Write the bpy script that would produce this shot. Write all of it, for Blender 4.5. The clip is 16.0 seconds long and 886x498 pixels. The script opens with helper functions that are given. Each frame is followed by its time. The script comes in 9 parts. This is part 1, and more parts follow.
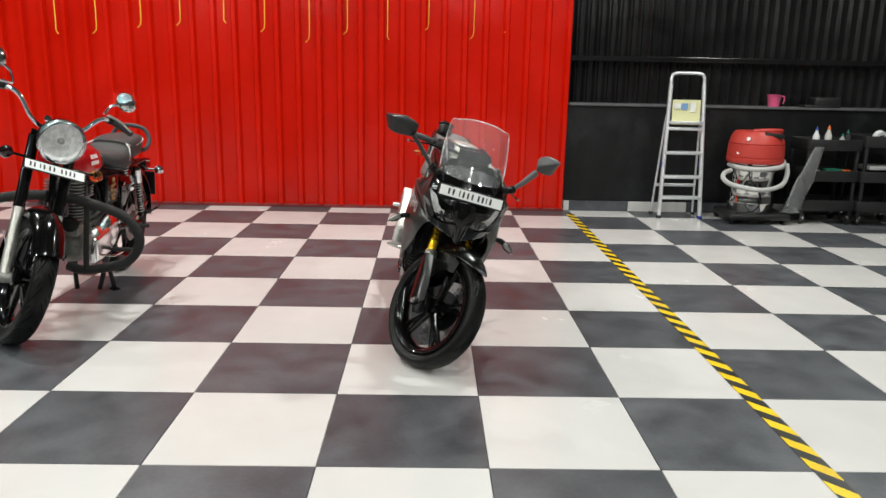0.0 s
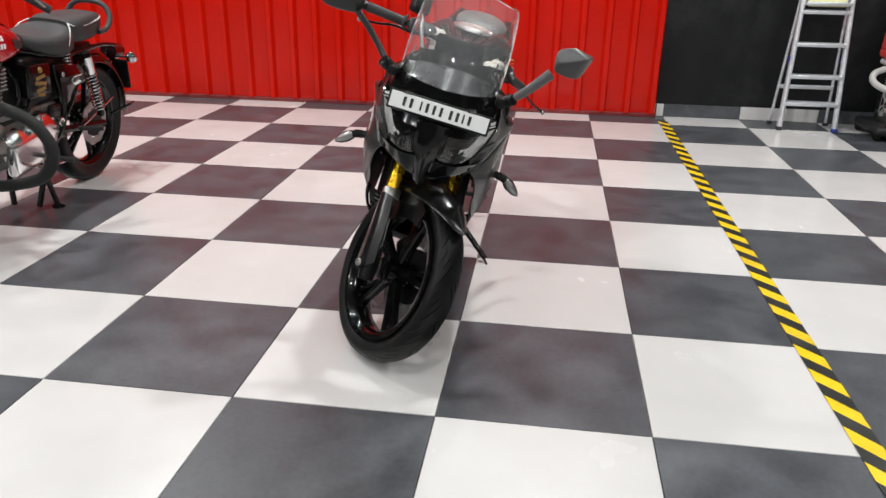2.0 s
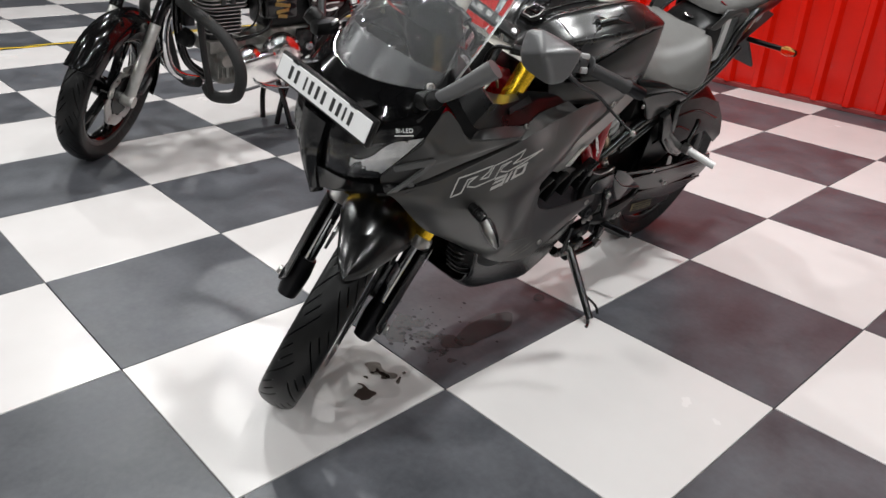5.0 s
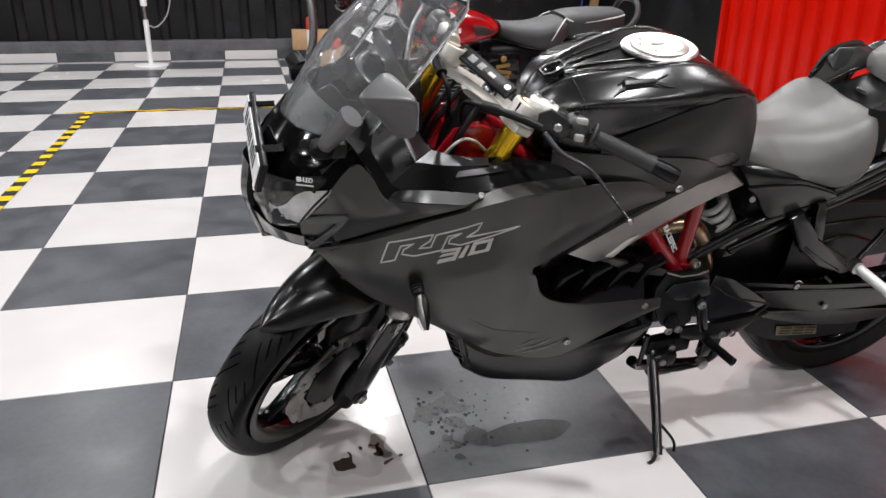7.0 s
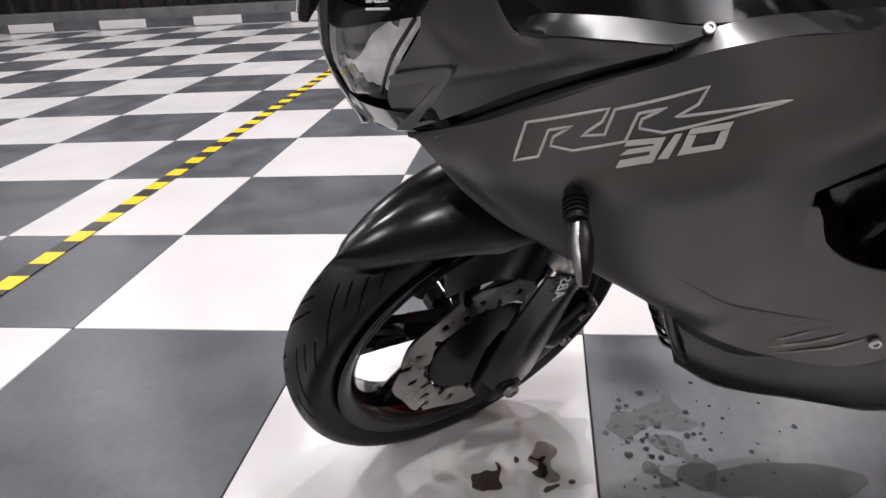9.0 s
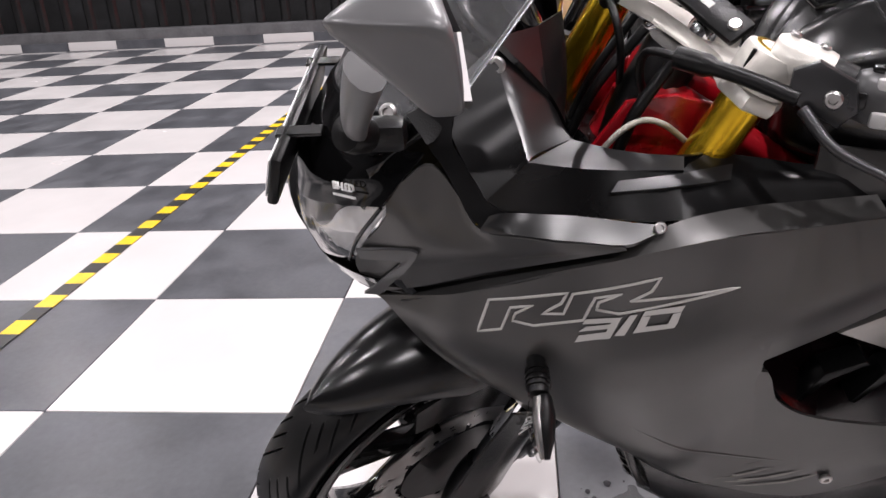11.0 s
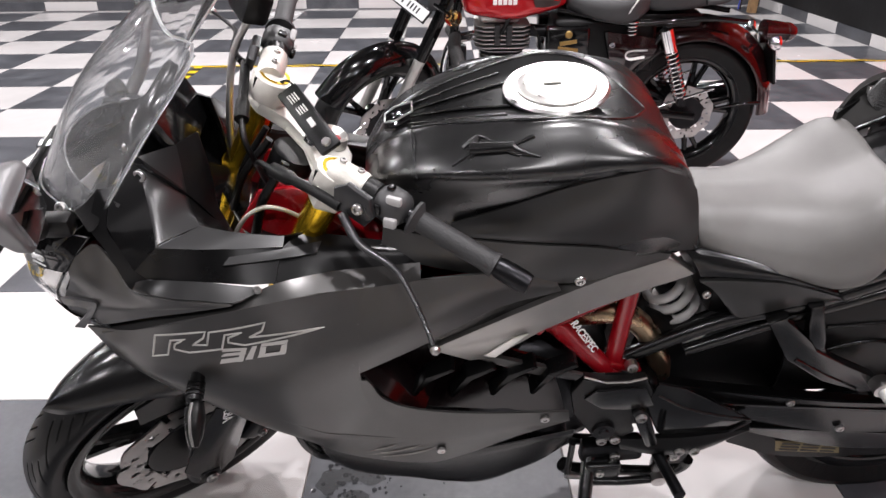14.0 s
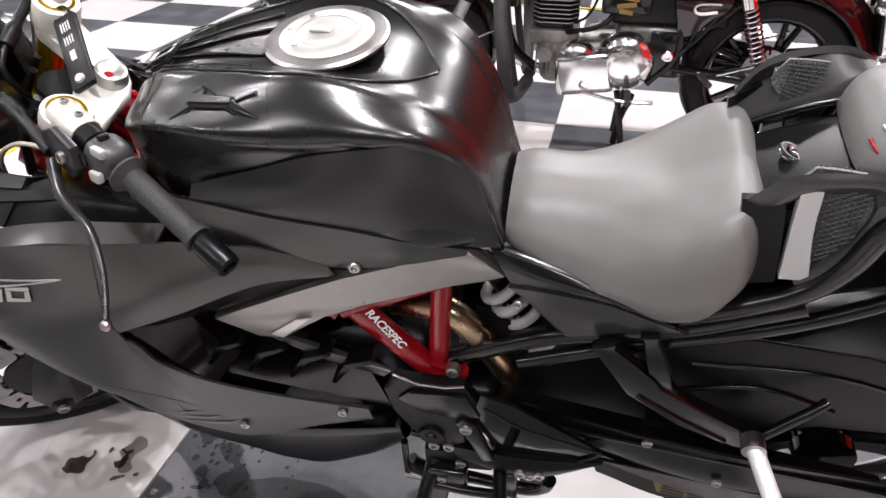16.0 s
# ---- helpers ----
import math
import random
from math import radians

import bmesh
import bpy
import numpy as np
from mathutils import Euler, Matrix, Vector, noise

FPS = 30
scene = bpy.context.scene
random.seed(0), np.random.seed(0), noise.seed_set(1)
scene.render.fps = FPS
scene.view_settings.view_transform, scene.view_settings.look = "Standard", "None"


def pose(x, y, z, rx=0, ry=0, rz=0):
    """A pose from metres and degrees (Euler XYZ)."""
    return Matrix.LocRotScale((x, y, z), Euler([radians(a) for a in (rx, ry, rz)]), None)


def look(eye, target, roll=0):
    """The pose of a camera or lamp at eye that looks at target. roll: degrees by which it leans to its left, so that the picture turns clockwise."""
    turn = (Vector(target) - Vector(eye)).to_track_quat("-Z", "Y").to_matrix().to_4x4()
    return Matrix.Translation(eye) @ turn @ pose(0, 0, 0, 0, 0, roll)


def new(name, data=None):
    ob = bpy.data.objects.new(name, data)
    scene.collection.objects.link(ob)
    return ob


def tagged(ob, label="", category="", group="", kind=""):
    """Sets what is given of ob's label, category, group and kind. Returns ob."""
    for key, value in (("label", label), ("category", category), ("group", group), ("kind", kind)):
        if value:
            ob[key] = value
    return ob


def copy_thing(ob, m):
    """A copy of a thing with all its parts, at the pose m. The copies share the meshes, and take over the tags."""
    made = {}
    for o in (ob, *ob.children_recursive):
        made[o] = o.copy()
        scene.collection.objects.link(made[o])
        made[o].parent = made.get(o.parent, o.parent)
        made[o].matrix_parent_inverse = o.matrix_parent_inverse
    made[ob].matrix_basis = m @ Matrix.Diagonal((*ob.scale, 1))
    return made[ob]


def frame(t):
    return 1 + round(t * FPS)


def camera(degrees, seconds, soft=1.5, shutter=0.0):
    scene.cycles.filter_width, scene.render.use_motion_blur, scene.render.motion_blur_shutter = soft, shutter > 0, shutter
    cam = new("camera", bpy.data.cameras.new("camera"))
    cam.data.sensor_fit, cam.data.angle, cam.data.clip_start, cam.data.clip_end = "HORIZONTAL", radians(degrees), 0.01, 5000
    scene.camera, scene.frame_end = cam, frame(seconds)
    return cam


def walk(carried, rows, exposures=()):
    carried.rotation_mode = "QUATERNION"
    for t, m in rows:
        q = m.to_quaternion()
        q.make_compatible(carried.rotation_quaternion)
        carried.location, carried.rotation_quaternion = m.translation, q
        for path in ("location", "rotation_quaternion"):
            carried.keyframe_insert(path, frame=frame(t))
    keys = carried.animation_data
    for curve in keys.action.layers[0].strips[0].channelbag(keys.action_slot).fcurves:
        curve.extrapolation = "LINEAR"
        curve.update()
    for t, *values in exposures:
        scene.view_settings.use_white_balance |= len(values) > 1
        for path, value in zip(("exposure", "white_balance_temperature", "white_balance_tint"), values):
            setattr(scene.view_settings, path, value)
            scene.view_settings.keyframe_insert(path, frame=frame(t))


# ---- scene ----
cam = camera(61.3, 16.0)
PATH = [
    (0, (-0.226, -2.947, 1.329), (-0.185, -1.0, 0.872), 1.2),
    (0.5, (-0.07, -2.608, 1.273), (-0.117, -0.682, 0.738), 0.8),
    (1, (0.047, -2.307, 1.235), (-0.077, -0.411, 0.611), 0.3),
    (1.5, (0.128, -2.008, 1.224), (-0.03, -0.139, 0.53), -0.1),
    (2, (0.255, -1.773, 1.218), (0.005, 0.07, 0.481), 1.0),
    (2.5, (0.417, -1.533, 1.215), (0.013, 0.267, 0.444), 2.5),
    (3, (0.531, -1.263, 1.175), (-0.006, 0.479, 0.352), 3.0),
    (3.5, (0.651, -1.068, 1.163), (-0.056, 0.584, 0.285), 2.3),
    (4, (0.837, -0.893, 1.172), (-0.119, 0.622, 0.283), 1.8),
    (4.2, (0.905, -0.818, 1.181), (-0.139, 0.64, 0.295), 1.7),
    (6.3, (1.311, 0.056, 1.162), (-0.288, 0.882, 0.288), 3.2),
    (6.5, (1.323, 0.152, 1.151), (-0.329, 0.884, 0.294), 2.5),
    (7, (1.361, 0.282, 1.117), (-0.446, 0.743, 0.396), 0.7),
    (7.5, (1.373, 0.366, 1.056), (-0.498, 0.47, 0.356), -0.5),
    (8, (1.219, 0.393, 0.911), (-0.644, 0.35, 0.185), -0.8),
    (8.2, (1.117, 0.43, 0.812), (-0.739, 0.324, 0.073), -1.8),
    (10.3, (0.758, 0.544, 0.841), (-1.052, 0.197, 0.063), -3.0),
    (10.5, (0.76, 0.543, 0.888), (-1.06, 0.235, 0.119), -3.1),
    (11, (0.807, 0.532, 0.984), (-1.032, 0.328, 0.225), -3.2),
    (11.5, (0.886, 0.526, 1.071), (-0.966, 0.424, 0.321), -2.9),
    (12, (0.962, 0.522, 1.17), (-0.895, 0.518, 0.428), -3.1),
    (12.5, (1.029, 0.562, 1.225), (-0.829, 0.629, 0.488), -3.1),
    (13, (1.088, 0.695, 1.243), (-0.766, 0.778, 0.495), -2.5),
    (13.5, (1.106, 0.826, 1.235), (-0.729, 0.886, 0.442), -1.5),
    (14, (1.033, 0.914, 1.214), (-0.771, 0.92, 0.35), -0.5),
    (14.5, (0.941, 1.014, 1.199), (-0.832, 0.948, 0.277), -0.0),
    (15, (0.896, 1.17, 1.206), (-0.844, 0.955, 0.244), -0.1),
    (15.5, (0.867, 1.328, 1.223), (-0.827, 1.008, 0.209), 0.6),
    (16, (0.818, 1.423, 1.189), (-0.87, 1.037, 0.188), 0.6),
]
walk(cam, [(t, look(eye, target, roll)) for t, eye, target, roll in PATH],
     [(0, -0.10, 6650, -3), (0.5, -0.10, 6570, -2), (1, -0.09, 6490, 0), (3, -0.09, 6470, 2), (6.5, 0.03, 6440, 5), (8, 0.10, 6450, 8), (10.5, 0.22, 6550, 13), (12, 0.21, 6550, 14), (13.2, 0.22, 6550, 12), (14.4, 0.50, 6500, 11), (16, 0.52, 6500, 11)])

# ---- world, light, exposure ----
world = bpy.data.worlds.new("world")
world.use_nodes = True
world.node_tree.nodes["Background"].inputs[0].default_value = (0.5, 0.52, 0.56, 1)
world.node_tree.nodes["Background"].inputs[1].default_value = 0.0
scene.world = world
scene.view_settings.exposure = 0.0
CEIL = 3.7          # ceiling height
TILE = 0.6          # floor tile
LAMP_POWER = 46.0
LAMP_COLOUR = (1.0, 0.967, 0.99)
ROW_POWER = {-5.5: 1.35, -2.5: 1.0, 0.5: 0.92, 3.5: 1.0}    # lamp strength by row
ONE_POWER = {(-2.5, 1.3): 1.35, (-2.5, -1.4): 0.8, (0.5, 1.3): 1.5, (0.5, -1.4): 0.85}           # and of single lamps


# ---- materials ----
def material(name, colour, rough=0.5, metal=0.0, vary=0.15, scale=6.0, bump=0.0, bump_scale=60.0,
             fine=40.0, rough_vary=0.1, coat=0.0, dirt=None, dirt_amount=0.3, random_amount=0.0, specular=0.5, ior=1.5):
    """A surface with variation at two scales, in the object's own metres."""
    m = bpy.data.materials.new(name)
    m.use_nodes = True
    nt = m.node_tree
    b = nt.nodes["Principled BSDF"]
    n1 = nt.nodes.new("ShaderNodeTexNoise")
    n1.inputs["Scale"].default_value = scale
    n1.inputs["Detail"].default_value = 6
    n2 = nt.nodes.new("ShaderNodeTexNoise")
    n2.inputs["Scale"].default_value = fine
    n2.inputs["Detail"].default_value = 4
    geo = nt.nodes.new("ShaderNodeNewGeometry")
    for n in (n1, n2):
        nt.links.new(geo.outputs["Position"], n.inputs["Vector"])
    mix = nt.nodes.new("ShaderNodeMix")
    mix.data_type = "RGBA"
    dark = tuple(c * (1 - vary) for c in colour)
    light = tuple(min(1, c * (1 + vary)) for c in colour)
    mix.inputs[6].default_value, mix.inputs[7].default_value = (*dark, 1), (*light, 1)
    add = nt.nodes.new("ShaderNodeMath")
    add.operation = "MULTIPLY_ADD"
    nt.links.new(n2.outputs["Fac"], add.inputs[0])
    add.inputs[1].default_value = 0.35
    nt.links.new(n1.outputs["Fac"], add.inputs[2])
    ramp = nt.nodes.new("ShaderNodeMapRange")
    ramp.inputs[1].default_value, ramp.inputs[2].default_value = 0.42, 0.92
    nt.links.new(add.outputs[0], ramp.inputs[0])
    nt.links.new(ramp.outputs[0], mix.inputs[0])
    out = mix.outputs[2]
    if dirt:
        n3 = nt.nodes.new("ShaderNodeTexNoise")
        n3.inputs["Scale"].default_value = scale * 0.45
        n3.inputs["Detail"].default_value = 9
        n3.inputs["Roughness"].default_value = 0.7
        nt.links.new(geo.outputs["Position"], n3.inputs["Vector"])
        r3 = nt.nodes.new("ShaderNodeMapRange")
        r3.inputs[1].default_value, r3.inputs[2].default_value, r3.inputs[4].default_value = 0.5, 0.75, dirt_amount
        nt.links.new(n3.outputs["Fac"], r3.inputs[0])
        mx = nt.nodes.new("ShaderNodeMix")
        mx.data_type = "RGBA"
        nt.links.new(r3.outputs[0], mx.inputs[0])
        nt.links.new(out, mx.inputs[6])
        mx.inputs[7].default_value = (*dirt, 1)
        out = mx.outputs[2]
    if random_amount:
        info = nt.nodes.new("ShaderNodeObjectInfo")
        hsv = nt.nodes.new("ShaderNodeHueSaturation")
        rr = nt.nodes.new("ShaderNodeMapRange")
        rr.inputs[3].default_value, rr.inputs[4].default_value = 1 - random_amount, 1 + random_amount
        nt.links.new(info.outputs["Random"], rr.inputs[0])
        nt.links.new(rr.outputs[0], hsv.inputs["Value"])
        nt.links.new(out, hsv.inputs["Color"])
        out = hsv.outputs[0]
    nt.links.new(out, b.inputs["Base Color"])
    rmap = nt.nodes.new("ShaderNodeMapRange")
    rmap.inputs[1].default_value, rmap.inputs[2].default_value = 0.3, 0.7
    rmap.inputs[3].default_value = max(0.02, rough - rough_vary / 2)
    rmap.inputs[4].default_value = min(1, rough + rough_vary / 2)
    nt.links.new(n1.outputs["Fac"], rmap.inputs[0])
    nt.links.new(rmap.outputs[0], b.inputs["Roughness"])
    b.inputs["Metallic"].default_value = metal
    b.inputs["Specular IOR Level"].default_value = specular
    b.inputs["IOR"].default_value = ior
    if coat:
        b.inputs["Coat Weight"].default_value = coat
        b.inputs["Coat Roughness"].default_value = 0.04
    if bump:
        bn = nt.nodes.new("ShaderNodeTexNoise")
        bn.inputs["Scale"].default_value = bump_scale
        bn.inputs["Detail"].default_value = 5
        nt.links.new(geo.outputs["Position"], bn.inputs["Vector"])
        bp = nt.nodes.new("ShaderNodeBump")
        bp.inputs["Strength"].default_value = bump
        bp.inputs["Distance"].default_value = 0.004
        nt.links.new(bn.outputs["Fac"], bp.inputs["Height"])
        nt.links.new(bp.outputs["Normal"], b.inputs["Normal"])
    return m


def glass(name, colour=(1, 1, 1), rough=0.0, ior=1.2, clear=1.0):
    m = bpy.data.materials.new(name)
    m.use_nodes = True
    b = m.node_tree.nodes["Principled BSDF"]
    b.inputs["Base Color"].default_value = (*colour, 1)
    b.inputs["Transmission Weight"].default_value = clear
    b.inputs["Roughness"].default_value = rough
    b.inputs["IOR"].default_value = ior
    return m


def thin_glass(name, colour=(1, 1, 1), rough=0.03, ior=1.5):
    """A thin clear cover: straight through, with the gloss of its surface."""
    m = bpy.data.materials.new(name)
    m.use_nodes = True
    nt = m.node_tree
    nt.nodes.remove(nt.nodes["Principled BSDF"])
    clear, shine, mix, fr = (nt.nodes.new(k) for k in ("ShaderNodeBsdfTransparent", "ShaderNodeBsdfGlossy", "ShaderNodeMixShader", "ShaderNodeLayerWeight"))
    pw, ad = nt.nodes.new("ShaderNodeMath"), nt.nodes.new("ShaderNodeMath")
    clear.inputs["Color"].default_value = (*colour, 1)
    shine.inputs["Roughness"].default_value = rough
    f0 = ((ior - 1) / (ior + 1)) ** 2
    pw.operation, ad.operation = "POWER", "MULTIPLY_ADD"
    fr.inputs["Blend"].default_value = 0.5
    pw.inputs[1].default_value, ad.inputs[1].default_value, ad.inputs[2].default_value = 4.0, 1 - f0, f0
    nt.links.new(fr.outputs["Facing"], pw.inputs[0])
    nt.links.new(pw.outputs[0], ad.inputs[0])
    nt.links.new(ad.outputs[0], mix.inputs[0])
    nt.links.new(clear.outputs[0], mix.inputs[1])
    nt.links.new(shine.outputs[0], mix.inputs[2])
    nt.links.new(mix.outputs[0], nt.nodes["Material Output"].inputs["Surface"])
    return m


TILE_WHITE = material("white vitrified tile", (0.635, 0.616, 0.607), 0.23, vary=0.03, scale=3, fine=14, dirt=(0.62, 0.58, 0.56), dirt_amount=0.10, random_amount=0.02, specular=0.4)
TILE_DARK = material("charcoal tile", (0.070, 0.0735, 0.083), 0.38, vary=0.36, scale=5, fine=55, dirt=(0.135, 0.140, 0.150), dirt_amount=0.7, random_amount=0.08, rough_vary=0.15, specular=0.45)
GROUT = material("grey grout", (0.34, 0.31, 0.30), 0.8)
RED_SHEET = material("red painted steel sheet", (0.53, 0.0065, 0.0018), 0.19, vary=0.10, scale=2, rough_vary=0.10, specular=0.4)
BLACK_SHEET = material("black painted steel sheet", (0.0085, 0.0084, 0.0088), 0.20, vary=0.3, scale=3)
BLACK_PLASTER = material("black painted plaster", (0.0055, 0.0057, 0.0062), 0.5, vary=0.45, scale=4, fine=30, bump=0.25, bump_scale=30, dirt=(0.028, 0.029, 0.032), dirt_amount=0.75, specular=0.3)
LEDGE = material("dusty black ledge", (0.10, 0.10, 0.105), 0.7, vary=0.3)
CEILING = material("dark grey ceiling sheet", (0.03, 0.03, 0.032), 0.6)
PLAIN_WALL = material("charcoal wall paint", (0.035, 0.035, 0.037), 0.6)
TAPE_Y = material("yellow tape", (0.86, 0.58, 0.012), 0.38, vary=0.1, dirt=(0.25, 0.2, 0.06), dirt_amount=0.5, scale=9)
TAPE_K = material("black tape", (0.02, 0.02, 0.02), 0.4, vary=0.2, dirt=(0.14, 0.13, 0.10), dirt_amount=0.35, scale=9)
LAMP_BODY = material("white lamp housing", (0.75, 0.75, 0.75), 0.4)


# ---- mesh helpers ----
def part(name, bm, mat, parent=None, label="", smooth=None, kind=""):
    """Links a bmesh as one mesh object under a thing or a part."""
    me = bpy.data.meshes.new(name)
    bmesh.ops.recalc_face_normals(bm, faces=bm.faces)
    bm.to_mesh(me)
    bm.free()
    mats = mat if isinstance(mat, (list, tuple)) else [mat]
    for m in mats:
        me.materials.append(m)
    if smooth:
        me.polygons.foreach_set("use_smooth", [True] * len(me.polygons))
        me.set_sharp_from_angle(angle=radians(smooth))
    ob = new(name, me)
    ob.parent = parent
    if label or kind:
        tagged(ob, label=label, kind=kind)
    return ob


def thing(name, m=None, label="", category="", group="", kind=""):
    ob = new(name)
    ob.empty_display_size = 0.1
    if m is not None:
        ob.matrix_basis = m
    return tagged(ob, label, category, group, kind)


def box(bm, c, s, bevel=0.0, m=None, segs=2):
    """A block with centre c and size s, its edges rounded by bevel."""
    r = bmesh.ops.create_cube(bm, size=1.0)
    vs = r["verts"]
    bmesh.ops.scale(bm, vec=s, verts=vs)
    if bevel:
        es = list({e for v in vs for e in v.link_edges})
        g = bmesh.ops.bevel(bm, geom=es, offset=min(bevel, min(s) * 0.49), segments=segs, affect="EDGES", profile=0.5)
        vs = list({v for f in g["faces"] for v in f.verts} | {v for v in vs if v.is_valid})
    if m is not None:
        bmesh.ops.transform(bm, matrix=m, verts=vs)
    bmesh.ops.translate(bm, vec=c, verts=vs)
    return vs


def rings(bm, secs, closed=True, caps=True, loop=False):
    """Skins a row of point rings."""
    rows = [[bm.verts.new(p) for p in s] for s in secs]
    n = len(rows[0])
    pairs = list(zip(rows, rows[1:])) + ([(rows[-1], rows[0])] if loop else [])
    for a, b in pairs:
        for i in range(n if closed else n - 1):
            j = (i + 1) % n
            try:
                bm.faces.new((a[i], a[j], b[j], b[i]))
            except ValueError:
                pass
    if caps and closed and not loop:
        for r in (rows[0], rows[-1]):
            try:
                bm.faces.new(r)
            except ValueError:
                pass
    return rows


def spline(pts, n):
    """Even points on a smooth curve through pts."""
    P = [Vector(p) for p in pts]
    if len(P) == 2:
        return [P[0].lerp(P[1], i / (n - 1)) for i in range(n)]
    ext = [P[0] * 2 - P[1]] + P + [P[-1] * 2 - P[-2]]
    fine = []
    for k in range(1, len(ext) - 2):
        a, b, c, d = ext[k - 1:k + 3]
        for q in range(12):
            t = q / 12
            fine.append(0.5 * ((2 * b) + (c - a) * t + (2 * a - 5 * b + 4 * c - d) * t * t + (3 * b - a - 3 * c + d) * t ** 3))
    fine.append(P[-1])
    acc = [0.0]
    for a, b in zip(fine, fine[1:]):
        acc.append(acc[-1] + (b - a).length)
    res, k = [], 0
    for i in range(n):
        want = acc[-1] * i / (n - 1)
        while k < len(acc) - 2 and acc[k + 1] < want:
            k += 1
        d = acc[k + 1] - acc[k]
        res.append(fine[k].lerp(fine[k + 1], (want - acc[k]) / d if d else 0))
    return res


def tube(bm, pts, r, segs=8, n=None, closed=False, flat=1.0, smooth=True):
    """A pipe along a curve; r is a radius or a function of 0..1."""
    P = [Vector(p) for p in pts]
    if smooth and n:
        P = spline(P, n)
    ups, up = [], None
    secs = []
    for i, p in enumerate(P):
        if closed:
            d = (P[(i + 1) % len(P)] - P[i - 1])
        else:
            d = P[min(i + 1, len(P) - 1)] - P[max(i - 1, 0)]
        d.normalize()
        if up is None:
            up = d.orthogonal().normalized()
        up = (up - d * up.dot(d)).normalized()
        side = d.cross(up)
        rad = r(i / max(1, len(P) - 1)) if callable(r) else r
        secs.append([p + (up * math.cos(a) + side * math.sin(a) * flat) * rad for a in (2 * math.pi * k / segs for k in range(segs))])
    rings(bm, secs, loop=closed)


def frame_of(axis):
    z = Vector(axis).normalized()
    x = z.orthogonal().normalized()
    return Matrix((x, z.cross(x), z)).transposed().to_4x4()


def lathe(bm, prof, c, axis=(0, 0, 1), segs=24, cap=True):
    """Turns a profile of (radius, along) about an axis through c."""
    m = Matrix.Translation(c) @ frame_of(axis)
    secs = [[m @ Vector((r * math.cos(a), r * math.sin(a), z)) for a in (2 * math.pi * k / segs for k in range(segs))] for r, z in prof]
    rings(bm, secs, caps=cap)


def ring_lathe(bm, prof, c, axis, segs=40):
    """Turns a closed profile (a tyre, a rim) about an axis."""
    m = Matrix.Translation(c) @ frame_of(axis)
    secs = []
    for k in range(segs):
        a = 2 * math.pi * k / segs
        secs.append([m @ Vector((r * math.cos(a), r * math.sin(a), z)) for r, z in prof])
    rings(bm, secs, loop=True)


def plate(bm, outline, thick, m=Matrix.Identity(4), bevel=0.0, n=0):
    """A flat shape (points in x, y) with thickness along z, centred on it."""
    pts = outline if not n else [(p.x, p.y) for p in spline([(*q, 0) for q in outline], n)]
    lo = [bm.verts.new(m @ Vector((x, y, -thick / 2))) for x, y in pts]
    hi = [bm.verts.new(m @ Vector((x, y, thick / 2))) for x, y in pts]
    fs = [bm.faces.new(lo[::-1]), bm.faces.new(hi)]
    k = len(pts)
    for i in range(k):
        fs.append(bm.faces.new((lo[i], lo[(i + 1) % k], hi[(i + 1) % k], hi[i])))
    if bevel:
        bmesh.ops.bevel(bm, geom=list({e for f in fs[:2] for e in f.edges}), offset=bevel, segments=2, affect="EDGES", profile=0.5)


def shell(bm, grid, thick, inward):
    """A curved panel: a grid of points with thickness along inward (a vector, or a function of the point)."""
    rows = len(grid)
    cols = len(grid[0])
    outer = [[bm.verts.new(p) for p in r] for r in grid]
    inner = [[bm.verts.new(Vector(p) + (inward(Vector(p)) if callable(inward) else Vector(inward)) * thick) for p in r] for r in grid]
    for i in range(rows - 1):
        for j in range(cols - 1):
            bm.faces.new((outer[i][j], outer[i][j + 1], outer[i + 1][j + 1], outer[i + 1][j]))
            bm.faces.new((inner[i][j], inner[i + 1][j], inner[i + 1][j + 1], inner[i][j + 1]))
    edge = [(0, j) for j in range(cols)] + [(i, cols - 1) for i in range(1, rows)] + [(rows - 1, j) for j in range(cols - 2, -1, -1)] + [(i, 0) for i in range(rows - 2, 0, -1)]
    for a, b in zip(edge, edge[1:] + edge[:1]):
        bm.faces.new((outer[a[0]][a[1]], inner[a[0]][a[1]], inner[b[0]][b[1]], outer[b[0]][b[1]]))


def bm_new():
    return bmesh.new()


def made(fn, *a, **k):
    bm = bmesh.new()
    fn(bm, *a, **k)
    return bm


# ---- setting ----
WX0, WX1, WY0, WY1 = -7.95, 6.4, -8.4, 4.5      # inner faces of the room
RED_X0, RED_X1 = -4.85, 1.13                     # the red sheet wall
floor_bm = made(box, ((WX0 + WX1) / 2, (WY0 + WY1 + 0.3) / 2, -0.075), (WX1 - WX0 + 0.6, WY1 - WY0 + 0.9, 0.13))
floor = tagged(part("floor", floor_bm, GROUT), "glossy black and white chequered tile floor", "floor", kind="structure")

ceiling_bm = bm_new()
box(ceiling_bm, ((WX0 + WX1) / 2, (WY0 + WY1) / 2, CEIL + 0.06), (WX1 - WX0 + 0.6, WY1 - WY0 + 0.6, 0.12))
for k in range(14):
    box(ceiling_bm, ((WX0 + WX1) / 2, WY0 + 0.5 + k * 0.92, CEIL - 0.03), (WX1 - WX0, 0.06, 0.06))
tagged(part("ceiling", ceiling_bm, CEILING), "dark grey sheet ceiling with purlins", "ceiling", kind="structure")


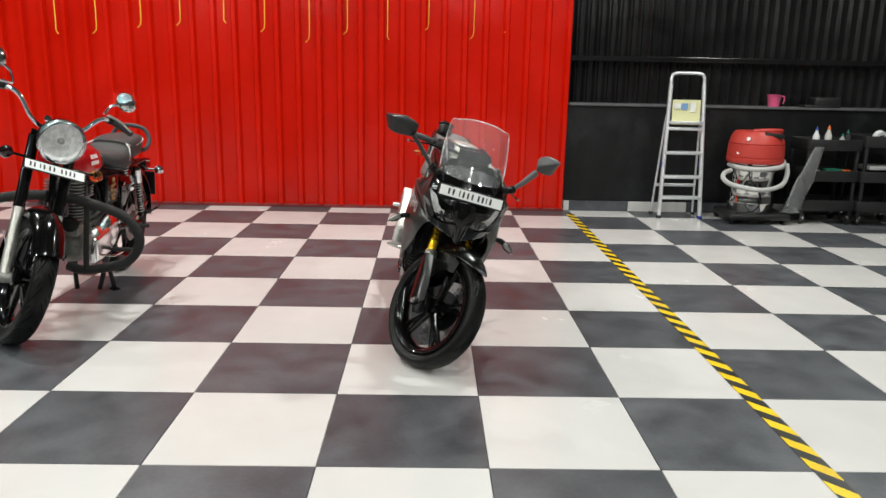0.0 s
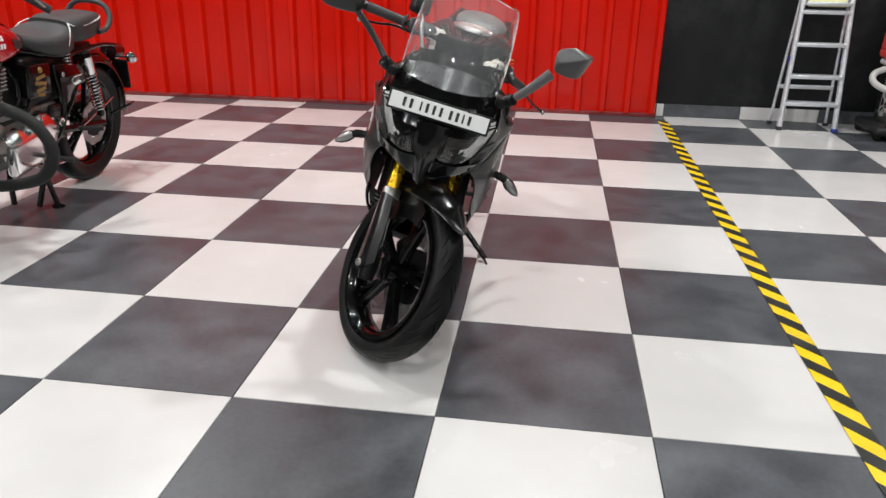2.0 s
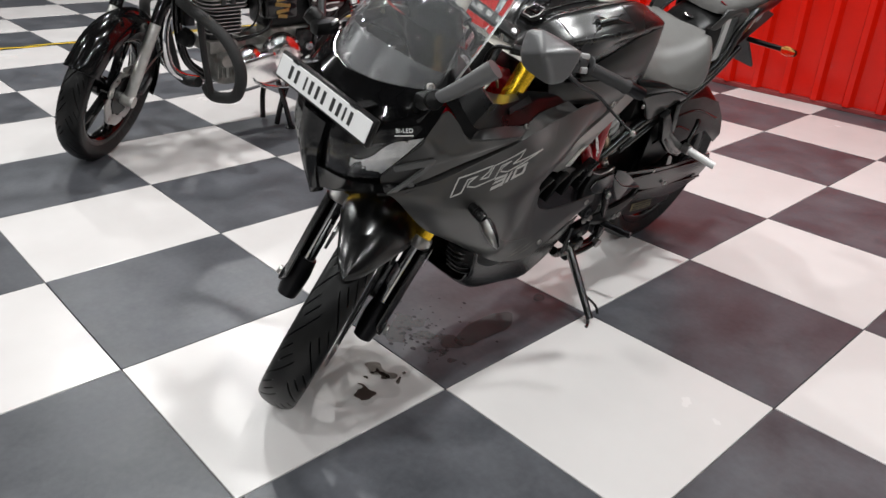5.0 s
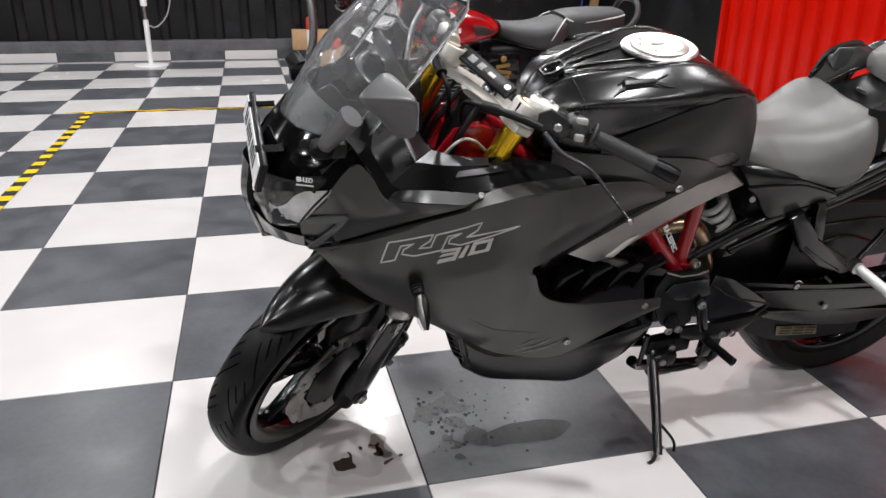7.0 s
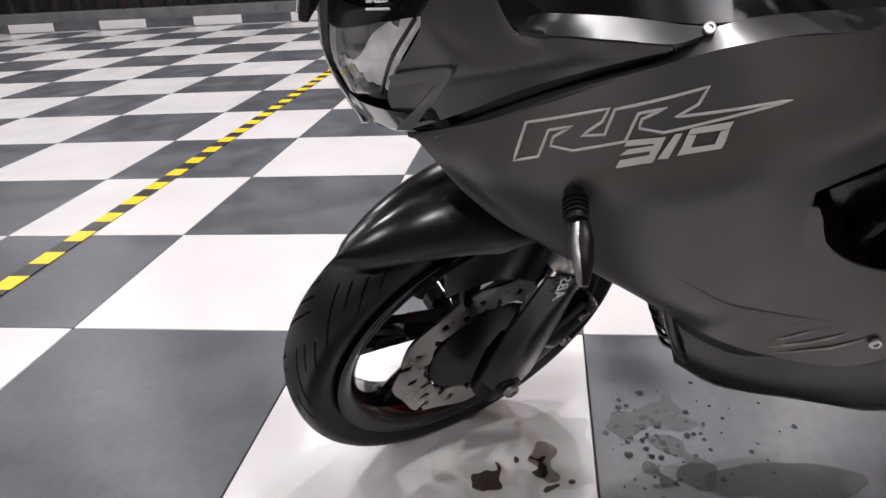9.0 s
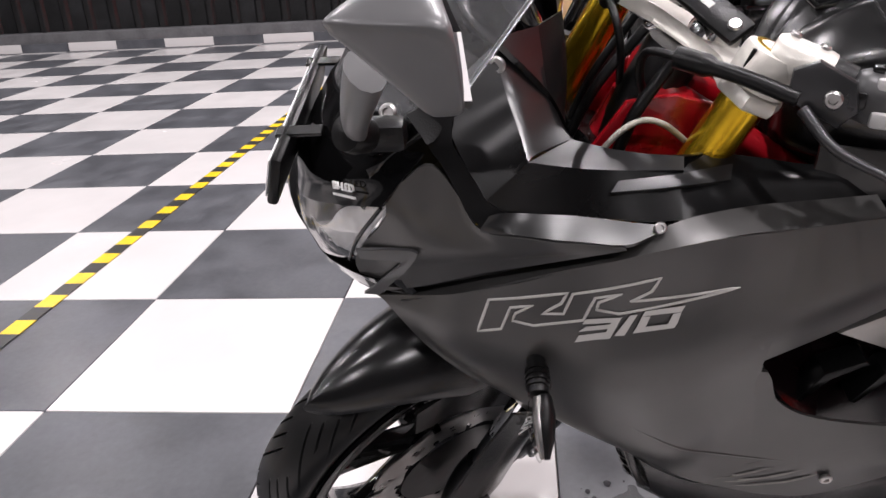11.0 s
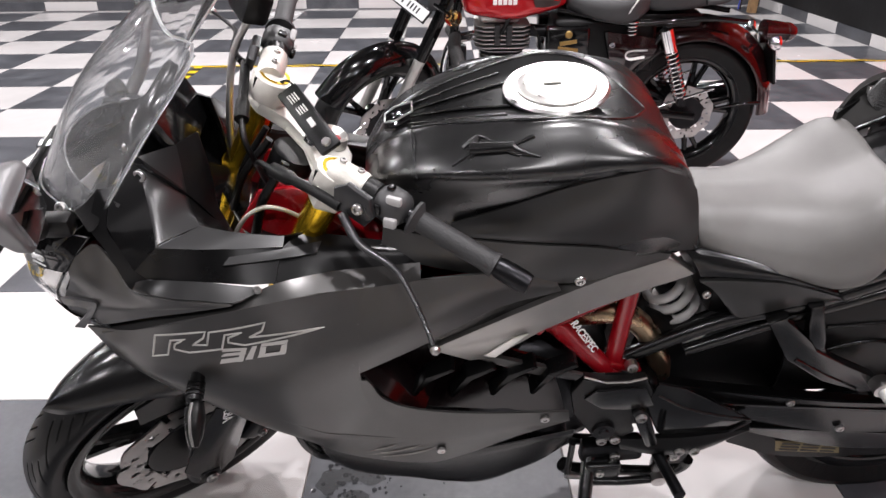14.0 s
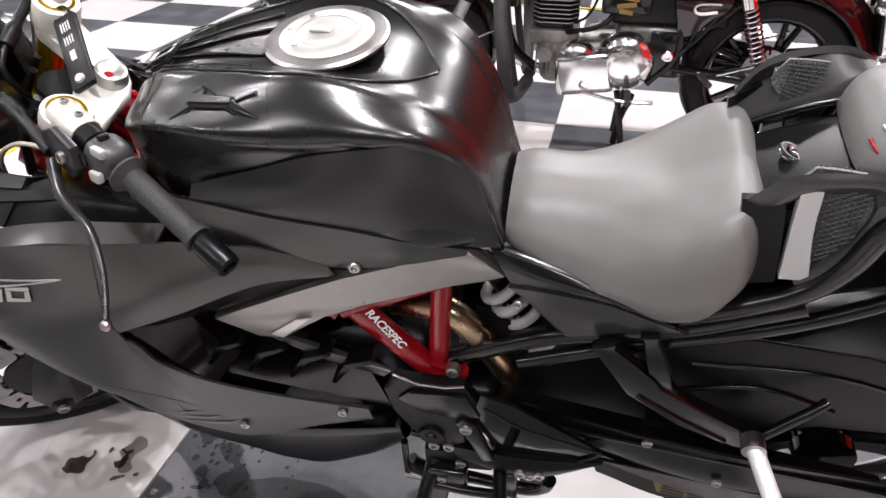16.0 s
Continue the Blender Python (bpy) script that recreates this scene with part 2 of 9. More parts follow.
def rib_profile(width, pitch, depth, foot, top, r):
    """Offsets (along, out) of one trapezoid sheet with rounded ribs."""
    pts = []
    n = int(round(width / pitch))
    for k in range(n):
        x = k * pitch
        for dx, dy in ((0, 0), (pitch - foot - r, 0), (pitch - foot, 0.12), (pitch - foot + (foot - top) / 2, 0.88),
                       (pitch - foot + (foot - top) / 2 + r, 1), (pitch - (foot - top) / 2 - r, 1),
                       (pitch - (foot - top) / 2, 0.88), (pitch - r * 0.5, 0.12)):
            pts.append((x + dx, dy * depth))
    pts.append((n * pitch, 0))
    return pts


def rib_sheet(parent, name, origin, along, out, width, z0, z1, mat, pitch=0.2, depth=0.025, foot=0.09, top=0.05, r=0.008):
    """One upright corrugated sheet."""
    along, out, o = Vector(along), Vector(out), Vector(origin)
    bm = bm_new()
    prof = rib_profile(width, pitch, depth, foot, top, r)
    fr = [o + along * a + out * d for a, d in prof]
    bk = [p - out * 0.004 for p in fr]
    ring = fr + bk[::-1]
    rings(bm, [[p + Vector((0, 0, z)) for p in ring] for z in (z0, z1)])
    return part(name, bm, mat, parent, smooth=25)


wall_red = tagged(part("wall_north", made(box, ((RED_X0 + RED_X1) / 2, WY1 + 0.12, CEIL / 2), (RED_X1 - RED_X0, 0.16, CEIL)), BLACK_PLASTER),
                  "red corrugated steel sheet wall", "wall", kind="structure")
n_sheets = 6
sheet_w = (RED_X1 - RED_X0) / n_sheets
for k in range(n_sheets):
    rib_sheet(wall_red, "sheet", (RED_X0 + k * sheet_w, WY1 - 0.01 - 0.0015 * (k % 2), 0), (1, 0, 0), (0, -1, 0), sheet_w - 0.001, 0.03, CEIL, RED_SHEET,
              pitch=(sheet_w - 0.001) / 5, depth=0.046, foot=0.068, top=0.042, r=0.004)
part("base_angle", made(box, ((RED_X0 + RED_X1) / 2, WY1 - 0.022, 0.015), (RED_X1 - RED_X0, 0.05, 0.03), 0.004), material("dark red steel angle", (0.18, 0.02, 0.02), 0.5), wall_red)
part("end_trim", made(box, (RED_X0 - 0.02, WY1 - 0.02, CEIL / 2), (0.05, 0.08, CEIL), 0.004), RED_SHEET, wall_red)

# black plaster wall with a ledge and black sheet above it
LEDGE_Z = 1.05
wall_r = tagged(part("wall_north_dado", made(box, ((RED_X1 + WX1) / 2 + 0.1, WY1 + 0.15, LEDGE_Z / 2), (WX1 - RED_X1 + 0.2, 0.24, LEDGE_Z)), BLACK_PLASTER),
                "black plastered half wall under black sheeting", "wall", kind="structure")
part("ledge", made(box, ((RED_X1 + WX1) / 2 + 0.1, WY1 + 0.14, LEDGE_Z + 0.012), (WX1 - RED_X1 + 0.18, 0.27, 0.024), 0.006), LEDGE, wall_r, "dusty ledge")
part("rail", made(box, ((RED_X1 + WX1) / 2 + 0.1, WY1 + 0.19, 1.51), (WX1 - RED_X1 + 0.16, 0.05, 0.05), 0.005), BLACK_SHEET, wall_r)
for k in range(5):
    rib_sheet(wall_r, "sheet", (RED_X1 + 0.02 + k * 1.05, WY1 + 0.27, 0), (1, 0, 0), (0, -1, 0), 1.05, LEDGE_Z + 0.02, CEIL, BLACK_SHEET, pitch=0.105, depth=0.03, foot=0.06, top=0.022, r=0.005)

wall_l = tagged(part("wall_north_plain", made(box, ((WX0 + RED_X0) / 2 - 0.1, WY1 + 0.17, CEIL / 2), (RED_X0 - WX0 + 0.1, 0.2, CEIL)), BLACK_PLASTER),
                "black painted plaster wall with chequered skirting", "wall", kind="structure")
wall_w = tagged(part("wall_west", made(box, (WX0 - 0.2, (WY0 + WY1) / 2 + 0.1, CEIL / 2), (0.1, WY1 - WY0 + 0.6, CEIL)), BLACK_PLASTER),
                "black corrugated steel sheet wall on a low kerb", "wall", kind="structure")
part("kerb", made(box, (WX0 - 0.09, (WY0 + WY1) / 2, 0.11), (0.16, WY1 - WY0, 0.22), 0.01), LEDGE, wall_w, "dusty dark kerb")
for k in range(9):
    rib_sheet(wall_w, "sheet", (WX0 - 0.15, WY0 + 0.02 + k * 1.2, 0), (0, 1, 0), (1, 0, 0), 1.2, 0.22, CEIL, BLACK_SHEET, pitch=0.3, depth=0.035, foot=0.12, top=0.07)
part("plaster_panel", made(box, (WX0 - 0.1, (2.45 + WY1) / 2, CEIL / 2 + 0.11), (0.12, WY1 - 2.45, CEIL - 0.23), 0.004), BLACK_PLASTER, wall_w)
tagged(part("wall_south", made(box, ((WX0 + WX1) / 2, WY0 - 0.1, CEIL / 2), (WX1 - WX0 + 0.4, 0.2, CEIL)), PLAIN_WALL), "plain charcoal wall", "wall", kind="structure")
tagged(part("wall_east", made(box, (WX1 + 0.1, (WY0 + WY1) / 2, CEIL / 2), (0.2, WY1 - WY0 + 0.4, CEIL)), PLAIN_WALL), "plain charcoal wall", "wall", kind="structure")

# ---- ceiling lamps ----
lamp0 = None
for x in (-5.5, -2.5, 0.5, 3.5):
    for y in (-6.8, -4.1, -1.4, 1.3, 3.0):
        z = CEIL - 0.10
        m = pose(x, y, z)
        if lamp0 is None:
            lamp0 = thing("ceiling_light", m, "round white light under the dark ceiling, switched on", "ceiling light", "ceiling lights")
            part("housing", made(ring_lathe, [(0.09, 0.0), (0.11, 0.0), (0.12, 0.02), (0.11, 0.06), (0.09, 0.06)], (0, 0, 0), (0, 0, 1), 28), LAMP_BODY, lamp0, smooth=40)
            part("back", made(lathe, [(0, 0.06), (0.10, 0.06), (0.08, 0.075), (0, 0.078)], (0, 0, 0), (0, 0, 1), 28), LAMP_BODY, lamp0, smooth=40)
            part("hanger", made(box, (0, 0, 0.085), (0.04, 0.04, 0.03), 0.003), LAMP_BODY, lamp0)
        else:
            copy_thing(lamp0, m)
        ld = bpy.data.lights.new("lamp", "AREA")
        ld.shape, ld.size, ld.energy, ld.color = "DISK", 0.16, LAMP_POWER * ROW_POWER[x] * ONE_POWER.get((x, y), 1.0), LAMP_COLOUR
        new("lamp", ld).matrix_basis = pose(x, y, z + 0.004)

from mathutils.bvhtree import BVHTree

# ---- motorcycle paints and metals ----
SATIN = material("satin black paint", (0.004, 0.004, 0.0042), 0.24, vary=0.12, scale=9, rough_vary=0.05, specular=0.55)
MATT_GREY = material("matt graphite paint", (0.066, 0.0645, 0.063), 0.31, metal=0.6, vary=0.08, scale=8, rough_vary=0.05, specular=0.6, ior=1.5)
KNEE_GREY = material("matt knee panel paint", (0.010, 0.010, 0.0098), 0.36, vary=0.10, scale=9, rough_vary=0.05, specular=0.5)
# one mirror plastic twice: the far mirror's shade is put into the darker colour
MIRROR_SHADED = material("mirror plastic with shade in its colour", (0.020, 0.020, 0.021), 0.38, vary=0.08, scale=20, specular=0.5)
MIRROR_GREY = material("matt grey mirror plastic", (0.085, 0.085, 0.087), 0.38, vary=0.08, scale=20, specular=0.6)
SCREEN_GREY = material("graphite screen panel", (0.013, 0.0133, 0.0142), 0.28, vary=0.08, scale=20, specular=0.45)
LIP_BLACK = material("satin graphite trim plastic", (0.006, 0.006, 0.0063), 0.31, vary=0.1, scale=9, rough_vary=0.05, specular=0.6)
BLADE_GREY = material("worn grey decal", (0.15, 0.145, 0.130), 0.45, vary=0.35, scale=40)
FIN_GREY = material("graphite fin paint", (0.075, 0.075, 0.076), 0.34, vary=0.1, scale=12)
TRIM = material("satin black trim plastic", (0.003, 0.003, 0.0032), 0.28, vary=0.12, scale=9, rough_vary=0.05, specular=0.26)
TANK_BLACK = material("satin black tank paint", (0.0035, 0.0035, 0.0037), 0.27, vary=0.12, scale=9, rough_vary=0.04, specular=0.85)
GLOSS = material("gloss black paint", (0.003, 0.003, 0.0032), 0.10, vary=0.1, scale=6, specular=0.45)
PLASTIC = material("textured black plastic", (0.004, 0.004, 0.0042), 0.34, vary=0.2, scale=14, bump=0.12, bump_scale=500, specular=0.25)
RUBBER = material("tyre rubber", (0.006, 0.006, 0.0062), 0.40, vary=0.25, scale=11, dirt=(0.014, 0.0135, 0.013), dirt_amount=0.3, specular=0.22)
GRIP_RUBBER = material("grip rubber", (0.028, 0.028, 0.029), 0.6, vary=0.2, bump=0.3, bump_scale=420)
SEAT_GREY = material("grey seat vinyl", (0.128, 0.124, 0.119), 0.44, vary=0.10, scale=9, bump=0.12, bump_scale=700)
CHROME = material("chrome", (0.78, 0.78, 0.79), 0.07, metal=1.0, vary=0.04, rough_vary=0.05)
STEEL = material("brushed steel", (0.46, 0.45, 0.44), 0.32, metal=1.0, vary=0.15, scale=25)
DARK_STEEL = material("dark steel", (0.022, 0.022, 0.024), 0.34, metal=0.9, vary=0.25, scale=18)
ALLOY = material("cast alloy", (0.62, 0.61, 0.58), 0.38, metal=0.85, vary=0.12, scale=20, bump=0.08, bump_scale=200)
IVORY_ALLOY = material("pale sand-cast alloy", (0.60, 0.58, 0.53), 0.36, metal=0.35, vary=0.14, scale=30, bump=0.10, bump_scale=320)
GOLD = material("gold anodised fork", (0.80, 0.50, 0.03), 0.24, metal=0.95, vary=0.1, scale=14)
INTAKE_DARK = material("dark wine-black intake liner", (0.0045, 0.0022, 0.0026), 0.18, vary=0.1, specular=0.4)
RED_FRAME = material("red frame paint", (0.27, 0.003, 0.008), 0.26, vary=0.1, coat=0.4)
BRONZE = material("heat-tinted header pipe", (0.45, 0.34, 0.22), 0.28, metal=1.0, vary=0.25, scale=22)
DECAL = material("silver decal", (0.48, 0.47, 0.45), 0.45, vary=0.05)
DECAL_W = material("white decal", (0.80, 0.80, 0.79), 0.45, vary=0.03)
GOLD_DECAL = material("gold decal", (0.20, 0.16, 0.075), 0.5, vary=0.2)
PLATE_W = material("white number plate", (0.80, 0.80, 0.80), 0.35, vary=0.05)
INK = material("black ink", (0.012, 0.012, 0.012), 0.5)
PAD_WHITE = material("painted steel grey-white spring", (0.46, 0.45, 0.44), 0.45, vary=0.12)
MESH_GREY = material("grey plastic mesh", (0.14, 0.14, 0.14), 0.55, bump=1.0, bump_scale=260)
PEARL = material("light grey plastic", (0.36, 0.355, 0.35), 0.45, vary=0.08)
CLEAR = glass("clear dusty polycarbonate", (0.93, 0.94, 0.95), 0.012, 1.45, 0.965)
SMOKE = thin_glass("lamp lens", (0.93, 0.93, 0.93), 0.03, 1.4)
SWITCH_GREY = material("dark grey switch plastic", (0.040, 0.040, 0.041), 0.42, vary=0.15, scale=20)
LEVER_GREY = material("dark anodised lever", (0.05, 0.05, 0.052), 0.3, metal=0.7, vary=0.12, scale=25)
AMBER = glass("amber lens", (0.95, 0.55, 0.15), 0.1, 1.4)
MIRROR = material("mirror glass", (0.86, 0.87, 0.88), 0.02, metal=1.0, vary=0.0, rough_vary=0.0)
PEG_ALLOY = material("pale ribbed alloy", (0.72, 0.72, 0.71), 0.42, metal=0.3, bump=0.6, bump_scale=220)
BRAID = material("braided hose", (0.40, 0.38, 0.33), 0.4, metal=0.3, bump=0.4, bump_scale=600)
FAINT = material("faint grey graphic", (0.045, 0.045, 0.044), 0.34, vary=0.3, scale=40, specular=0.6)
REFLECTOR = material("frosted lamp reflector", (0.86, 0.86, 0.86), 0.34, metal=0.35, vary=0.35, scale=45, fine=120, bump=0.5, bump_scale=70)
COVER_PAINT = material("grey metallic cover paint", (0.34, 0.33, 0.315), 0.40, metal=0.85, vary=0.08, scale=10)
MESH_RIB = material("dark grey mesh ribs", (0.06, 0.06, 0.061), 0.5, vary=0.1)
POLISHED = material("polished alloy cover", (0.84, 0.84, 0.83), 0.15, metal=1.0, vary=0.05, scale=14, rough_vary=0.06)
EDGE_GREY = material("light grey tail plastic", (0.58, 0.575, 0.57), 0.4, vary=0.08)
SCREEN_EDGE = glass("frosted screen edge", (0.95, 0.96, 0.97), 0.28, 1.35)
SCREEN_DARK = material("dark display glass", (0.006, 0.009, 0.009), 0.06, vary=0.1)


def surf(bm, rows, nu=14, nv=14, thick=0.004, inward=None, side=1):
    """A smooth panel through rows of control points (forward, left, up); side -1 mirrors it."""
    a = [spline([(p[0], p[1] * side, p[2]) for p in r], nv) for r in rows]
    cols = [spline([r[k] for r in a], nu) for k in range(nv)]
    grid = [[cols[k][i] for k in range(nv)] for i in range(nu)]
    if inward is None:
        inward = Vector((0, -side, 0))
    shell(bm, grid, thick, inward)


def panel(name, rows, mat, parent, nu=14, nv=14, thick=0.004, inward=None, both=True, label=""):
    for side in ((1, -1) if both else (1,)):
        iw = inward
        if inward is not None and not callable(inward):
            iw = Vector((inward[0], inward[1] * side, inward[2]))
        part(name, made(surf, rows, nu, nv, thick, iw, side), mat, parent, label, smooth=50)


def facets(name, rows, mat, parent, thick=0.004, inward=(0, -0.7, -0.6), label="", angle=40):
    """A pair of flat-faced panels with crisp creases along its rows of corners."""
    for side in (1, -1):
        grid = [[Vector((x, y * side, z)) for x, y, z in r] for r in rows]
        part(name, made(shell, grid, thick, Vector((inward[0], inward[1] * side, inward[2]))), mat, parent, label, smooth=angle)


def body(bm, stations, n=20, caps=True, nu=None, even=0):
    """A closed body along the forward axis. A station: forward, then (left, up) points from the top centre down to the bottom centre."""
    halves = []
    for s, pts in stations:
        h = spline([(s, l, u) for l, u in pts], n)
        halves.append(h)
    if nu:
        cols = [spline([h[k] for h in halves], nu) for k in range(n)]
        halves = [[cols[k][i] for k in range(n)] for i in range(nu)]
    for _ in range(even):       # evens out the run from station to station
        halves = [halves[0]] + [[b * 0.5 + (a + c) * 0.25 for a, b, c in zip(*trio)] for trio in zip(halves, halves[1:], halves[2:])] + [halves[-1]]
    secs = []
    for h in halves:
        left = h
        right = [Vector((p.x, -p.y, p.z)) for p in h[-2:0:-1]]
        secs.append([*left, *right])
    rings(bm, secs, caps=caps)


def bolt(parent, c, axis, r=0.008, h=0.006, mat=None, name="bolt"):
    bm = bm_new()
    lathe(bm, [(0.0, 0), (r, 0), (r, h * 0.7), (r * 0.8, h), (r * 0.5, h), (r * 0.45, h * 0.4), (0, h * 0.4)], c, axis, 14)
    return part(name, bm, mat or STEEL, parent, smooth=40)


def tyre_mesh(bm, R, width, axis_c, axis, grooves=15, bead=0.245, segs=450):
    """A tyre with a rounded crown; long and short swept grooves follow the mesh columns."""
    m = Matrix.Translation(axis_c) @ frame_of(axis)
    n = 45
    hw = width / 2
    step = segs // grooves
    secs = []
    for k in range(segs):
        ring = []
        for i in range(n):
            t = -1 + 2 * i / (n - 1)
            q, s = abs(t), (1 if t > 0 else -1)
            ang = t * radians(100)
            r = bead + (R - bead) * (0.30 + 0.70 * max(0.0, math.cos(ang * 0.9)) ** 0.62) if q < 0.93 else bead
            z = hw * math.sin(ang) if q < 0.93 else hw * 0.72 * s
            col = (k + (step // 2 if s > 0 else 0)) % step
            if (col == 0 and 0.08 < q < 0.66) or (col == step // 3 and 0.34 < q < 0.74) or (col == 2 * step // 3 and 0.20 < q < 0.42):
                r -= 0.005
            a = 2 * math.pi * (k + step * 1.15 * q ** 0.8) / segs
            ring.append(m @ Vector((r * math.cos(a), r * math.sin(a), z)))
        secs.append(ring)
    rings(bm, secs, loop=True)


def badge_mesh(c, tilt):
    """A small hexagonal badge with a raised rim and two bars."""
    bm = bm_new()
    m = Matrix.Translation(c) @ Matrix.Rotation(radians(tilt), 4, "Y")
    plate(bm, [(0.022, -0.020), (0.022, 0.020), (0.004, 0.030), (-0.020, 0.022), (-0.020, -0.022), (0.004, -0.030)], 0.006, m, 0.002)
    for x in (0.008, -0.006):
        box(bm, m @ Vector((x, 0, 0.004)), (0.005, 0.030, 0.003), 0.001, None)
    return bm


def cast_wheel(parent, c, axis, R, width, rim_r, hub_r, spokes, mat, tyre_name="tyre", disc_side=1, disc_r=0.15, rim_w=0.08, twin=True, turn=0.0):
    """Tyre, rim, spokes, hub and brake disc about an axle."""
    c, axis = Vector(c), Vector(axis).normalized()
    w = thing_under("wheel", parent)
    part("tyre", made(tyre_mesh, R, width, c, axis, 15, rim_r + 0.004), RUBBER, w, "black tyre with slanting tread grooves", smooth=28)
    h = rim_w / 2
    prof = [(rim_r + 0.010, -h), (rim_r + 0.010, -h + 0.006), (rim_r - 0.012, -h + 0.014), (rim_r - 0.020, 0), (rim_r - 0.012, h - 0.014), (rim_r + 0.010, h - 0.006),
            (rim_r + 0.010, h), (rim_r - 0.008, h), (rim_r - 0.026, h - 0.018), (rim_r - 0.032, 0), (rim_r - 0.026, -h + 0.018), (rim_r - 0.008, -h)]
    part("rim", made(ring_lathe, prof, c, axis, 64), mat, w, smooth=50)
    part("hub", made(lathe, [(0.012, -0.055), (hub_r, -0.052), (hub_r, -0.03), (hub_r * 0.75, -0.02), (hub_r * 0.75, 0.02), (hub_r, 0.03), (hub_r, 0.052), (0.012, 0.055)], c, axis, 24), mat, w, smooth=40)
    m = Matrix.Translation(c) @ frame_of(axis)
    for k in range(spokes):
        a0 = 2 * math.pi * k / spokes + turn
        for d in ((-0.13, 0.13) if twin else (0.0,)):
            bm = bm_new()
            secs = []
            for t in (0.0, 0.35, 0.7, 1.0):
                r = hub_r * 0.8 + (rim_r - 0.024 - hub_r * 0.8) * t
                a = a0 + d * (0.35 + 0.65 * t)
                wd = 0.014 - 0.004 * t if twin else 0.021 - 0.007 * t
                th = 0.017 - 0.005 * t
                cen = Vector((r * math.cos(a), r * math.sin(a), 0))
                tan = Vector((-math.sin(a), math.cos(a), 0))
                secs.append([m @ (cen + tan * x + Vector((0, 0, z))) for x, z in ((-wd, -th * 0.6), (-wd * 0.6, -th), (wd * 0.6, -th), (wd, -th * 0.6), (wd, th * 0.6), (wd * 0.6, th), (-wd * 0.6, th), (-wd, th * 0.6))])
            rings(bm, secs)
            part("spoke", bm, mat, w, smooth=35)
    if disc_r:
        zc = 0.062 * disc_side
        d = part("brake_disc", disc_mesh(m, zc, disc_r), STEEL, w, "drilled steel brake disc", smooth=30)
        bm = bm_new()
        lathe(bm, [(0.02, -0.004), (disc_r * 0.62, -0.003), (disc_r * 0.62, 0.003), (0.02, 0.004)], m @ Vector((0, 0, zc)), axis, 30)
        part("disc_carrier", bm, DARK_STEEL, w, smooth=30)
    return w


def disc_mesh(m, zc, r):
    """A wavy ring with drilled holes set as a band of small bridges."""
    bm = bm_new()
    n = 72
    radii = (r * 0.66, r * 0.76, r * 0.86, r)
    for z in (zc - 0.0022, zc + 0.0022):
        rows = []
        for q, rad in enumerate(radii):
            rows.append([bm.verts.new(m @ Vector(((rad + (0.004 * math.cos(9 * 2 * math.pi * k / n) if q in (0, 3) else 0)) * math.cos(2 * math.pi * k / n),
                                                  (rad + (0.004 * math.cos(9 * 2 * math.pi * k / n) if q in (0, 3) else 0)) * math.sin(2 * math.pi * k / n), z))) for k in range(n)])
        for q in range(3):
            for k in range(n):
                if (q == 1 and k % 6 == 2) or (q == 0 and k % 6 == 5) or (q == 2 and k % 12 == 4):
                    continue
                bm.faces.new((rows[q][k], rows[q][(k + 1) % n], rows[q + 1][(k + 1) % n], rows[q + 1][k]))
    bmesh.ops.remove_doubles(bm, verts=bm.verts, dist=0.00001)
    return bm


def thing_under(name, parent):
    ob = new(name)
    ob.empty_display_size = 0.05
    ob.parent = parent
    return ob


def text_part(name, body_text, size, m, mat, parent, label="", extrude=0.0004, shear=0.0, bold=0.0):
    cu = bpy.data.curves.new(name, "FONT")
    cu.body, cu.size, cu.extrude, cu.shear, cu.offset = body_text, size, extrude, shear, bold
    cu.align_x, cu.align_y = "CENTER", "CENTER"
    tmp = bpy.data.objects.new(name, cu)
    scene.collection.objects.link(tmp)
    me = bpy.data.meshes.new_from_object(tmp.evaluated_get(bpy.context.evaluated_depsgraph_get()))
    bpy.data.objects.remove(tmp)
    bpy.data.curves.remove(cu)
    me.materials.clear()
    me.materials.append(mat)
    me.transform(m)
    ob = new(name, me)
    ob.parent = parent
    if label:
        tagged(ob, label=label)
    return ob


def axes(o, x, y):
    """A matrix with origin o, x along x and y near y."""
    x = Vector(x).normalized()
    z = x.cross(Vector(y)).normalized()
    y = z.cross(x)
    return Matrix.Translation(o) @ Matrix((x, y, z)).transposed().to_4x4()


def bike_matrix(base, psi, lean):
    """Local axes: x forward, y to the rider's left, z up in the leaning plane. The bike faces towards -y of the room."""
    p, t = radians(psi), radians(lean)
    f = Vector((math.sin(p), -math.cos(p), 0))
    lh = Vector((math.cos(p), math.sin(p), 0))
    z = Vector((0, 0, 1))
    l, u = lh * math.cos(t) - z * math.sin(t), lh * math.sin(t) + z * math.cos(t)
    return Matrix.Translation(base) @ Matrix((f, l, u)).transposed().to_4x4()


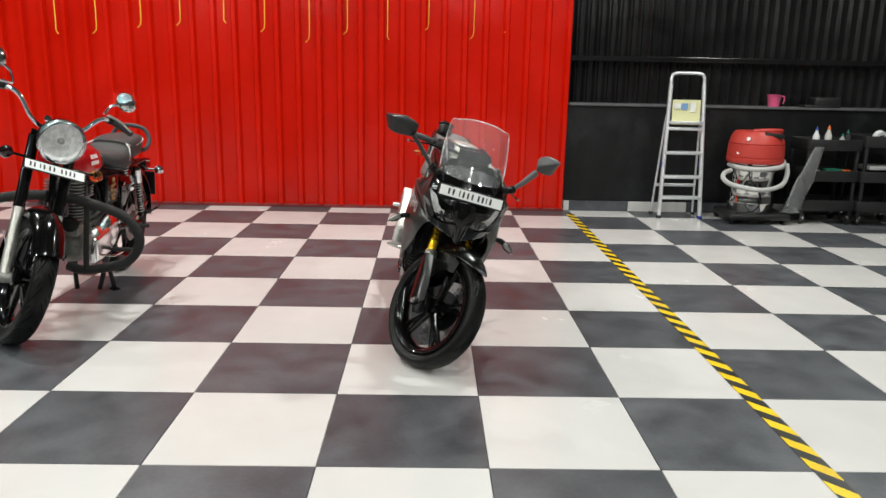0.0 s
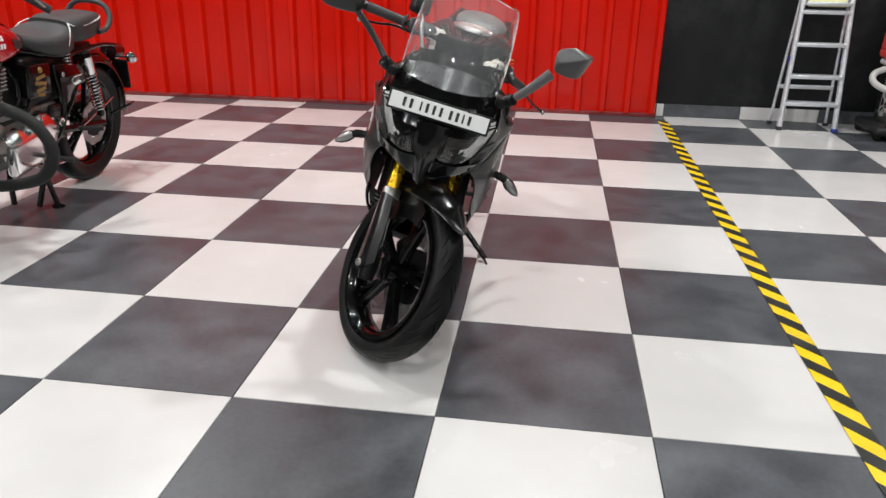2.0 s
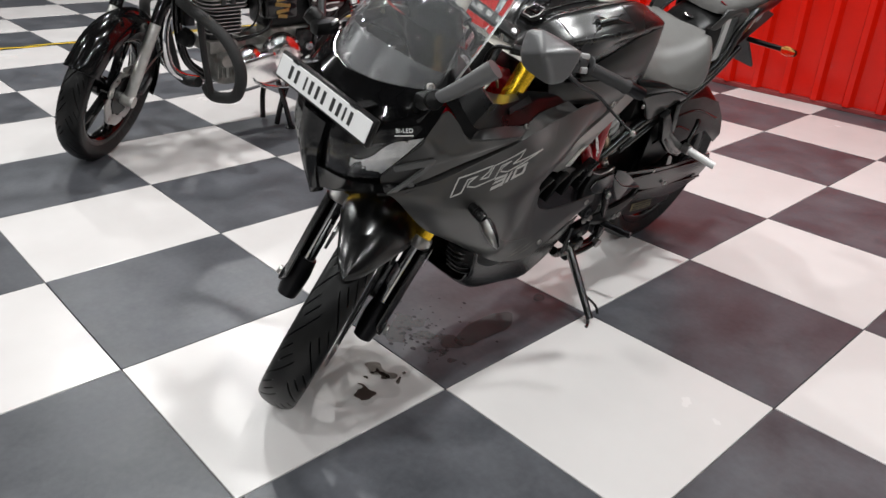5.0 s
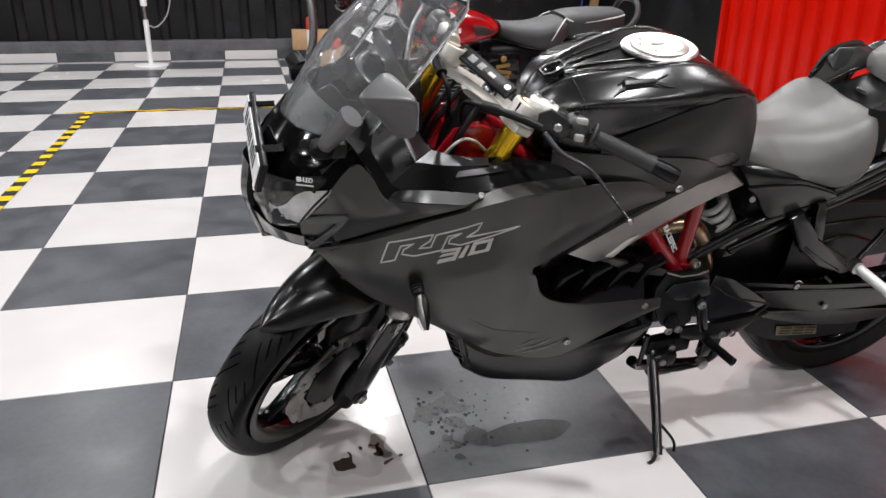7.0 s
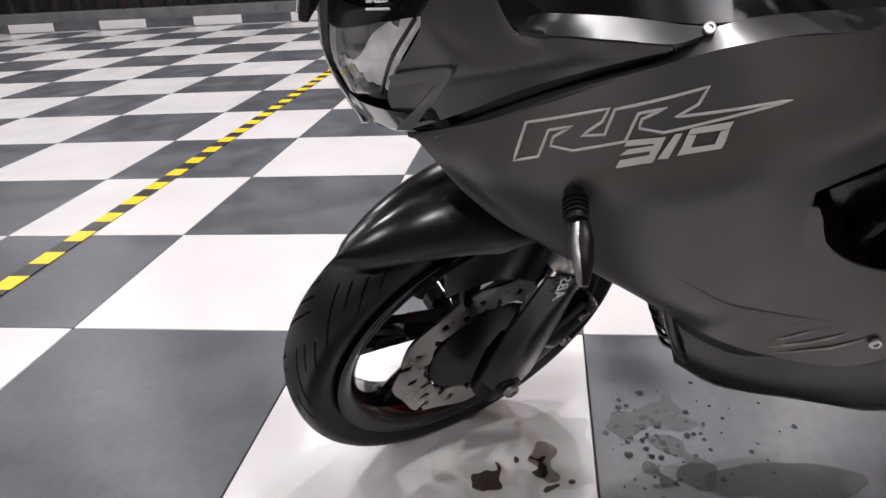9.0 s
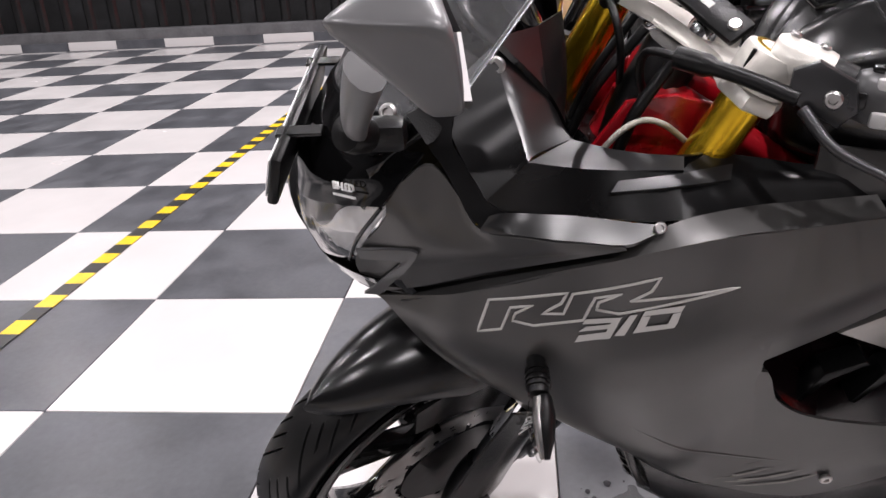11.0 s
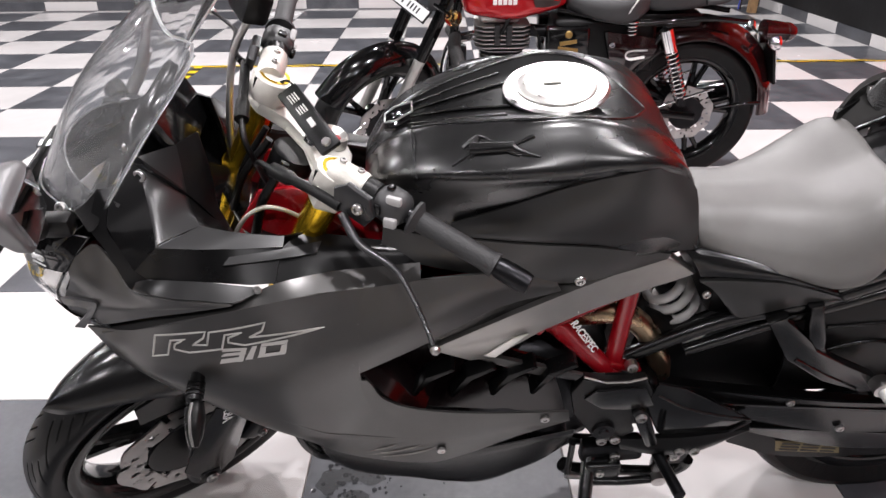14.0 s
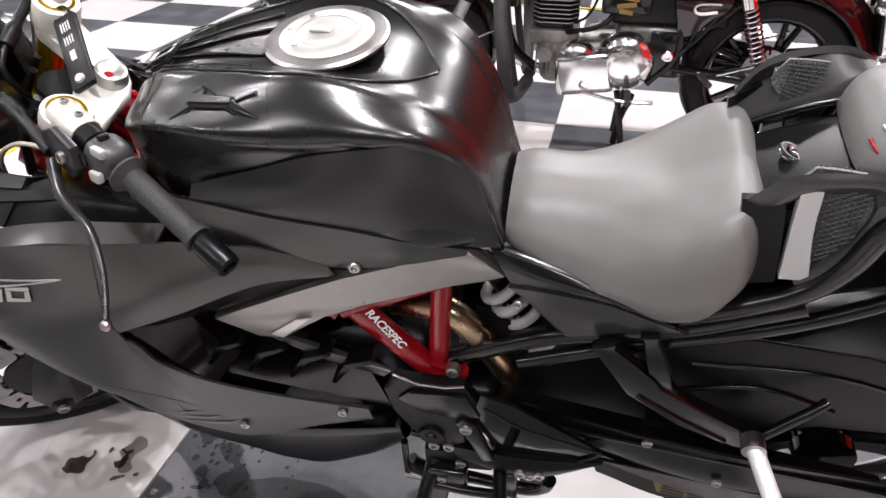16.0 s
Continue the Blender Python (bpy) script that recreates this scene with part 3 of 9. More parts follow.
# ---- the black sport motorcycle ----
def sport_bike():
    B = thing("sport_motorcycle", bike_matrix((-0.317, 1.73, 0), 2.2, 15.0),
              "matt black faired sport motorcycle leaning on its side stand", "motorcycle")
    RAKE, STEER = 25.5, 32.0
    S = Matrix.Translation((1.022, 0, 0.882)) @ Matrix.Rotation(radians(-RAKE), 4, "Y") @ Matrix.Rotation(radians(STEER), 4, "Z")

    def sp(x, y, z):
        return S @ Vector((x, y, z))

    # the turned wheel with all that the fork legs carry
    Sw = Matrix.Translation((1.042, 0, 0.882)) @ Matrix.Rotation(radians(-RAKE), 4, "Y") @ Matrix.Rotation(radians(35.5), 4, "Z")

    def lo(x, y, z):
        return Sw @ Vector((x - 0.021, y, z - 0.0115))

    ax_f = (Sw.to_3x3() @ Vector((0, 1, 0))).normalized()
    # wheels
    fc = lo(0.036, 0, -0.668)
    cast_wheel(B, fc, ax_f, 0.288, 0.096, 0.222, 0.042, 5, GLOSS, disc_side=1, disc_r=0.15, rim_w=0.092, turn=0.3)
    cast_wheel(B, (-0.10, 0, 0.3085), (0, 1, 0), 0.306, 0.150, 0.222, 0.05, 5, GLOSS, disc_side=-1, disc_r=0.12, rim_w=0.118, turn=0.1)

    # fork
    for side in (1, -1):
        y = 0.106 * side
        fk = thing_under("fork_leg", B)
        part("outer_tube", made(tube, [sp(0.035, y, 0.066), lo(0.035, y, -0.425)], 0.0235, 20, None), GOLD, fk, "gold anodised fork tube", smooth=50)
        part("dust_seal", made(lathe, [(0.022, 0), (0.029, 0.002), (0.029, 0.022), (0.026, 0.03)], lo(0.035, y, -0.450), Sw.to_3x3() @ Vector((0, 0, 1)), 20), STEEL, fk, smooth=40)
        part("slider", made(tube, [lo(0.035, y, -0.42), lo(0.035, y, -0.64)], 0.0205, 16, None), CHROME, fk, smooth=50)
        bm = bm_new()
        lathe(bm, [(0.0, -0.02), (0.024, -0.018), (0.028, 0.01), (0.03, 0.05), (0.026, 0.09), (0.0, 0.09)], lo(0.035, y, -0.70), Sw.to_3x3() @ Vector((0, 0, 1)), 16)
        lathe(bm, [(0.0, -0.025), (0.021, -0.022), (0.021, 0.022), (0.0, 0.025)], lo(0.035, y * 1.12, -0.672), ax_f, 16)
        part("fork_foot", bm, DARK_STEEL, fk, smooth=40)
        # guard over the lower leg
        g = [[(0.080, -0.45), (0.088, -0.55), (0.085, -0.66)], [(0.04, -0.44), (0.045, -0.55), (0.035, -0.69)], [(0.005, -0.46), (-0.005, -0.55), (-0.02, -0.67)]]
        rows = [[tuple(lo(x, y + side * (0.034 if i == 1 else 0.018), z)) for x, z in r] for i, r in enumerate(g)]
        part("fork_guard", made(surf, rows, 9, 9, 0.004, Sw.to_3x3() @ Vector((0, -side, 0))), SATIN, fk, smooth=50)
        bolt(fk, lo(0.035, y * 1.36, -0.672), ax_f * side, 0.012, 0.008)
    # caliper
    cal = thing_under("brake_caliper", B)
    bm = bm_new()
    box(bm, (0, 0, 0), (0.055, 0.05, 0.11), 0.014, Sw.to_3x3().to_4x4() @ Matrix.Rotation(radians(-25), 4, "Y"), 3)
    bmesh.ops.translate(bm, vec=lo(-0.075, 0.083, -0.60), verts=bm.verts)
    part("body", bm, DARK_STEEL, cal, smooth=40)
    for dz in (-0.03, 0.03):
        bolt(cal, lo(-0.08, 0.108, -0.60 + dz), ax_f, 0.009, 0.007)
    text_part("abs_mark", "ABS", 0.026, Sw @ axes((0.045, 0.1405, -0.465), (0.25, 0, 1), (-1, 0, 0.2)), DECAL_W, B)

    # front mudguard: a rounded beak that widens to the fork legs
    grid = []
    for k in range(30):
        t = k / 29
        a = radians(30 + 88 * t)
        w = 0.088 * min(1.0, (t / 0.42)) ** 0.55 if t else 0.004
        row = []
        for i in range(25):
            v = -1 + i / 12
            drop = 0.058 * abs(v) ** 2.3 * (w / 0.088) ** 1.4 * (1 - 0.25 * max(0.0, t - 0.6))
            lift = 0.006 * (1 - t) * (1 - abs(v))
            row.append(lo(0.036 + (0.318 + lift - drop) * math.cos(a), v * w, -0.668 + (0.318 + lift - drop) * math.sin(a)))
        grid.append(row)
    part("front_mudguard", made(shell, grid, 0.004, Sw.to_3x3() @ Vector((0, 0, -1))), SATIN, B, "satin black front mudguard", smooth=60)
    for side in (1, -1):
        rows = [[tuple(lo(x, side * 0.074, z)) for x, z in r] for r in (((0.20, -0.47), (0.10, -0.40), (0.0, -0.40)), ((0.18, -0.52), (0.10, -0.50), (0.01, -0.52)))]
        part("mudguard_stay", made(surf, rows, 6, 9, 0.006, Sw.to_3x3() @ Vector((0, -side, 0))), SATIN, B, smooth=60)

    # yokes and bars
    bm = bm_new()
    plate(bm, [(0.058, 0.085), (0.064, 0.125), (0.035, 0.139), (0.008, 0.128), (-0.028, 0.060), (-0.050, 0.030), (-0.054, 0.0), (-0.050, -0.030), (-0.028, -0.060), (0.008, -0.128), (0.035, -0.139), (0.064, -0.125), (0.058, -0.085), (0.020, -0.052), (0.010, 0.0), (0.020, 0.052)], 0.018,
          S @ Matrix.Translation((0, 0, 0.022)), 0.006)
    yoke = part("top_yoke", bm, IVORY_ALLOY, B, "pale cast alloy top yoke", smooth=40)
    bm = bm_new()
    plate(bm, [(0.07, 0.13), (0.0, 0.13), (-0.05, 0.04), (-0.05, -0.04), (0.0, -0.13), (0.07, -0.13)], 0.03, S @ Matrix.Translation((0, 0, -0.13)), 0.006)
    part("lower_yoke", bm, SATIN, B, smooth=40)
    up = S.to_3x3() @ Vector((0, 0, 1))
    part("steering_nut", made(lathe, [(0.0, 0.014), (0.012, 0.014), (0.016, 0.010), (0.018, 0)], sp(0.004, 0, 0.031), up, 18), CHROME, B, smooth=40)
    part("ignition_lock", made(lathe, [(0.0, 0.010), (0.008, 0.012), (0.017, 0.018), (0.021, 0.016), (0.024, 0.004), (0.024, 0)], sp(-0.026, 0.0, 0.031), up, 20), ALLOY, B, smooth=40)
    part("lock_mark", made(lathe, [(0.0, 0.003), (0.006, 0.003), (0.007, 0)], sp(-0.022, 0.012, 0.046), up, 12), RED_FRAME, B, smooth=40)
    # wiring and ducting round the steering stem
    part("stem_cover", made(tube, [sp(0.03, 0.0, 0.012), sp(0.03, 0.0, -0.06), sp(0.02, 0.0, -0.13)], 0.033, 14, 10), PLASTIC, B, smooth=60)
    for k, (a, b, r) in enumerate((((0.062, 0.03, 0.015), (0.07, 0.04, -0.12), 0.007), ((0.066, -0.02, 0.018), (0.075, -0.03, -0.13), 0.006), ((0.06, -0.045, 0.02), (0.06, -0.05, -0.14), 0.005))):
        part("wiring", made(tube, [sp(*a), sp((a[0] + b[0]) / 2 + 0.012, (a[1] + b[1]) / 2, (a[2] + b[2]) / 2), sp(*b)], r, 8, 14), PLASTIC, B, smooth=60)
    # strap tied between the clamps
    s0, s1 = Vector((1.052, -0.052, 0.968)), Vector((0.982, 0.046, 0.924))
    sm = axes((s0 + s1) / 2, s1 - s0, Vector((0.0, 0.70, 0.71)).cross(s1 - s0))
    ln = (s1 - s0).length
    strap = bm_new()
    box(strap, (0, 0, 0), (ln, 0.034, 0.011), 0.004, sm.to_3x3().to_4x4())
    bmesh.ops.translate(strap, vec=sm.translation, verts=strap.verts)
    tag_strap = part("key_strap", strap, PLASTIC, B, "black webbing key strap with pale print", smooth=40)
    for k, w in ((-0.32, 0.016), (-0.13, 0.014), (0.08, 0.016)):
        for q in ((-0.006, -0.002, 0.002, 0.006) if k < 0 else (0.0,)):
            bm = bm_new()
            box(bm, (0, 0, 0), (w, 0.0018 if k < 0 else 0.008, 0.0008), 0, sm.to_3x3().to_4x4())
            bmesh.ops.translate(bm, vec=sm @ Vector((k * ln, q, 0.0058)), verts=bm.verts)
            part("print_bar", bm, DECAL, tag_strap)
    part("strap_ring", made(ring_lathe, [(0.010, -0.002), (0.013, -0.002), (0.013, 0.002), (0.010, 0.002)], sm @ Vector((-ln * 0.5, 0, 0.004)), sm.to_3x3() @ Vector((0.3, 0, 1)), 20), DARK_STEEL, tag_strap, smooth=40)
    part("strap_stud", made(lathe, [(0.0, 0.006), (0.006, 0.006), (0.0075, 0.003)], sm @ Vector((ln * 0.40, 0, 0.003)), sm.to_3x3() @ Vector((0, 0, 1)), 18), STEEL, tag_strap, smooth=40)
    Si = S.inverted()

    def hand(x, y, z, side):
        """A point given for the turned left bar, or its twin on the other bar."""
        p = Si @ Vector((x, y, z))
        return S @ Vector((p.x, p.y * side, p.z))

    for side in (1, -1):
        hb = thing_under("handlebar", B)
        fy = 0.106 * side
        bm = bm_new()
        lathe(bm, [(0.0238, -0.020), (0.030, -0.018), (0.0315, -0.012), (0.0315, 0.012), (0.030, 0.018), (0.0238, 0.020)], sp(0.035, fy, 0.050), up, 26)
        part("clamp", bm, IVORY_ALLOY, hb, "pale alloy clamp", smooth=40)
        part("fork_rim", made(ring_lathe, [(0.019, -0.002), (0.0236, -0.002), (0.0236, 0.003), (0.019, 0.003)], sp(0.035, fy, 0.068), up, 24), GOLD, hb, smooth=40)
        part("fork_cap", made(lathe, [(0, 0.016), (0.007, 0.016), (0.008, 0.007), (0.016, 0.006), (0.019, 0.004), (0.0195, 0)], sp(0.035, fy, 0.066), up, 20), IVORY_ALLOY, hb, smooth=40)
        b0, b1 = hand(0.962, 0.120, 0.930, side), hand(0.721, 0.252, 0.843, side)
        d = (b1 - b0).normalized()
        part("clamp_arm", made(lathe, [(0.0, -0.020), (0.017, -0.018), (0.0205, -0.012), (0.0215, 0.030), (0.0205, 0.036), (0.0125, 0.037), (0.0115, 0.03)], b0, d, 22), IVORY_ALLOY, hb, smooth=50)
        for q in (-0.008, 0.020):
            bolt(hb, b0 + d * q + up * 0.0205, up, 0.0052, 0.004)
        part("clamp_slit", made(tube, [sp(0.0625, fy * 0.97, 0.034), sp(0.0668, fy * 0.97, 0.066)], 0.0022, 6, None), PLASTIC, hb)
        part("bar", made(tube, [b0, b0 + d * 0.12], 0.011, 12, None), DARK_STEEL, hb, smooth=50)
        g0 = b0 + d * 0.112
        bm = bm_new()
        prof = [(0.0, 0), (0.024, 0.0), (0.025, 0.004), (0.019, 0.008)]
        for k in range(14):
            prof += [(0.0148, 0.012 + k * 0.0075), (0.0154, 0.015 + k * 0.0075)]
        lathe(bm, prof + [(0.0158, 0.120), (0.0175, 0.123), (0.0175, 0.128), (0.0, 0.128)], g0, d, 20)
        part("grip", bm, GRIP_RUBBER, hb, "ribbed black rubber grip", smooth=50)
        part("bar_end", made(lathe, [(0.0, 0), (0.0135, 0.001), (0.0150, 0.008), (0.0160, 0.04), (0.0145, 0.050), (0.009, 0.051), (0.008, 0.046), (0.0, 0.046)], g0 + d * 0.128, d, 18), DARK_STEEL, hb, smooth=50)
        # switch block
        mm = axes(b0 + d * 0.080, d, up)
        bm = bm_new()
        box(bm, (0, 0, 0), (0.052, 0.046, 0.050), 0.019, mm.to_3x3().to_4x4(), 4)
        bmesh.ops.translate(bm, vec=mm.translation, verts=bm.verts)
        sw = part("switch_block", bm, SWITCH_GREY, hb, "dark grey plastic switch block", smooth=50)
        for (x, y, z), sz, mt in (((0.004, 0.018, 0.018), (0.022, 0.012, 0.010), PEARL), ((0.012, -0.010, 0.0255), (0.018, 0.014, 0.010), PEARL), ((-0.012, -0.002, 0.026), (0.012, 0.016, 0.008), SATIN), ((-0.010, 0.024, 0.002), (0.010, 0.008, 0.014), SATIN)):
            bm = bm_new()
            box(bm, (0, 0, 0), sz, 0.003, mm.to_3x3().to_4x4() @ Matrix.Rotation(radians(18), 4, "Z"))
            bmesh.ops.translate(bm, vec=mm @ Vector((x, y, z)), verts=bm.verts)
            part("button", bm, mt, sw, smooth=40)
        # lever and its perch
        pc = hand(0.943, 0.168, 0.915, side)
        mm2 = axes(pc, d, up)
        bm = bm_new()
        plate(bm, [(-0.028, -0.016), (0.022, -0.020), (0.030, 0.0), (0.016, 0.022), (-0.020, 0.026), (-0.036, 0.010)], 0.014, mm2, 0.004)
        part("lever_perch", bm, LEVER_GREY, hb, smooth=40)
        part("perch_clamp", made(lathe, [(0.0115, -0.012), (0.019, -0.011), (0.019, 0.011), (0.0115, 0.012)], b0 + d * 0.045, d, 18), PLASTIC, hb, smooth=40)
        bolt(hb, mm2 @ Vector((0.006, 0.002, 0.007)), mm2.to_3x3() @ Vector((0, 0, 1)), 0.008, 0.006)
        lp = [hand(x, y, z, side) for x, y, z in ((0.962, 0.172, 0.905), (0.940, 0.206, 0.882), (0.893, 0.238, 0.862), (0.865, 0.279, 0.831), (0.845, 0.328, 0.806))]
        lv = part("lever", made(tube, lp, lambda t: 0.0085 - 0.0042 * min(1, t * 1.4), 10, 26, False, 0.7), LEVER_GREY if side == 1 else DARK_STEEL, hb, "slim metal lever", smooth=60)
        part("lever_tip", made(lathe, [(0, -0.007), (0.005, -0.0055), (0.0072, 0), (0.005, 0.0055), (0, 0.007)], lp[-1], d, 12), STEEL, lv, smooth=60)
        # cable adjuster and cable
        part("adjuster", made(tube, [hand(0.965, 0.165, 0.912, side), hand(1.01, 0.133, 0.922, side), hand(1.060, 0.098, 0.928, side)], lambda t: 0.0075 + 0.0035 * (t > 0.72), 10, 16), PLASTIC, hb, smooth=60)
        part("cable", made(tube, [hand(1.060, 0.098, 0.928, side), hand(1.082, 0.076, 0.925, side), hand(1.085, 0.06, 0.90, side), hand(1.075, 0.05, 0.86, side), hand(1.05, 0.04, 0.80, side)], 0.0045, 8, 24), PLASTIC, hb, smooth=60)
    # brake fluid reservoir on the right bar
    rs = thing_under("brake_reservoir", B)
    bm = bm_new()
    mm = axes(sp(0.045, -0.215, 0.125), S.to_3x3() @ Vector((0, -1, 0)), S.to_3x3() @ Vector((1, 0, 0)))
    box(bm, (0, 0, 0), (0.06, 0.045, 0.05), 0.008, mm.to_3x3().to_4x4())
    bmesh.ops.translate(bm, vec=mm.translation, verts=bm.verts)
    part("tank", bm, PLASTIC, rs, smooth=40)
    bm = bm_new()
    box(bm, (0, 0, 0), (0.064, 0.048, 0.010), 0.003, mm.to_3x3().to_4x4())
    bmesh.ops.translate(bm, vec=sp(0.045, -0.215, 0.156), verts=bm.verts)
    part("lid", bm, PLASTIC, rs, smooth=40)
    part("banjo", made(tube, [sp(0.05, -0.20, 0.10), sp(0.06, -0.19, 0.04), sp(0.055, -0.15, -0.05), sp(0.03, -0.10, -0.16)], 0.006, 8, 18), STEEL, rs, smooth=60)
    part("brake_hose", made(tube, [(1.138, 0.085, 0.795), (1.122, 0.095, 0.828), (1.104, 0.096, 0.850), (1.082, 0.090, 0.857), (1.058, 0.082, 0.846), (1.032, 0.070, 0.820)], 0.0034, 8, 26), BRAID, B, "pale braided brake hose", smooth=60)

    # screen, its base and brackets
    base = [(1.285, -0.150, 0.895), (1.345, -0.118, 0.893), (1.392, -0.065, 0.890), (1.412, 0, 0.888), (1.392, 0.065, 0.890), (1.345, 0.118, 0.893), (1.285, 0.150, 0.895)]
    mid = [(1.205, -0.152, 1.005), (1.262, -0.122, 1.010), (1.305, -0.07, 1.022), (1.322, 0, 1.025), (1.305, 0.07, 1.022), (1.262, 0.122, 1.010), (1.205, 0.152, 1.005)]
    topr = [(1.118, -0.140, 1.120), (1.150, -0.112, 1.134), (1.176, -0.06, 1.148), (1.186, 0, 1.152), (1.176, 0.06, 1.148), (1.150, 0.112, 1.134), (1.118, 0.140, 1.120)]
    scr = part("windscreen", made(surf, [base, mid, topr], 16, 26, 0.003, lambda p: Vector((-0.75, 0, -0.66))), CLEAR, B, "clear plastic windscreen", smooth=70)
    scr.visible_shadow = False
    edge = [base[0], mid[0], *topr, mid[-1], base[-1]]
    rim = part("rim", made(tube, [(p[0] + 0.001, p[1], p[2] - 0.001) for p in edge], 0.0021, 8, 60), SCREEN_EDGE, scr, "bevelled clear rim", smooth=60)
    rim.visible_shadow = False
    q = lambda a, b, t: tuple(x + (y - x) * t for x, y in zip(a, b))
    low = [(p[0] - 0.008, p[1] * 0.97, p[2] - 0.006) for p in base]
    hi = [tuple(v - w for v, w in zip(q(a, b, 0.24 + 0.22 * (1 - (abs(a[1]) / 0.15) ** 2)), (0.009, 0, 0.006))) for a, b in zip(base, mid)]
    part("screen_base", made(surf, [low, hi], 10, 24, 0.003, lambda p: Vector((-0.75, 0, -0.66))), SCREEN_GREY, B, "graphite panel under the windscreen", smooth=70)
    for side in (1, -1):
        bolt(B, (1.232, 0.118 * side, 0.936), (0.2, side, 0.3), 0.009, 0.005)
        bolt(B, (1.335, 0.145 * side, 0.905), (0.3, side * 0.8, 0.5), 0.009, 0.006)

    # nose
    nose = [
        [(1.300, 0.155, 0.895), (1.350, 0.120, 0.893), (1.398, 0.065, 0.890), (1.416, 0.0, 0.888)],
        [(1.355, 0.160, 0.850), (1.400, 0.122, 0.845), (1.436, 0.065, 0.840), (1.448, 0.0, 0.838)],
        [(1.372, 0.152, 0.790), (1.425, 0.112, 0.785), (1.460, 0.060, 0.785), (1.470, 0.0, 0.785)],
        [(1.372, 0.142, 0.735), (1.425, 0.106, 0.728), (1.458, 0.055, 0.715), (1.466, 0.0, 0.712)],
        [(1.368, 0.130, 0.675), (1.408, 0.095, 0.662), (1.438, 0.045, 0.640), (1.446, 0.0, 0.632)]]
    panel("nose_cowl", nose, GLOSS, B, 22, 16, 0.004, (-1, 0, 0), label="gloss black nose cowl")
    # beak between the lamps
    part("beak", made(surf, [[(1.476, -0.035, 0.80), (1.484, 0, 0.805), (1.476, 0.035, 0.80)], [(1.482, -0.030, 0.72), (1.492, 0, 0.715), (1.482, 0.030, 0.72)], [(1.450, -0.018, 0.625), (1.460, 0, 0.615), (1.450, 0.018, 0.625)]], 14, 9, 0.01, (-1, 0, 0)), GLOSS, B, smooth=60)
    for side in (1, -1):
        hl = thing_under("headlight", B)
        top = [(1.468, 0.045 * side, 0.776), (1.450, 0.089 * side, 0.778), (1.404, 0.138 * side, 0.798), (1.349, 0.176 * side, 0.817)]
        low = [(1.464, 0.040 * side, 0.703), (1.447, 0.080 * side, 0.699), (1.428, 0.106 * side, 0.707), (1.400, 0.130 * side, 0.719)]
        half = [((a[0] + b[0]) / 2 + 0.006, (a[1] + b[1]) / 2 + 0.004 * side, (a[2] + b[2]) / 2) for a, b in zip(top, low)]
        back = lambda r, d: [(x - d, y - 0.6 * d * side, z) for x, y, z in r]
        part("lens", made(surf, [top, half, low], 12, 16, 0.003, (-1, 0, 0)), SMOKE, hl, "clear headlight lens", smooth=60).visible_shadow = False
        part("reflector", made(surf, [back(r[1:], 0.007) for r in (top, half, low)], 5, 7, 0.003, (-1, 0, 0)), REFLECTOR, hl, "bright faceted reflector", smooth=8)
        part("divider", made(tube, back([top[1], half[1], low[1]], 0.004), 0.004, 8, 10), GLOSS, hl, smooth=50)
        part("inner_bowl", made(surf, [back(r[:2], 0.010) for r in (top, half, low)], 6, 6, 0.003, (-1, 0, 0)), GLOSS, hl, smooth=40)
        part("projector", made(lathe, [(0.0, 0.012), (0.016, 0.008), (0.021, 0.0), (0.021, -0.02)], (1.450, 0.066 * side, 0.740), (1, 0.25 * side, 0), 20), GLOSS, hl, smooth=40)
        part("lens_edge", made(tube, back([top[-1], half[-1], low[-1]], -0.001), 0.0022, 6, 12), SATIN, hl, smooth=60)
        part("chin_fin", made(surf, [[(1.388, 0.150 * side, 0.745), (1.360, 0.166 * side, 0.757), (1.332, 0.180 * side, 0.766), (1.317, 0.188 * side, 0.767), (1.331, 0.183 * side, 0.742), (1.350, 0.168 * side, 0.713), (1.369, 0.153 * side, 0.684)],
                                     [(1.384, 0.153 * side, 0.736), (1.360, 0.169 * side, 0.746), (1.342, 0.178 * side, 0.751), (1.336, 0.182 * side, 0.750), (1.346, 0.175 * side, 0.735), (1.366, 0.162 * side, 0.708), (1.387, 0.148 * side, 0.682)]], 4, 30, 0.005, (0, -side, 0)), FIN_GREY, hl, "graphite fin under the headlight", smooth=50)
        # lower lip under the lamp
        part("lower_lip", made(surf, [[(1.475, 0.028 * side, 0.700), (1.440, 0.085 * side, 0.690), (1.385, 0.140 * side, 0.700), (1.345, 0.162 * side, 0.712)],
                                      [(1.455, 0.022 * side, 0.640), (1.415, 0.080 * side, 0.650), (1.370, 0.130 * side, 0.668), (1.330, 0.160 * side, 0.688)]], 8, 14, 0.008, (-1, 0, 0)), GLOSS, hl, smooth=60)
        mm = axes((1.3885, 0.1555 * side, 0.8300), (-0.62 * side, 0.50, 0.16), (-0.3, 0, 1))
        text_part("lamp_mark", "BI-LED", 0.0115, mm, DECAL_W, B, extrude=0.0012)
        for k in range(9):
            part("mark_bar", made(plate, [(0.0040 * k - 0.018, -0.0105), (0.0040 * k - 0.0150, -0.0105), (0.0040 * k - 0.0150, -0.0082), (0.0040 * k - 0.018, -0.0082)], 0.0012, mm), DECAL_W, B)

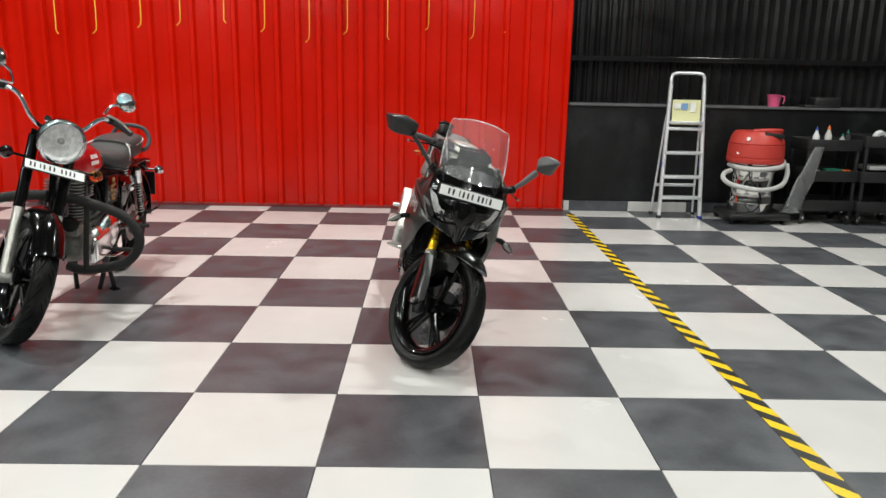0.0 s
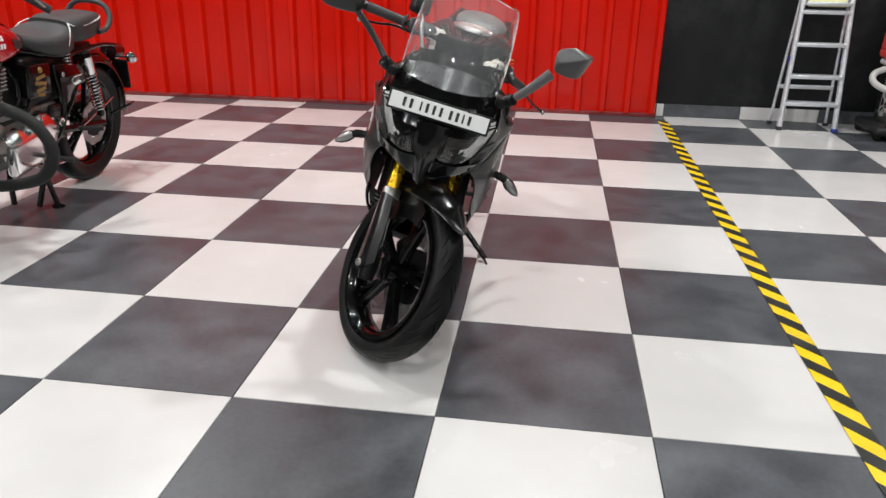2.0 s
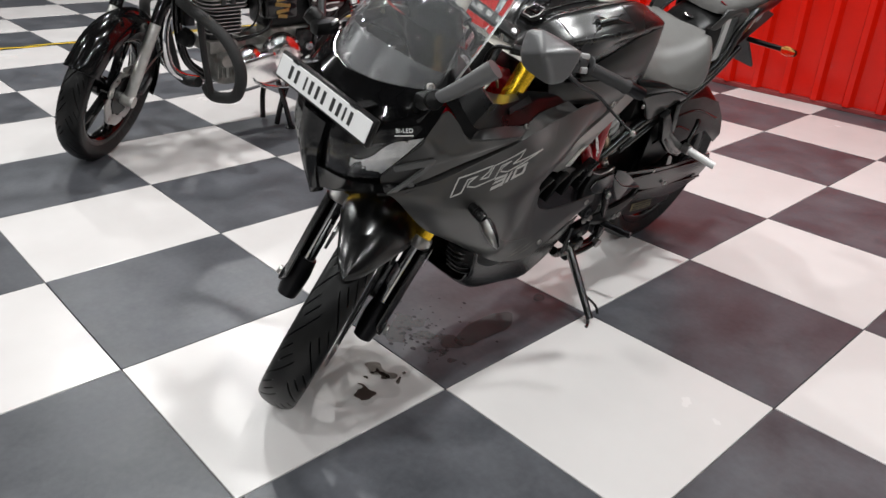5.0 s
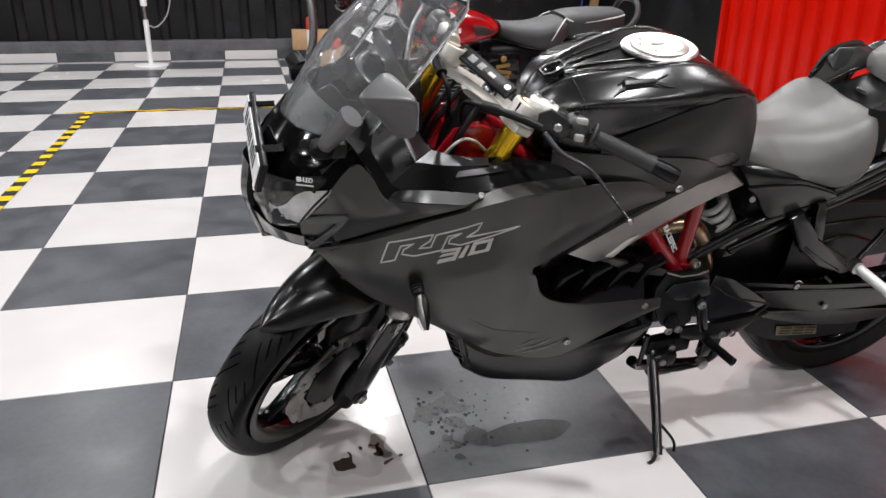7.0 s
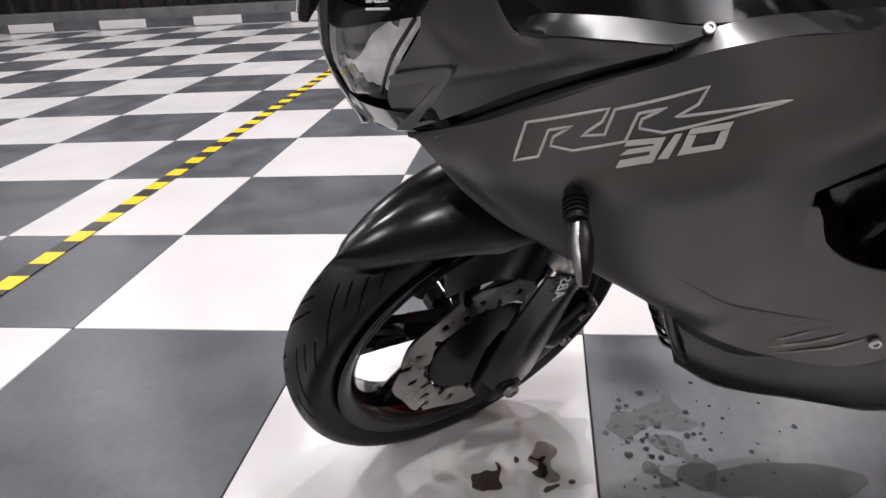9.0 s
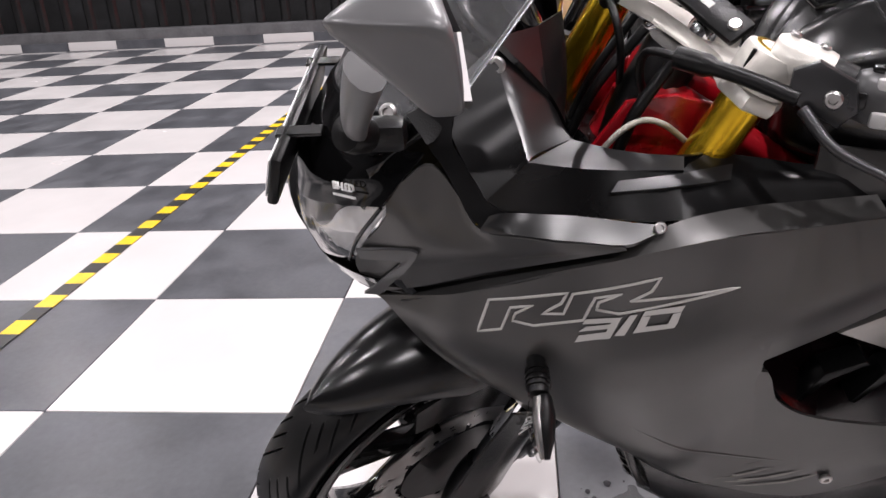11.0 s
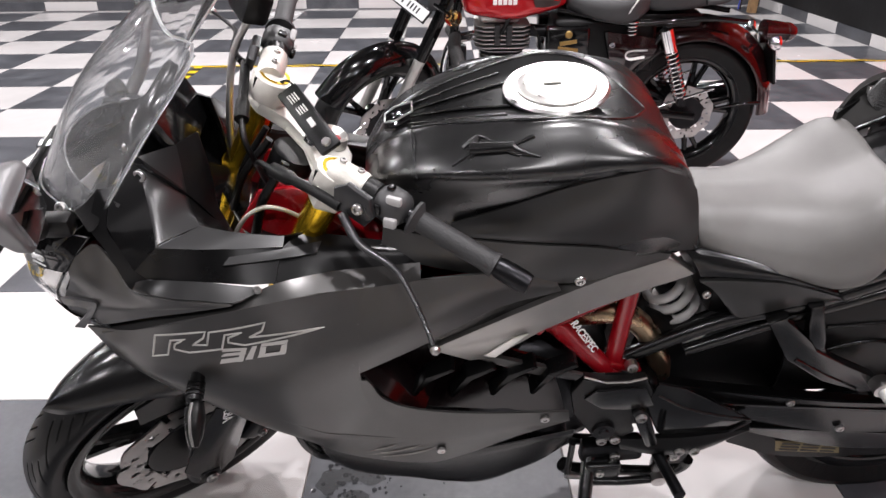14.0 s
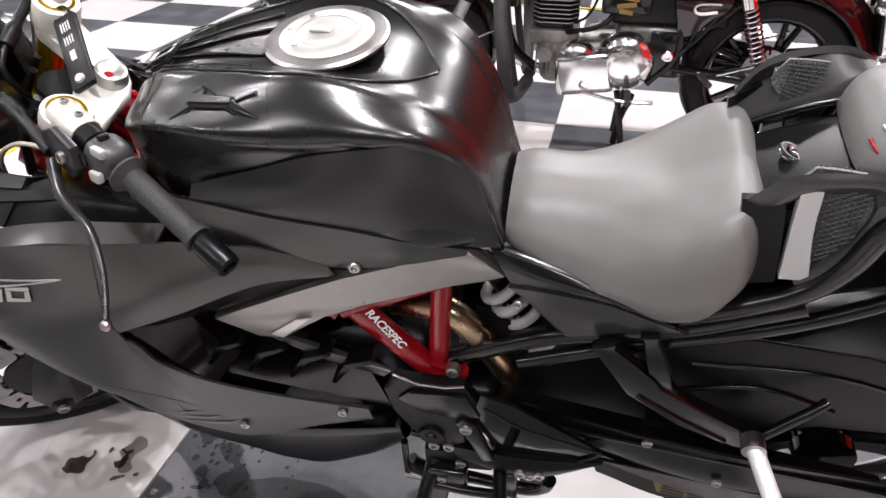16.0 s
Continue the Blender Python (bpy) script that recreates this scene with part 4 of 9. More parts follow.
    # cheek panels, trim and cockpit edging
    cheek = [
        [(1.346, 0.172, 0.826), (1.325, 0.174, 0.846), (1.298, 0.172, 0.862), (1.274, 0.185, 0.838), (1.252, 0.2055, 0.8085), (1.201, 0.2255, 0.8085), (1.118, 0.228, 0.799)],
        [(1.349, 0.172, 0.800), (1.330, 0.180, 0.793), (1.302, 0.188, 0.782), (1.270, 0.200, 0.780), (1.238, 0.211, 0.784), (1.183, 0.2255, 0.793), (1.117, 0.2285, 0.7978)],
        [(1.394, 0.132, 0.720), (1.350, 0.163, 0.735), (1.305, 0.182, 0.748), (1.258, 0.201, 0.763), (1.215, 0.214, 0.777), (1.165, 0.2255, 0.789), (1.1165, 0.2288, 0.7968)],
        [(1.380, 0.134, 0.674), (1.345, 0.156, 0.694), (1.305, 0.176, 0.717), (1.249, 0.200, 0.750), (1.199, 0.217, 0.772), (1.154, 0.226, 0.787), (1.116, 0.229, 0.796)]]
    panel("cheek_panel", cheek, MATT_GREY, B, 20, 36, label="matt graphite cheek panel")
    panel("seam_backing", [[(1.380, 0.118, 0.700), (1.345, 0.140, 0.715), (1.271, 0.174, 0.750), (1.199, 0.200, 0.785), (1.117, 0.212, 0.800)],
                           [(1.380, 0.116, 0.655), (1.345, 0.138, 0.662), (1.271, 0.172, 0.700), (1.199, 0.198, 0.742), (1.117, 0.211, 0.775)]], PLASTIC, B, 5, 20, 0.004)
    panel("lamp_brow", [[(1.304, 0.168, 0.872), (1.352, 0.148, 0.868), (1.400, 0.110, 0.858), (1.436, 0.055, 0.850)],
                        [(1.326, 0.1745, 0.848), (1.384, 0.147, 0.834), (1.430, 0.104, 0.820), (1.458, 0.052, 0.812)],
                        [(1.3495, 0.1765, 0.818), (1.405, 0.139, 0.799), (1.4505, 0.0895, 0.779), (1.468, 0.045, 0.777)]], GLOSS, B, 10, 16, 0.004, (-0.8, -0.5, 0), label="gloss black brow over the headlight")
    lip_top = [(1.243, 0.206, 0.824), (1.228, 0.2045, 0.8262), (1.191, 0.2035, 0.8225), (1.154, 0.203, 0.818), (1.105, 0.203, 0.809), (1.080, 0.204, 0.806)]
    lip_low = [(1.252, 0.2065, 0.8095), (1.233, 0.2145, 0.8105), (1.191, 0.2255, 0.810), (1.155, 0.2265, 0.8055), (1.115, 0.2265, 0.801), (1.084, 0.212, 0.803)]
    panel("trim_lip", [lip_top, lip_low], LIP_BLACK, B, 5, 40, 0.004, (0, -0.2, -1))
    edge_in = [(1.266, 0.138, 0.934), (1.276, 0.164, 0.888), (1.266, 0.176, 0.867), (1.257, 0.184, 0.853), (1.245, 0.196, 0.835), (1.228, 0.203, 0.8255)]
    edge_out = [(1.284, 0.140, 0.932), (1.300, 0.160, 0.885), (1.286, 0.174, 0.861), (1.274, 0.1845, 0.840), (1.263, 0.1965, 0.819), (1.250, 0.2065, 0.810)]
    panel("trim_edge", [edge_out, edge_in], TRIM, B, 4, 30, 0.004, (0, -0.8, -0.3), label="black edging of the cockpit trim")
    facets("trim_face", [edge_in[:5], [(1.235, 0.105, 0.956), (1.226, 0.132, 0.921), (1.219, 0.152, 0.905), (1.212, 0.175, 0.890), (1.206, 0.199, 0.877)]], TRIM, B)
    facets("trim_face", [[(1.245, 0.196, 0.835), (1.228, 0.203, 0.8255), (1.154, 0.2025, 0.8172), (1.093, 0.201, 0.808), (1.060, 0.199, 0.808)],
                         [(1.206, 0.199, 0.877), (1.199, 0.197, 0.8745), (1.154, 0.181, 0.857), (1.106, 0.166, 0.844), (1.055, 0.151, 0.832)]], TRIM, B)
    panel("cockpit_panel", [[(1.235, 0.105, 0.956), (1.226, 0.132, 0.921), (1.219, 0.152, 0.905), (1.212, 0.175, 0.890), (1.206, 0.199, 0.877)],
                            [(1.228, 0.100, 0.957), (1.219, 0.125, 0.923), (1.212, 0.145, 0.907), (1.206, 0.168, 0.892), (1.200, 0.190, 0.879)],
                            [(1.190, 0.072, 0.955), (1.186, 0.086, 0.926), (1.182, 0.102, 0.900), (1.174, 0.122, 0.880), (1.162, 0.143, 0.868)]], LIP_BLACK, B, 10, 20, 0.004, (0, -0.6, -0.8))
    facets("cockpit_ledge", [[(1.206, 0.199, 0.877), (1.199, 0.197, 0.8745), (1.154, 0.181, 0.857), (1.106, 0.166, 0.844), (1.052, 0.152, 0.834)],
                             [(1.162, 0.143, 0.868), (1.155, 0.143, 0.8655), (1.122, 0.139, 0.853), (1.090, 0.138, 0.846), (1.050, 0.138, 0.841)]], LIP_BLACK, B, inward=(0, -0.3, -1))
    facets("trim_wedge", [[(1.128, 0.191, 0.8365), (1.080, 0.176, 0.829), (1.006, 0.154, 0.822)], [(1.120, 0.180, 0.842), (1.060, 0.158, 0.8335), (1.000, 0.135, 0.829)]], LIP_BLACK, B, inward=(0, -0.3, -1))
    crease = [(1.345, 0.156, 0.677), (1.271, 0.190, 0.7165), (1.199, 0.212, 0.754), (1.117, 0.224, 0.782), (1.064, 0.2235, 0.795), (0.996, 0.210, 0.798), (0.943, 0.198, 0.793), (0.860, 0.184, 0.794)]
    panel("fairing_roll", [crease, [(1.345, 0.138, 0.676), (1.271, 0.172, 0.720), (1.199, 0.197, 0.757), (1.117, 0.212, 0.785), (1.066, 0.202, 0.808), (0.991, 0.174, 0.804), (0.931, 0.162, 0.800), (0.860, 0.152, 0.798)]], MATT_GREY, B, 5, 30, 0.004, (0, -0.2, -1))
    panel("fairing_shelf", [[(1.062, 0.197, 0.803), (0.991, 0.169, 0.799), (0.930, 0.158, 0.796), (0.860, 0.148, 0.794)], [(1.055, 0.150, 0.829), (0.990, 0.146, 0.822), (0.930, 0.140, 0.815), (0.860, 0.135, 0.808)], [(1.020, 0.122, 0.836), (0.970, 0.120, 0.826), (0.920, 0.120, 0.816), (0.860, 0.115, 0.808)]], TRIM, B, 8, 16, 0.004, (0, -0.2, -1))
    for side in (1, -1):
        bolt(B, (1.083, 0.209 * side, 0.8065), (0, side, 0.8), 0.006, 0.004)
    panel("screen_corner", [[(1.300, 0.168, 0.882), (1.290, 0.164, 0.886), (1.280, 0.152, 0.905), (1.272, 0.140, 0.930)], [(1.318, 0.150, 0.905), (1.306, 0.146, 0.910), (1.285, 0.136, 0.930), (1.262, 0.125, 0.960)]], PLASTIC, B, 5, 10, 0.004, (0, -1, 0))
    Cq = [(1.190, 0.072, 0.955), (1.186, 0.086, 0.926), (1.182, 0.102, 0.900), (1.174, 0.122, 0.880), (1.160, 0.143, 0.866), (1.122, 0.138, 0.848), (1.090, 0.137, 0.843), (1.050, 0.137, 0.840), (1.02, 0.120, 0.834)]
    Dq = [(1.165, 0.050, 0.960), (1.160, 0.054, 0.920), (1.158, 0.056, 0.880), (1.158, 0.060, 0.840), (1.140, 0.082, 0.812), (1.12, 0.104, 0.800), (1.09, 0.118, 0.79), (1.05, 0.120, 0.78), (1.0, 0.11, 0.775)]
    panel("cockpit_lining", [Cq, Dq], PLASTIC, B, 5, 30, 0.004, (0, -1, 0))
    # instrument panel
    bm = made(surf, [[(1.225, -0.118, 0.955), (1.255, -0.06, 0.965), (1.265, 0, 0.968), (1.255, 0.06, 0.965), (1.225, 0.118, 0.955)],
                     [(1.18, -0.11, 0.90), (1.20, -0.06, 0.895), (1.205, 0, 0.89), (1.20, 0.06, 0.895), (1.18, 0.11, 0.90)],
                     [(1.15, -0.09, 0.83), (1.16, -0.05, 0.82), (1.165, 0, 0.82), (1.16, 0.05, 0.82), (1.15, 0.09, 0.83)]], 10, 16, 0.008, (1, 0, 0))
    part("dash_backing", bm, GLOSS, B, smooth=60)
    bm = bm_new()
    mm = axes((1.205, 0.0, 0.965), (0, 1, 0), (0.42, 0, 0.9))
    box(bm, (0, 0, 0), (0.15, 0.10, 0.022), 0.008, mm.to_3x3().to_4x4())
    bmesh.ops.translate(bm, vec=mm.translation, verts=bm.verts)
    inst = part("instrument", bm, GLOSS, B, "black instrument display", smooth=40)
    bm = bm_new()
    box(bm, (0, 0, 0), (0.13, 0.08, 0.003), 0.001, mm.to_3x3().to_4x4())
    bmesh.ops.translate(bm, vec=mm @ Vector((0, 0, 0.0122)), verts=bm.verts)
    part("display", bm, SCREEN_DARK, inst)
    # red steering head and frame inside the cockpit
    part("steering_head", made(tube, [(1.068, 0, 0.835), (1.135, 0, 0.70)], 0.036, 18, None), RED_FRAME, B, "red painted steering head", smooth=50)
    for side in (1, -1):
        fr = thing_under("frame", B)
        for a, b, r in (((1.07, 0.03, 0.87), (0.66, 0.115, 0.62), 0.019), ((1.11, 0.03, 0.76), (0.78, 0.075, 0.55), 0.019), ((0.655, 0.105, 0.635), (0.52, 0.105, 0.475), 0.019),
                        ((0.515, 0.085, 0.68), (0.525, 0.10, 0.48), 0.016), ((1.06, 0.03, 0.85), (0.80, 0.075, 0.555), 0.015), ((0.66, 0.11, 0.62), (0.50, 0.085, 0.69), 0.017)):
            part("tube", made(tube, [Vector((a[0], a[1] * side, a[2])), Vector((b[0], b[1] * side, b[2]))], r, 14, None), RED_FRAME, fr, "red frame tube", smooth=60)
        bm = bm_new()
        plate(bm, [(1.135, 0.800), (1.095, 0.862), (1.045, 0.868), (0.99, 0.852), (0.96, 0.80), (1.08, 0.74)], 0.010, axes((0, 0.055 * side, 0), (1, 0, 0), (0, 0, 1)), 0.003)
        part("gusset", bm, RED_FRAME, fr, smooth=40)
        bm = bm_new()
        box(bm, (0.505, 0.108 * side, 0.505), (0.06, 0.02, 0.012), 0.003, Matrix.Rotation(radians(-20), 4, "Y"))
        part("tab", bm, RED_FRAME, fr, smooth=40)
        for p in ((0.497, 0.116, 0.516), (0.49, 0.112, 0.475)):
            bolt(fr, (p[0], p[1] * side, p[2]), (0, side, 0.2), 0.012, 0.014)
    text_part("frame_text", "RACESPEC", 0.0185, axes((0.592, 0.1245, 0.602), (-0.056, 0, -0.087), (-0.76, -0.25, 0.64)) @ pose(0, 0, 0.003), DECAL_W, B, bold=0.0004)

    # main fairing
    front = [
        [(1.376, 0.134, 0.668), (1.271, 0.190, 0.7155), (1.135, 0.2225, 0.776), (1.045, 0.221, 0.797), (0.945, 0.198, 0.792)],
        [(1.366, 0.142, 0.665), (1.285, 0.193, 0.668), (1.16, 0.2165, 0.692), (1.05, 0.2205, 0.715), (0.95, 0.2105, 0.742)],
        [(1.345, 0.156, 0.645), (1.272, 0.197, 0.625), (1.15, 0.225, 0.625), (1.05, 0.2295, 0.640), (0.955, 0.2205, 0.680)],
        [(1.320, 0.165, 0.615), (1.235, 0.191, 0.572), (1.13, 0.2155, 0.545), (1.04, 0.2205, 0.550), (0.955, 0.2135, 0.615)],
        [(1.290, 0.170, 0.585), (1.205, 0.183, 0.530), (1.10, 0.2045, 0.480), (1.02, 0.2085, 0.465), (0.945, 0.207, 0.565)],
        [(1.265, 0.172, 0.563), (1.175, 0.176, 0.505), (1.075, 0.188, 0.440), (1.0, 0.192, 0.393), (0.93, 0.191, 0.366)]]
    panel("side_fairing", front, MATT_GREY, B, 24, 26, label="matt graphite side fairing")
    upper = [
        [(1.045, 0.2165, 0.795), (0.945, 0.198, 0.792), (0.85, 0.184, 0.793), (0.74, 0.164, 0.782), (0.655, 0.142, 0.745)],
        [(1.05, 0.2180, 0.712), (0.95, 0.2105, 0.735), (0.86, 0.199, 0.750), (0.75, 0.172, 0.760), (0.652, 0.144, 0.738)],
        [(1.05, 0.2270, 0.640), (0.955, 0.2205, 0.680), (0.865, 0.206, 0.712), (0.75, 0.172, 0.738), (0.648, 0.144, 0.730)],
        [(1.045, 0.2205, 0.580), (0.955, 0.2150, 0.632), (0.86, 0.197, 0.670), (0.745, 0.168, 0.716), (0.645, 0.142, 0.722)]]
    panel("upper_fairing_wing", upper, MATT_GREY, B, 14, 24)
    lower = [
        [(1.045, 0.2200, 0.575), (0.955, 0.2135, 0.615), (0.925, 0.206, 0.558), (0.88, 0.200, 0.522), (0.80, 0.196, 0.500), (0.70, 0.194, 0.492), (0.615, 0.190, 0.486)],
        [(1.025, 0.2095, 0.500), (0.945, 0.2055, 0.545), (0.91, 0.200, 0.498), (0.86, 0.197, 0.470), (0.79, 0.195, 0.464), (0.70, 0.193, 0.470), (0.613, 0.190, 0.474)],
        [(1.012, 0.2000, 0.440), (0.935, 0.199, 0.470), (0.895, 0.196, 0.430), (0.845, 0.194, 0.415), (0.78, 0.193, 0.425), (0.70, 0.192, 0.447), (0.612, 0.190, 0.465)],
        [(1.0, 0.1890, 0.393), (0.93, 0.1905, 0.366), (0.885, 0.188, 0.352), (0.835, 0.187, 0.350), (0.77, 0.187, 0.378), (0.70, 0.188, 0.418), (0.61, 0.188, 0.458)]]
    panel("lower_fairing_wing", lower, MATT_GREY, B, 16, 28)
    front_low = [[(1.075, 0.188, 0.440), (1.03, 0.191, 0.411), (0.98, 0.192, 0.384), (0.93, 0.191, 0.366)],
                 [(1.050, 0.168, 0.395), (1.02, 0.168, 0.372), (0.97, 0.168, 0.348), (0.89, 0.168, 0.345)]]
    panel("fairing_lip", front_low, MATT_GREY, B, 6, 10)
    intake = [[(0.955, 0.206, 0.632), (0.86, 0.194, 0.672), (0.745, 0.164, 0.716), (0.645, 0.140, 0.722)],
              [(0.93, 0.17, 0.60), (0.85, 0.16, 0.63), (0.75, 0.14, 0.66), (0.66, 0.12, 0.68)]]
    panel("intake_roof", intake, SATIN, B, 6, 16, 0.004, (0, -0.6, -0.6))
    intake2 = [[(0.950, 0.206, 0.612), (0.92, 0.202, 0.556), (0.88, 0.198, 0.520), (0.80, 0.194, 0.498), (0.70, 0.192, 0.490), (0.615, 0.188, 0.484)],
               [(0.945, 0.180, 0.560), (0.91, 0.176, 0.506), (0.87, 0.172, 0.474), (0.80, 0.168, 0.452), (0.70, 0.165, 0.448), (0.62, 0.163, 0.448)]]
    panel("intake_lip", intake2, PLASTIC, B, 6, 22, 0.004, (0, -0.8, 0.3))
    for side in (1, -1):
        for k in range(4):
            x = 0.875 - 0.068 * k
            bm = bm_new()
            plate(bm, [(x, 0.500), (x + 0.007, 0.502), (x - 0.020, 0.552), (x - 0.062, 0.572), (x - 0.068, 0.567), (x - 0.028, 0.546)], 0.034, axes((0, 0.146 * side, 0), (1, 0, 0), (0, 0, 1)), 0.002)
            part("louvre", bm, TRIM, B, "glossy black intake louvre", smooth=30)
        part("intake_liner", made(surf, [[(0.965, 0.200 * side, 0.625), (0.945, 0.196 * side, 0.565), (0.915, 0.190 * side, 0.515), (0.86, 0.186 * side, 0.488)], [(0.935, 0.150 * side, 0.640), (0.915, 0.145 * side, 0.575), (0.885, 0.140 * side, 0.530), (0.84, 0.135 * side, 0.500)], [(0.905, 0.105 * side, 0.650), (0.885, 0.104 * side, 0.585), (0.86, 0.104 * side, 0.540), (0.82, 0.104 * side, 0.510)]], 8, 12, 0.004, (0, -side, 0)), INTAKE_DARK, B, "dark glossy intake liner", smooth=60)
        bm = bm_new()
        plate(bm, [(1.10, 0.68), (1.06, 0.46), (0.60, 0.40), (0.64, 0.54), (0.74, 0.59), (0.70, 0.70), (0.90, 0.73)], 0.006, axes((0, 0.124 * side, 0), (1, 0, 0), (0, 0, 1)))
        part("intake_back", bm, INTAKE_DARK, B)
    for side in (1, -1):
        for c in ((0.655, 0.193, 0.474), (0.83, 0.195, 0.398)):
            bolt(B, (c[0], c[1] * side, c[2]), (0, side, 0), 0.008, 0.005)

    # belly pan
    belly = [[(1.06, 0.168, 0.405), (0.98, 0.168, 0.365), (0.88, 0.166, 0.335), (0.76, 0.162, 0.345), (0.66, 0.158, 0.365), (0.585, 0.150, 0.375)],
             [(1.055, 0.158, 0.345), (0.98, 0.160, 0.300), (0.88, 0.160, 0.272), (0.76, 0.156, 0.255), (0.66, 0.150, 0.285), (0.585, 0.138, 0.322)],
             [(1.045, 0.135, 0.300), (0.98, 0.142, 0.258), (0.88, 0.146, 0.240), (0.76, 0.146, 0.214), (0.66, 0.138, 0.252), (0.585, 0.115, 0.290)],
             [(1.04, 0.08, 0.285), (0.98, 0.09, 0.240), (0.88, 0.095, 0.222), (0.76, 0.095, 0.196), (0.66, 0.09, 0.228), (0.585, 0.07, 0.275)],
             [(1.04, 0.0, 0.280), (0.98, 0.0, 0.235), (0.88, 0.0, 0.215), (0.76, 0.0, 0.190), (0.66, 0.0, 0.222), (0.585, 0.0, 0.270)]]
    panel("belly_pan", belly, SATIN, B, 14, 22, 0.004, (0, -0.5, 0.7), label="black belly pan")
    for side in (1, -1):
        part("belly_duct", made(surf, [[(1.075, 0.178 * side, 0.440), (1.085, 0.150 * side, 0.430), (1.085, 0.10 * side, 0.425)], [(1.06, 0.172 * side, 0.395), (1.075, 0.145 * side, 0.385), (1.075, 0.10 * side, 0.38)], [(1.045, 0.160 * side, 0.350), (1.05, 0.135 * side, 0.335), (1.05, 0.10 * side, 0.33)]], 8, 10, 0.006, (-1, 0, 0)), PLASTIC, B, "black grille in the belly pan", smooth=60)
        for k in range(5):
            u0 = 0.352 + 0.017 * k
            part("duct_slat", made(tube, [(1.052 + 0.0045 * k, 0.160 * side, u0), (1.066 + 0.0055 * k, 0.140 * side, u0 - 0.005), (1.066 + 0.0055 * k, 0.10 * side, u0 - 0.008)], 0.0035, 6, 8), SATIN, B, smooth=60)
        part("duct_lip", made(tube, [(1.078, 0.182 * side, 0.445), (1.066, 0.180 * side, 0.40), (1.05, 0.168 * side, 0.355), (1.035, 0.150 * side, 0.322)], 0.006, 8, 16), SATIN, B, smooth=60)

    # worn grey blades along the lower edge of the fairing
    skin = made(surf, lower, 16, 28, 0.004, None, 1)
    low_tree = BVHTree.FromBMesh(skin)
    skin.free()
    for side in (1, -1):
        for k, blade in enumerate(([(1.000, 0.392), (0.941, 0.406), (0.901, 0.421), (0.937, 0.399)], [(0.975, 0.386), (0.905, 0.399), (0.860, 0.416), (0.902, 0.390)], [(0.945, 0.378), (0.880, 0.388), (0.838, 0.405), (0.872, 0.380)])):
            bm = bm_new()
            for a, b in ((0, 1), (1, 2)):
                quad = (blade[a], blade[b], tuple((p + q) / 2 for p, q in zip(blade[b], blade[3])), tuple((p + q) / 2 for p, q in zip(blade[a], blade[3])))
                pts = []
                for x, u in quad:
                    h = low_tree.ray_cast(Vector((x, 0.5, u)), Vector((0, -1, 0)))[0]
                    pts.append(bm.verts.new((x, ((h.y if h else 0.18) + 0.0016) * side, u)))
                bm.faces.new(pts)
            part("blade_graphic", bm, BLADE_GREY, B)

    # graphics on the fairing: an angular outline and three slanting blocks
    skin = made(surf, front, 24, 26, 0.004, None, 1)
    tree = BVHTree.FromBMesh(skin)
    skin.free()

    def on_fairing(x, u, lift):
        hit = tree.ray_cast(Vector((x, 0.5, u)), Vector((0, -1, 0)))[0]
        return ((hit.y if hit else 0.215) + lift)
    outline = [(1.259, 0.667), (1.246, 0.710), (1.167, 0.731), (1.173, 0.716), (1.192, 0.700), (1.170, 0.702), (1.162, 0.730), (1.079, 0.753), (1.086, 0.735), (1.105, 0.722), (1.000, 0.733), (1.115, 0.705),
               (1.138, 0.710), (1.136, 0.720), (1.115, 0.732), (1.140, 0.726), (1.150, 0.695), (1.200, 0.683), (1.222, 0.687), (1.219, 0.697), (1.201, 0.710), (1.224, 0.704), (1.234, 0.674)]
    blocks = ([(1.158, 0.666), (1.122, 0.674), (1.1185, 0.683), (1.154, 0.675)], [(1.1545, 0.680), (1.1165, 0.687), (1.115, 0.693), (1.147, 0.687)], [(1.151, 0.690), (1.1145, 0.6945), (1.112, 0.701), (1.148, 0.697)],
              [(1.1185, 0.677), (1.108, 0.678), (1.097, 0.705), (1.104, 0.704)], [(1.1305, 0.6720), (1.1225, 0.6738), (1.1125, 0.7008), (1.1205, 0.6999)],
              [(1.100, 0.681), (1.059, 0.688), (1.0565, 0.694), (1.097, 0.688)], [(1.0925, 0.703), (1.054, 0.708), (1.051, 0.716), (1.090, 0.710)], [(1.097, 0.688), (1.088, 0.689), (1.084, 0.703), (1.0925, 0.703)], [(1.066, 0.693), (1.0565, 0.694), (1.054, 0.708), (1.062, 0.706)])
    outline = [(x, u + 0.004) for x, u in outline]
    blocks = [[(x, u + 0.004) for x, u in b] for b in blocks]
    for side in (1, -1):
        dec = thing_under("fairing_graphic", B)
        pts = []
        for a, b in zip(outline, outline[1:] + outline[:1]):
            k = max(2, int(math.hypot(a[0] - b[0], a[1] - b[1]) / 0.008))
            for i in range(k):
                x, u = a[0] + (b[0] - a[0]) * i / k, a[1] + (b[1] - a[1]) * i / k
                pts.append((x, on_fairing(x, u, 0.0002) * side, u))
        part("outline", made(tube, pts, 0.0017, 6, None, True), DECAL, dec, "silver angular outline decal", smooth=60)
        for k, shp in enumerate(blocks):
            bm = bm_new()
            bm.faces.new([bm.verts.new((x, on_fairing(x, u, 0.0012 + 0.00015 * k) * side, u)) for x, u in shp])
            part("block", bm, DECAL, dec)

    low_bm = made(surf, lower, 16, 22, 0.004, None, 1)
    surf(low_bm, front, 24, 26, 0.004, None, 1)
    ltree = BVHTree.FromBMesh(low_bm)
    low_bm.free()
    line = []
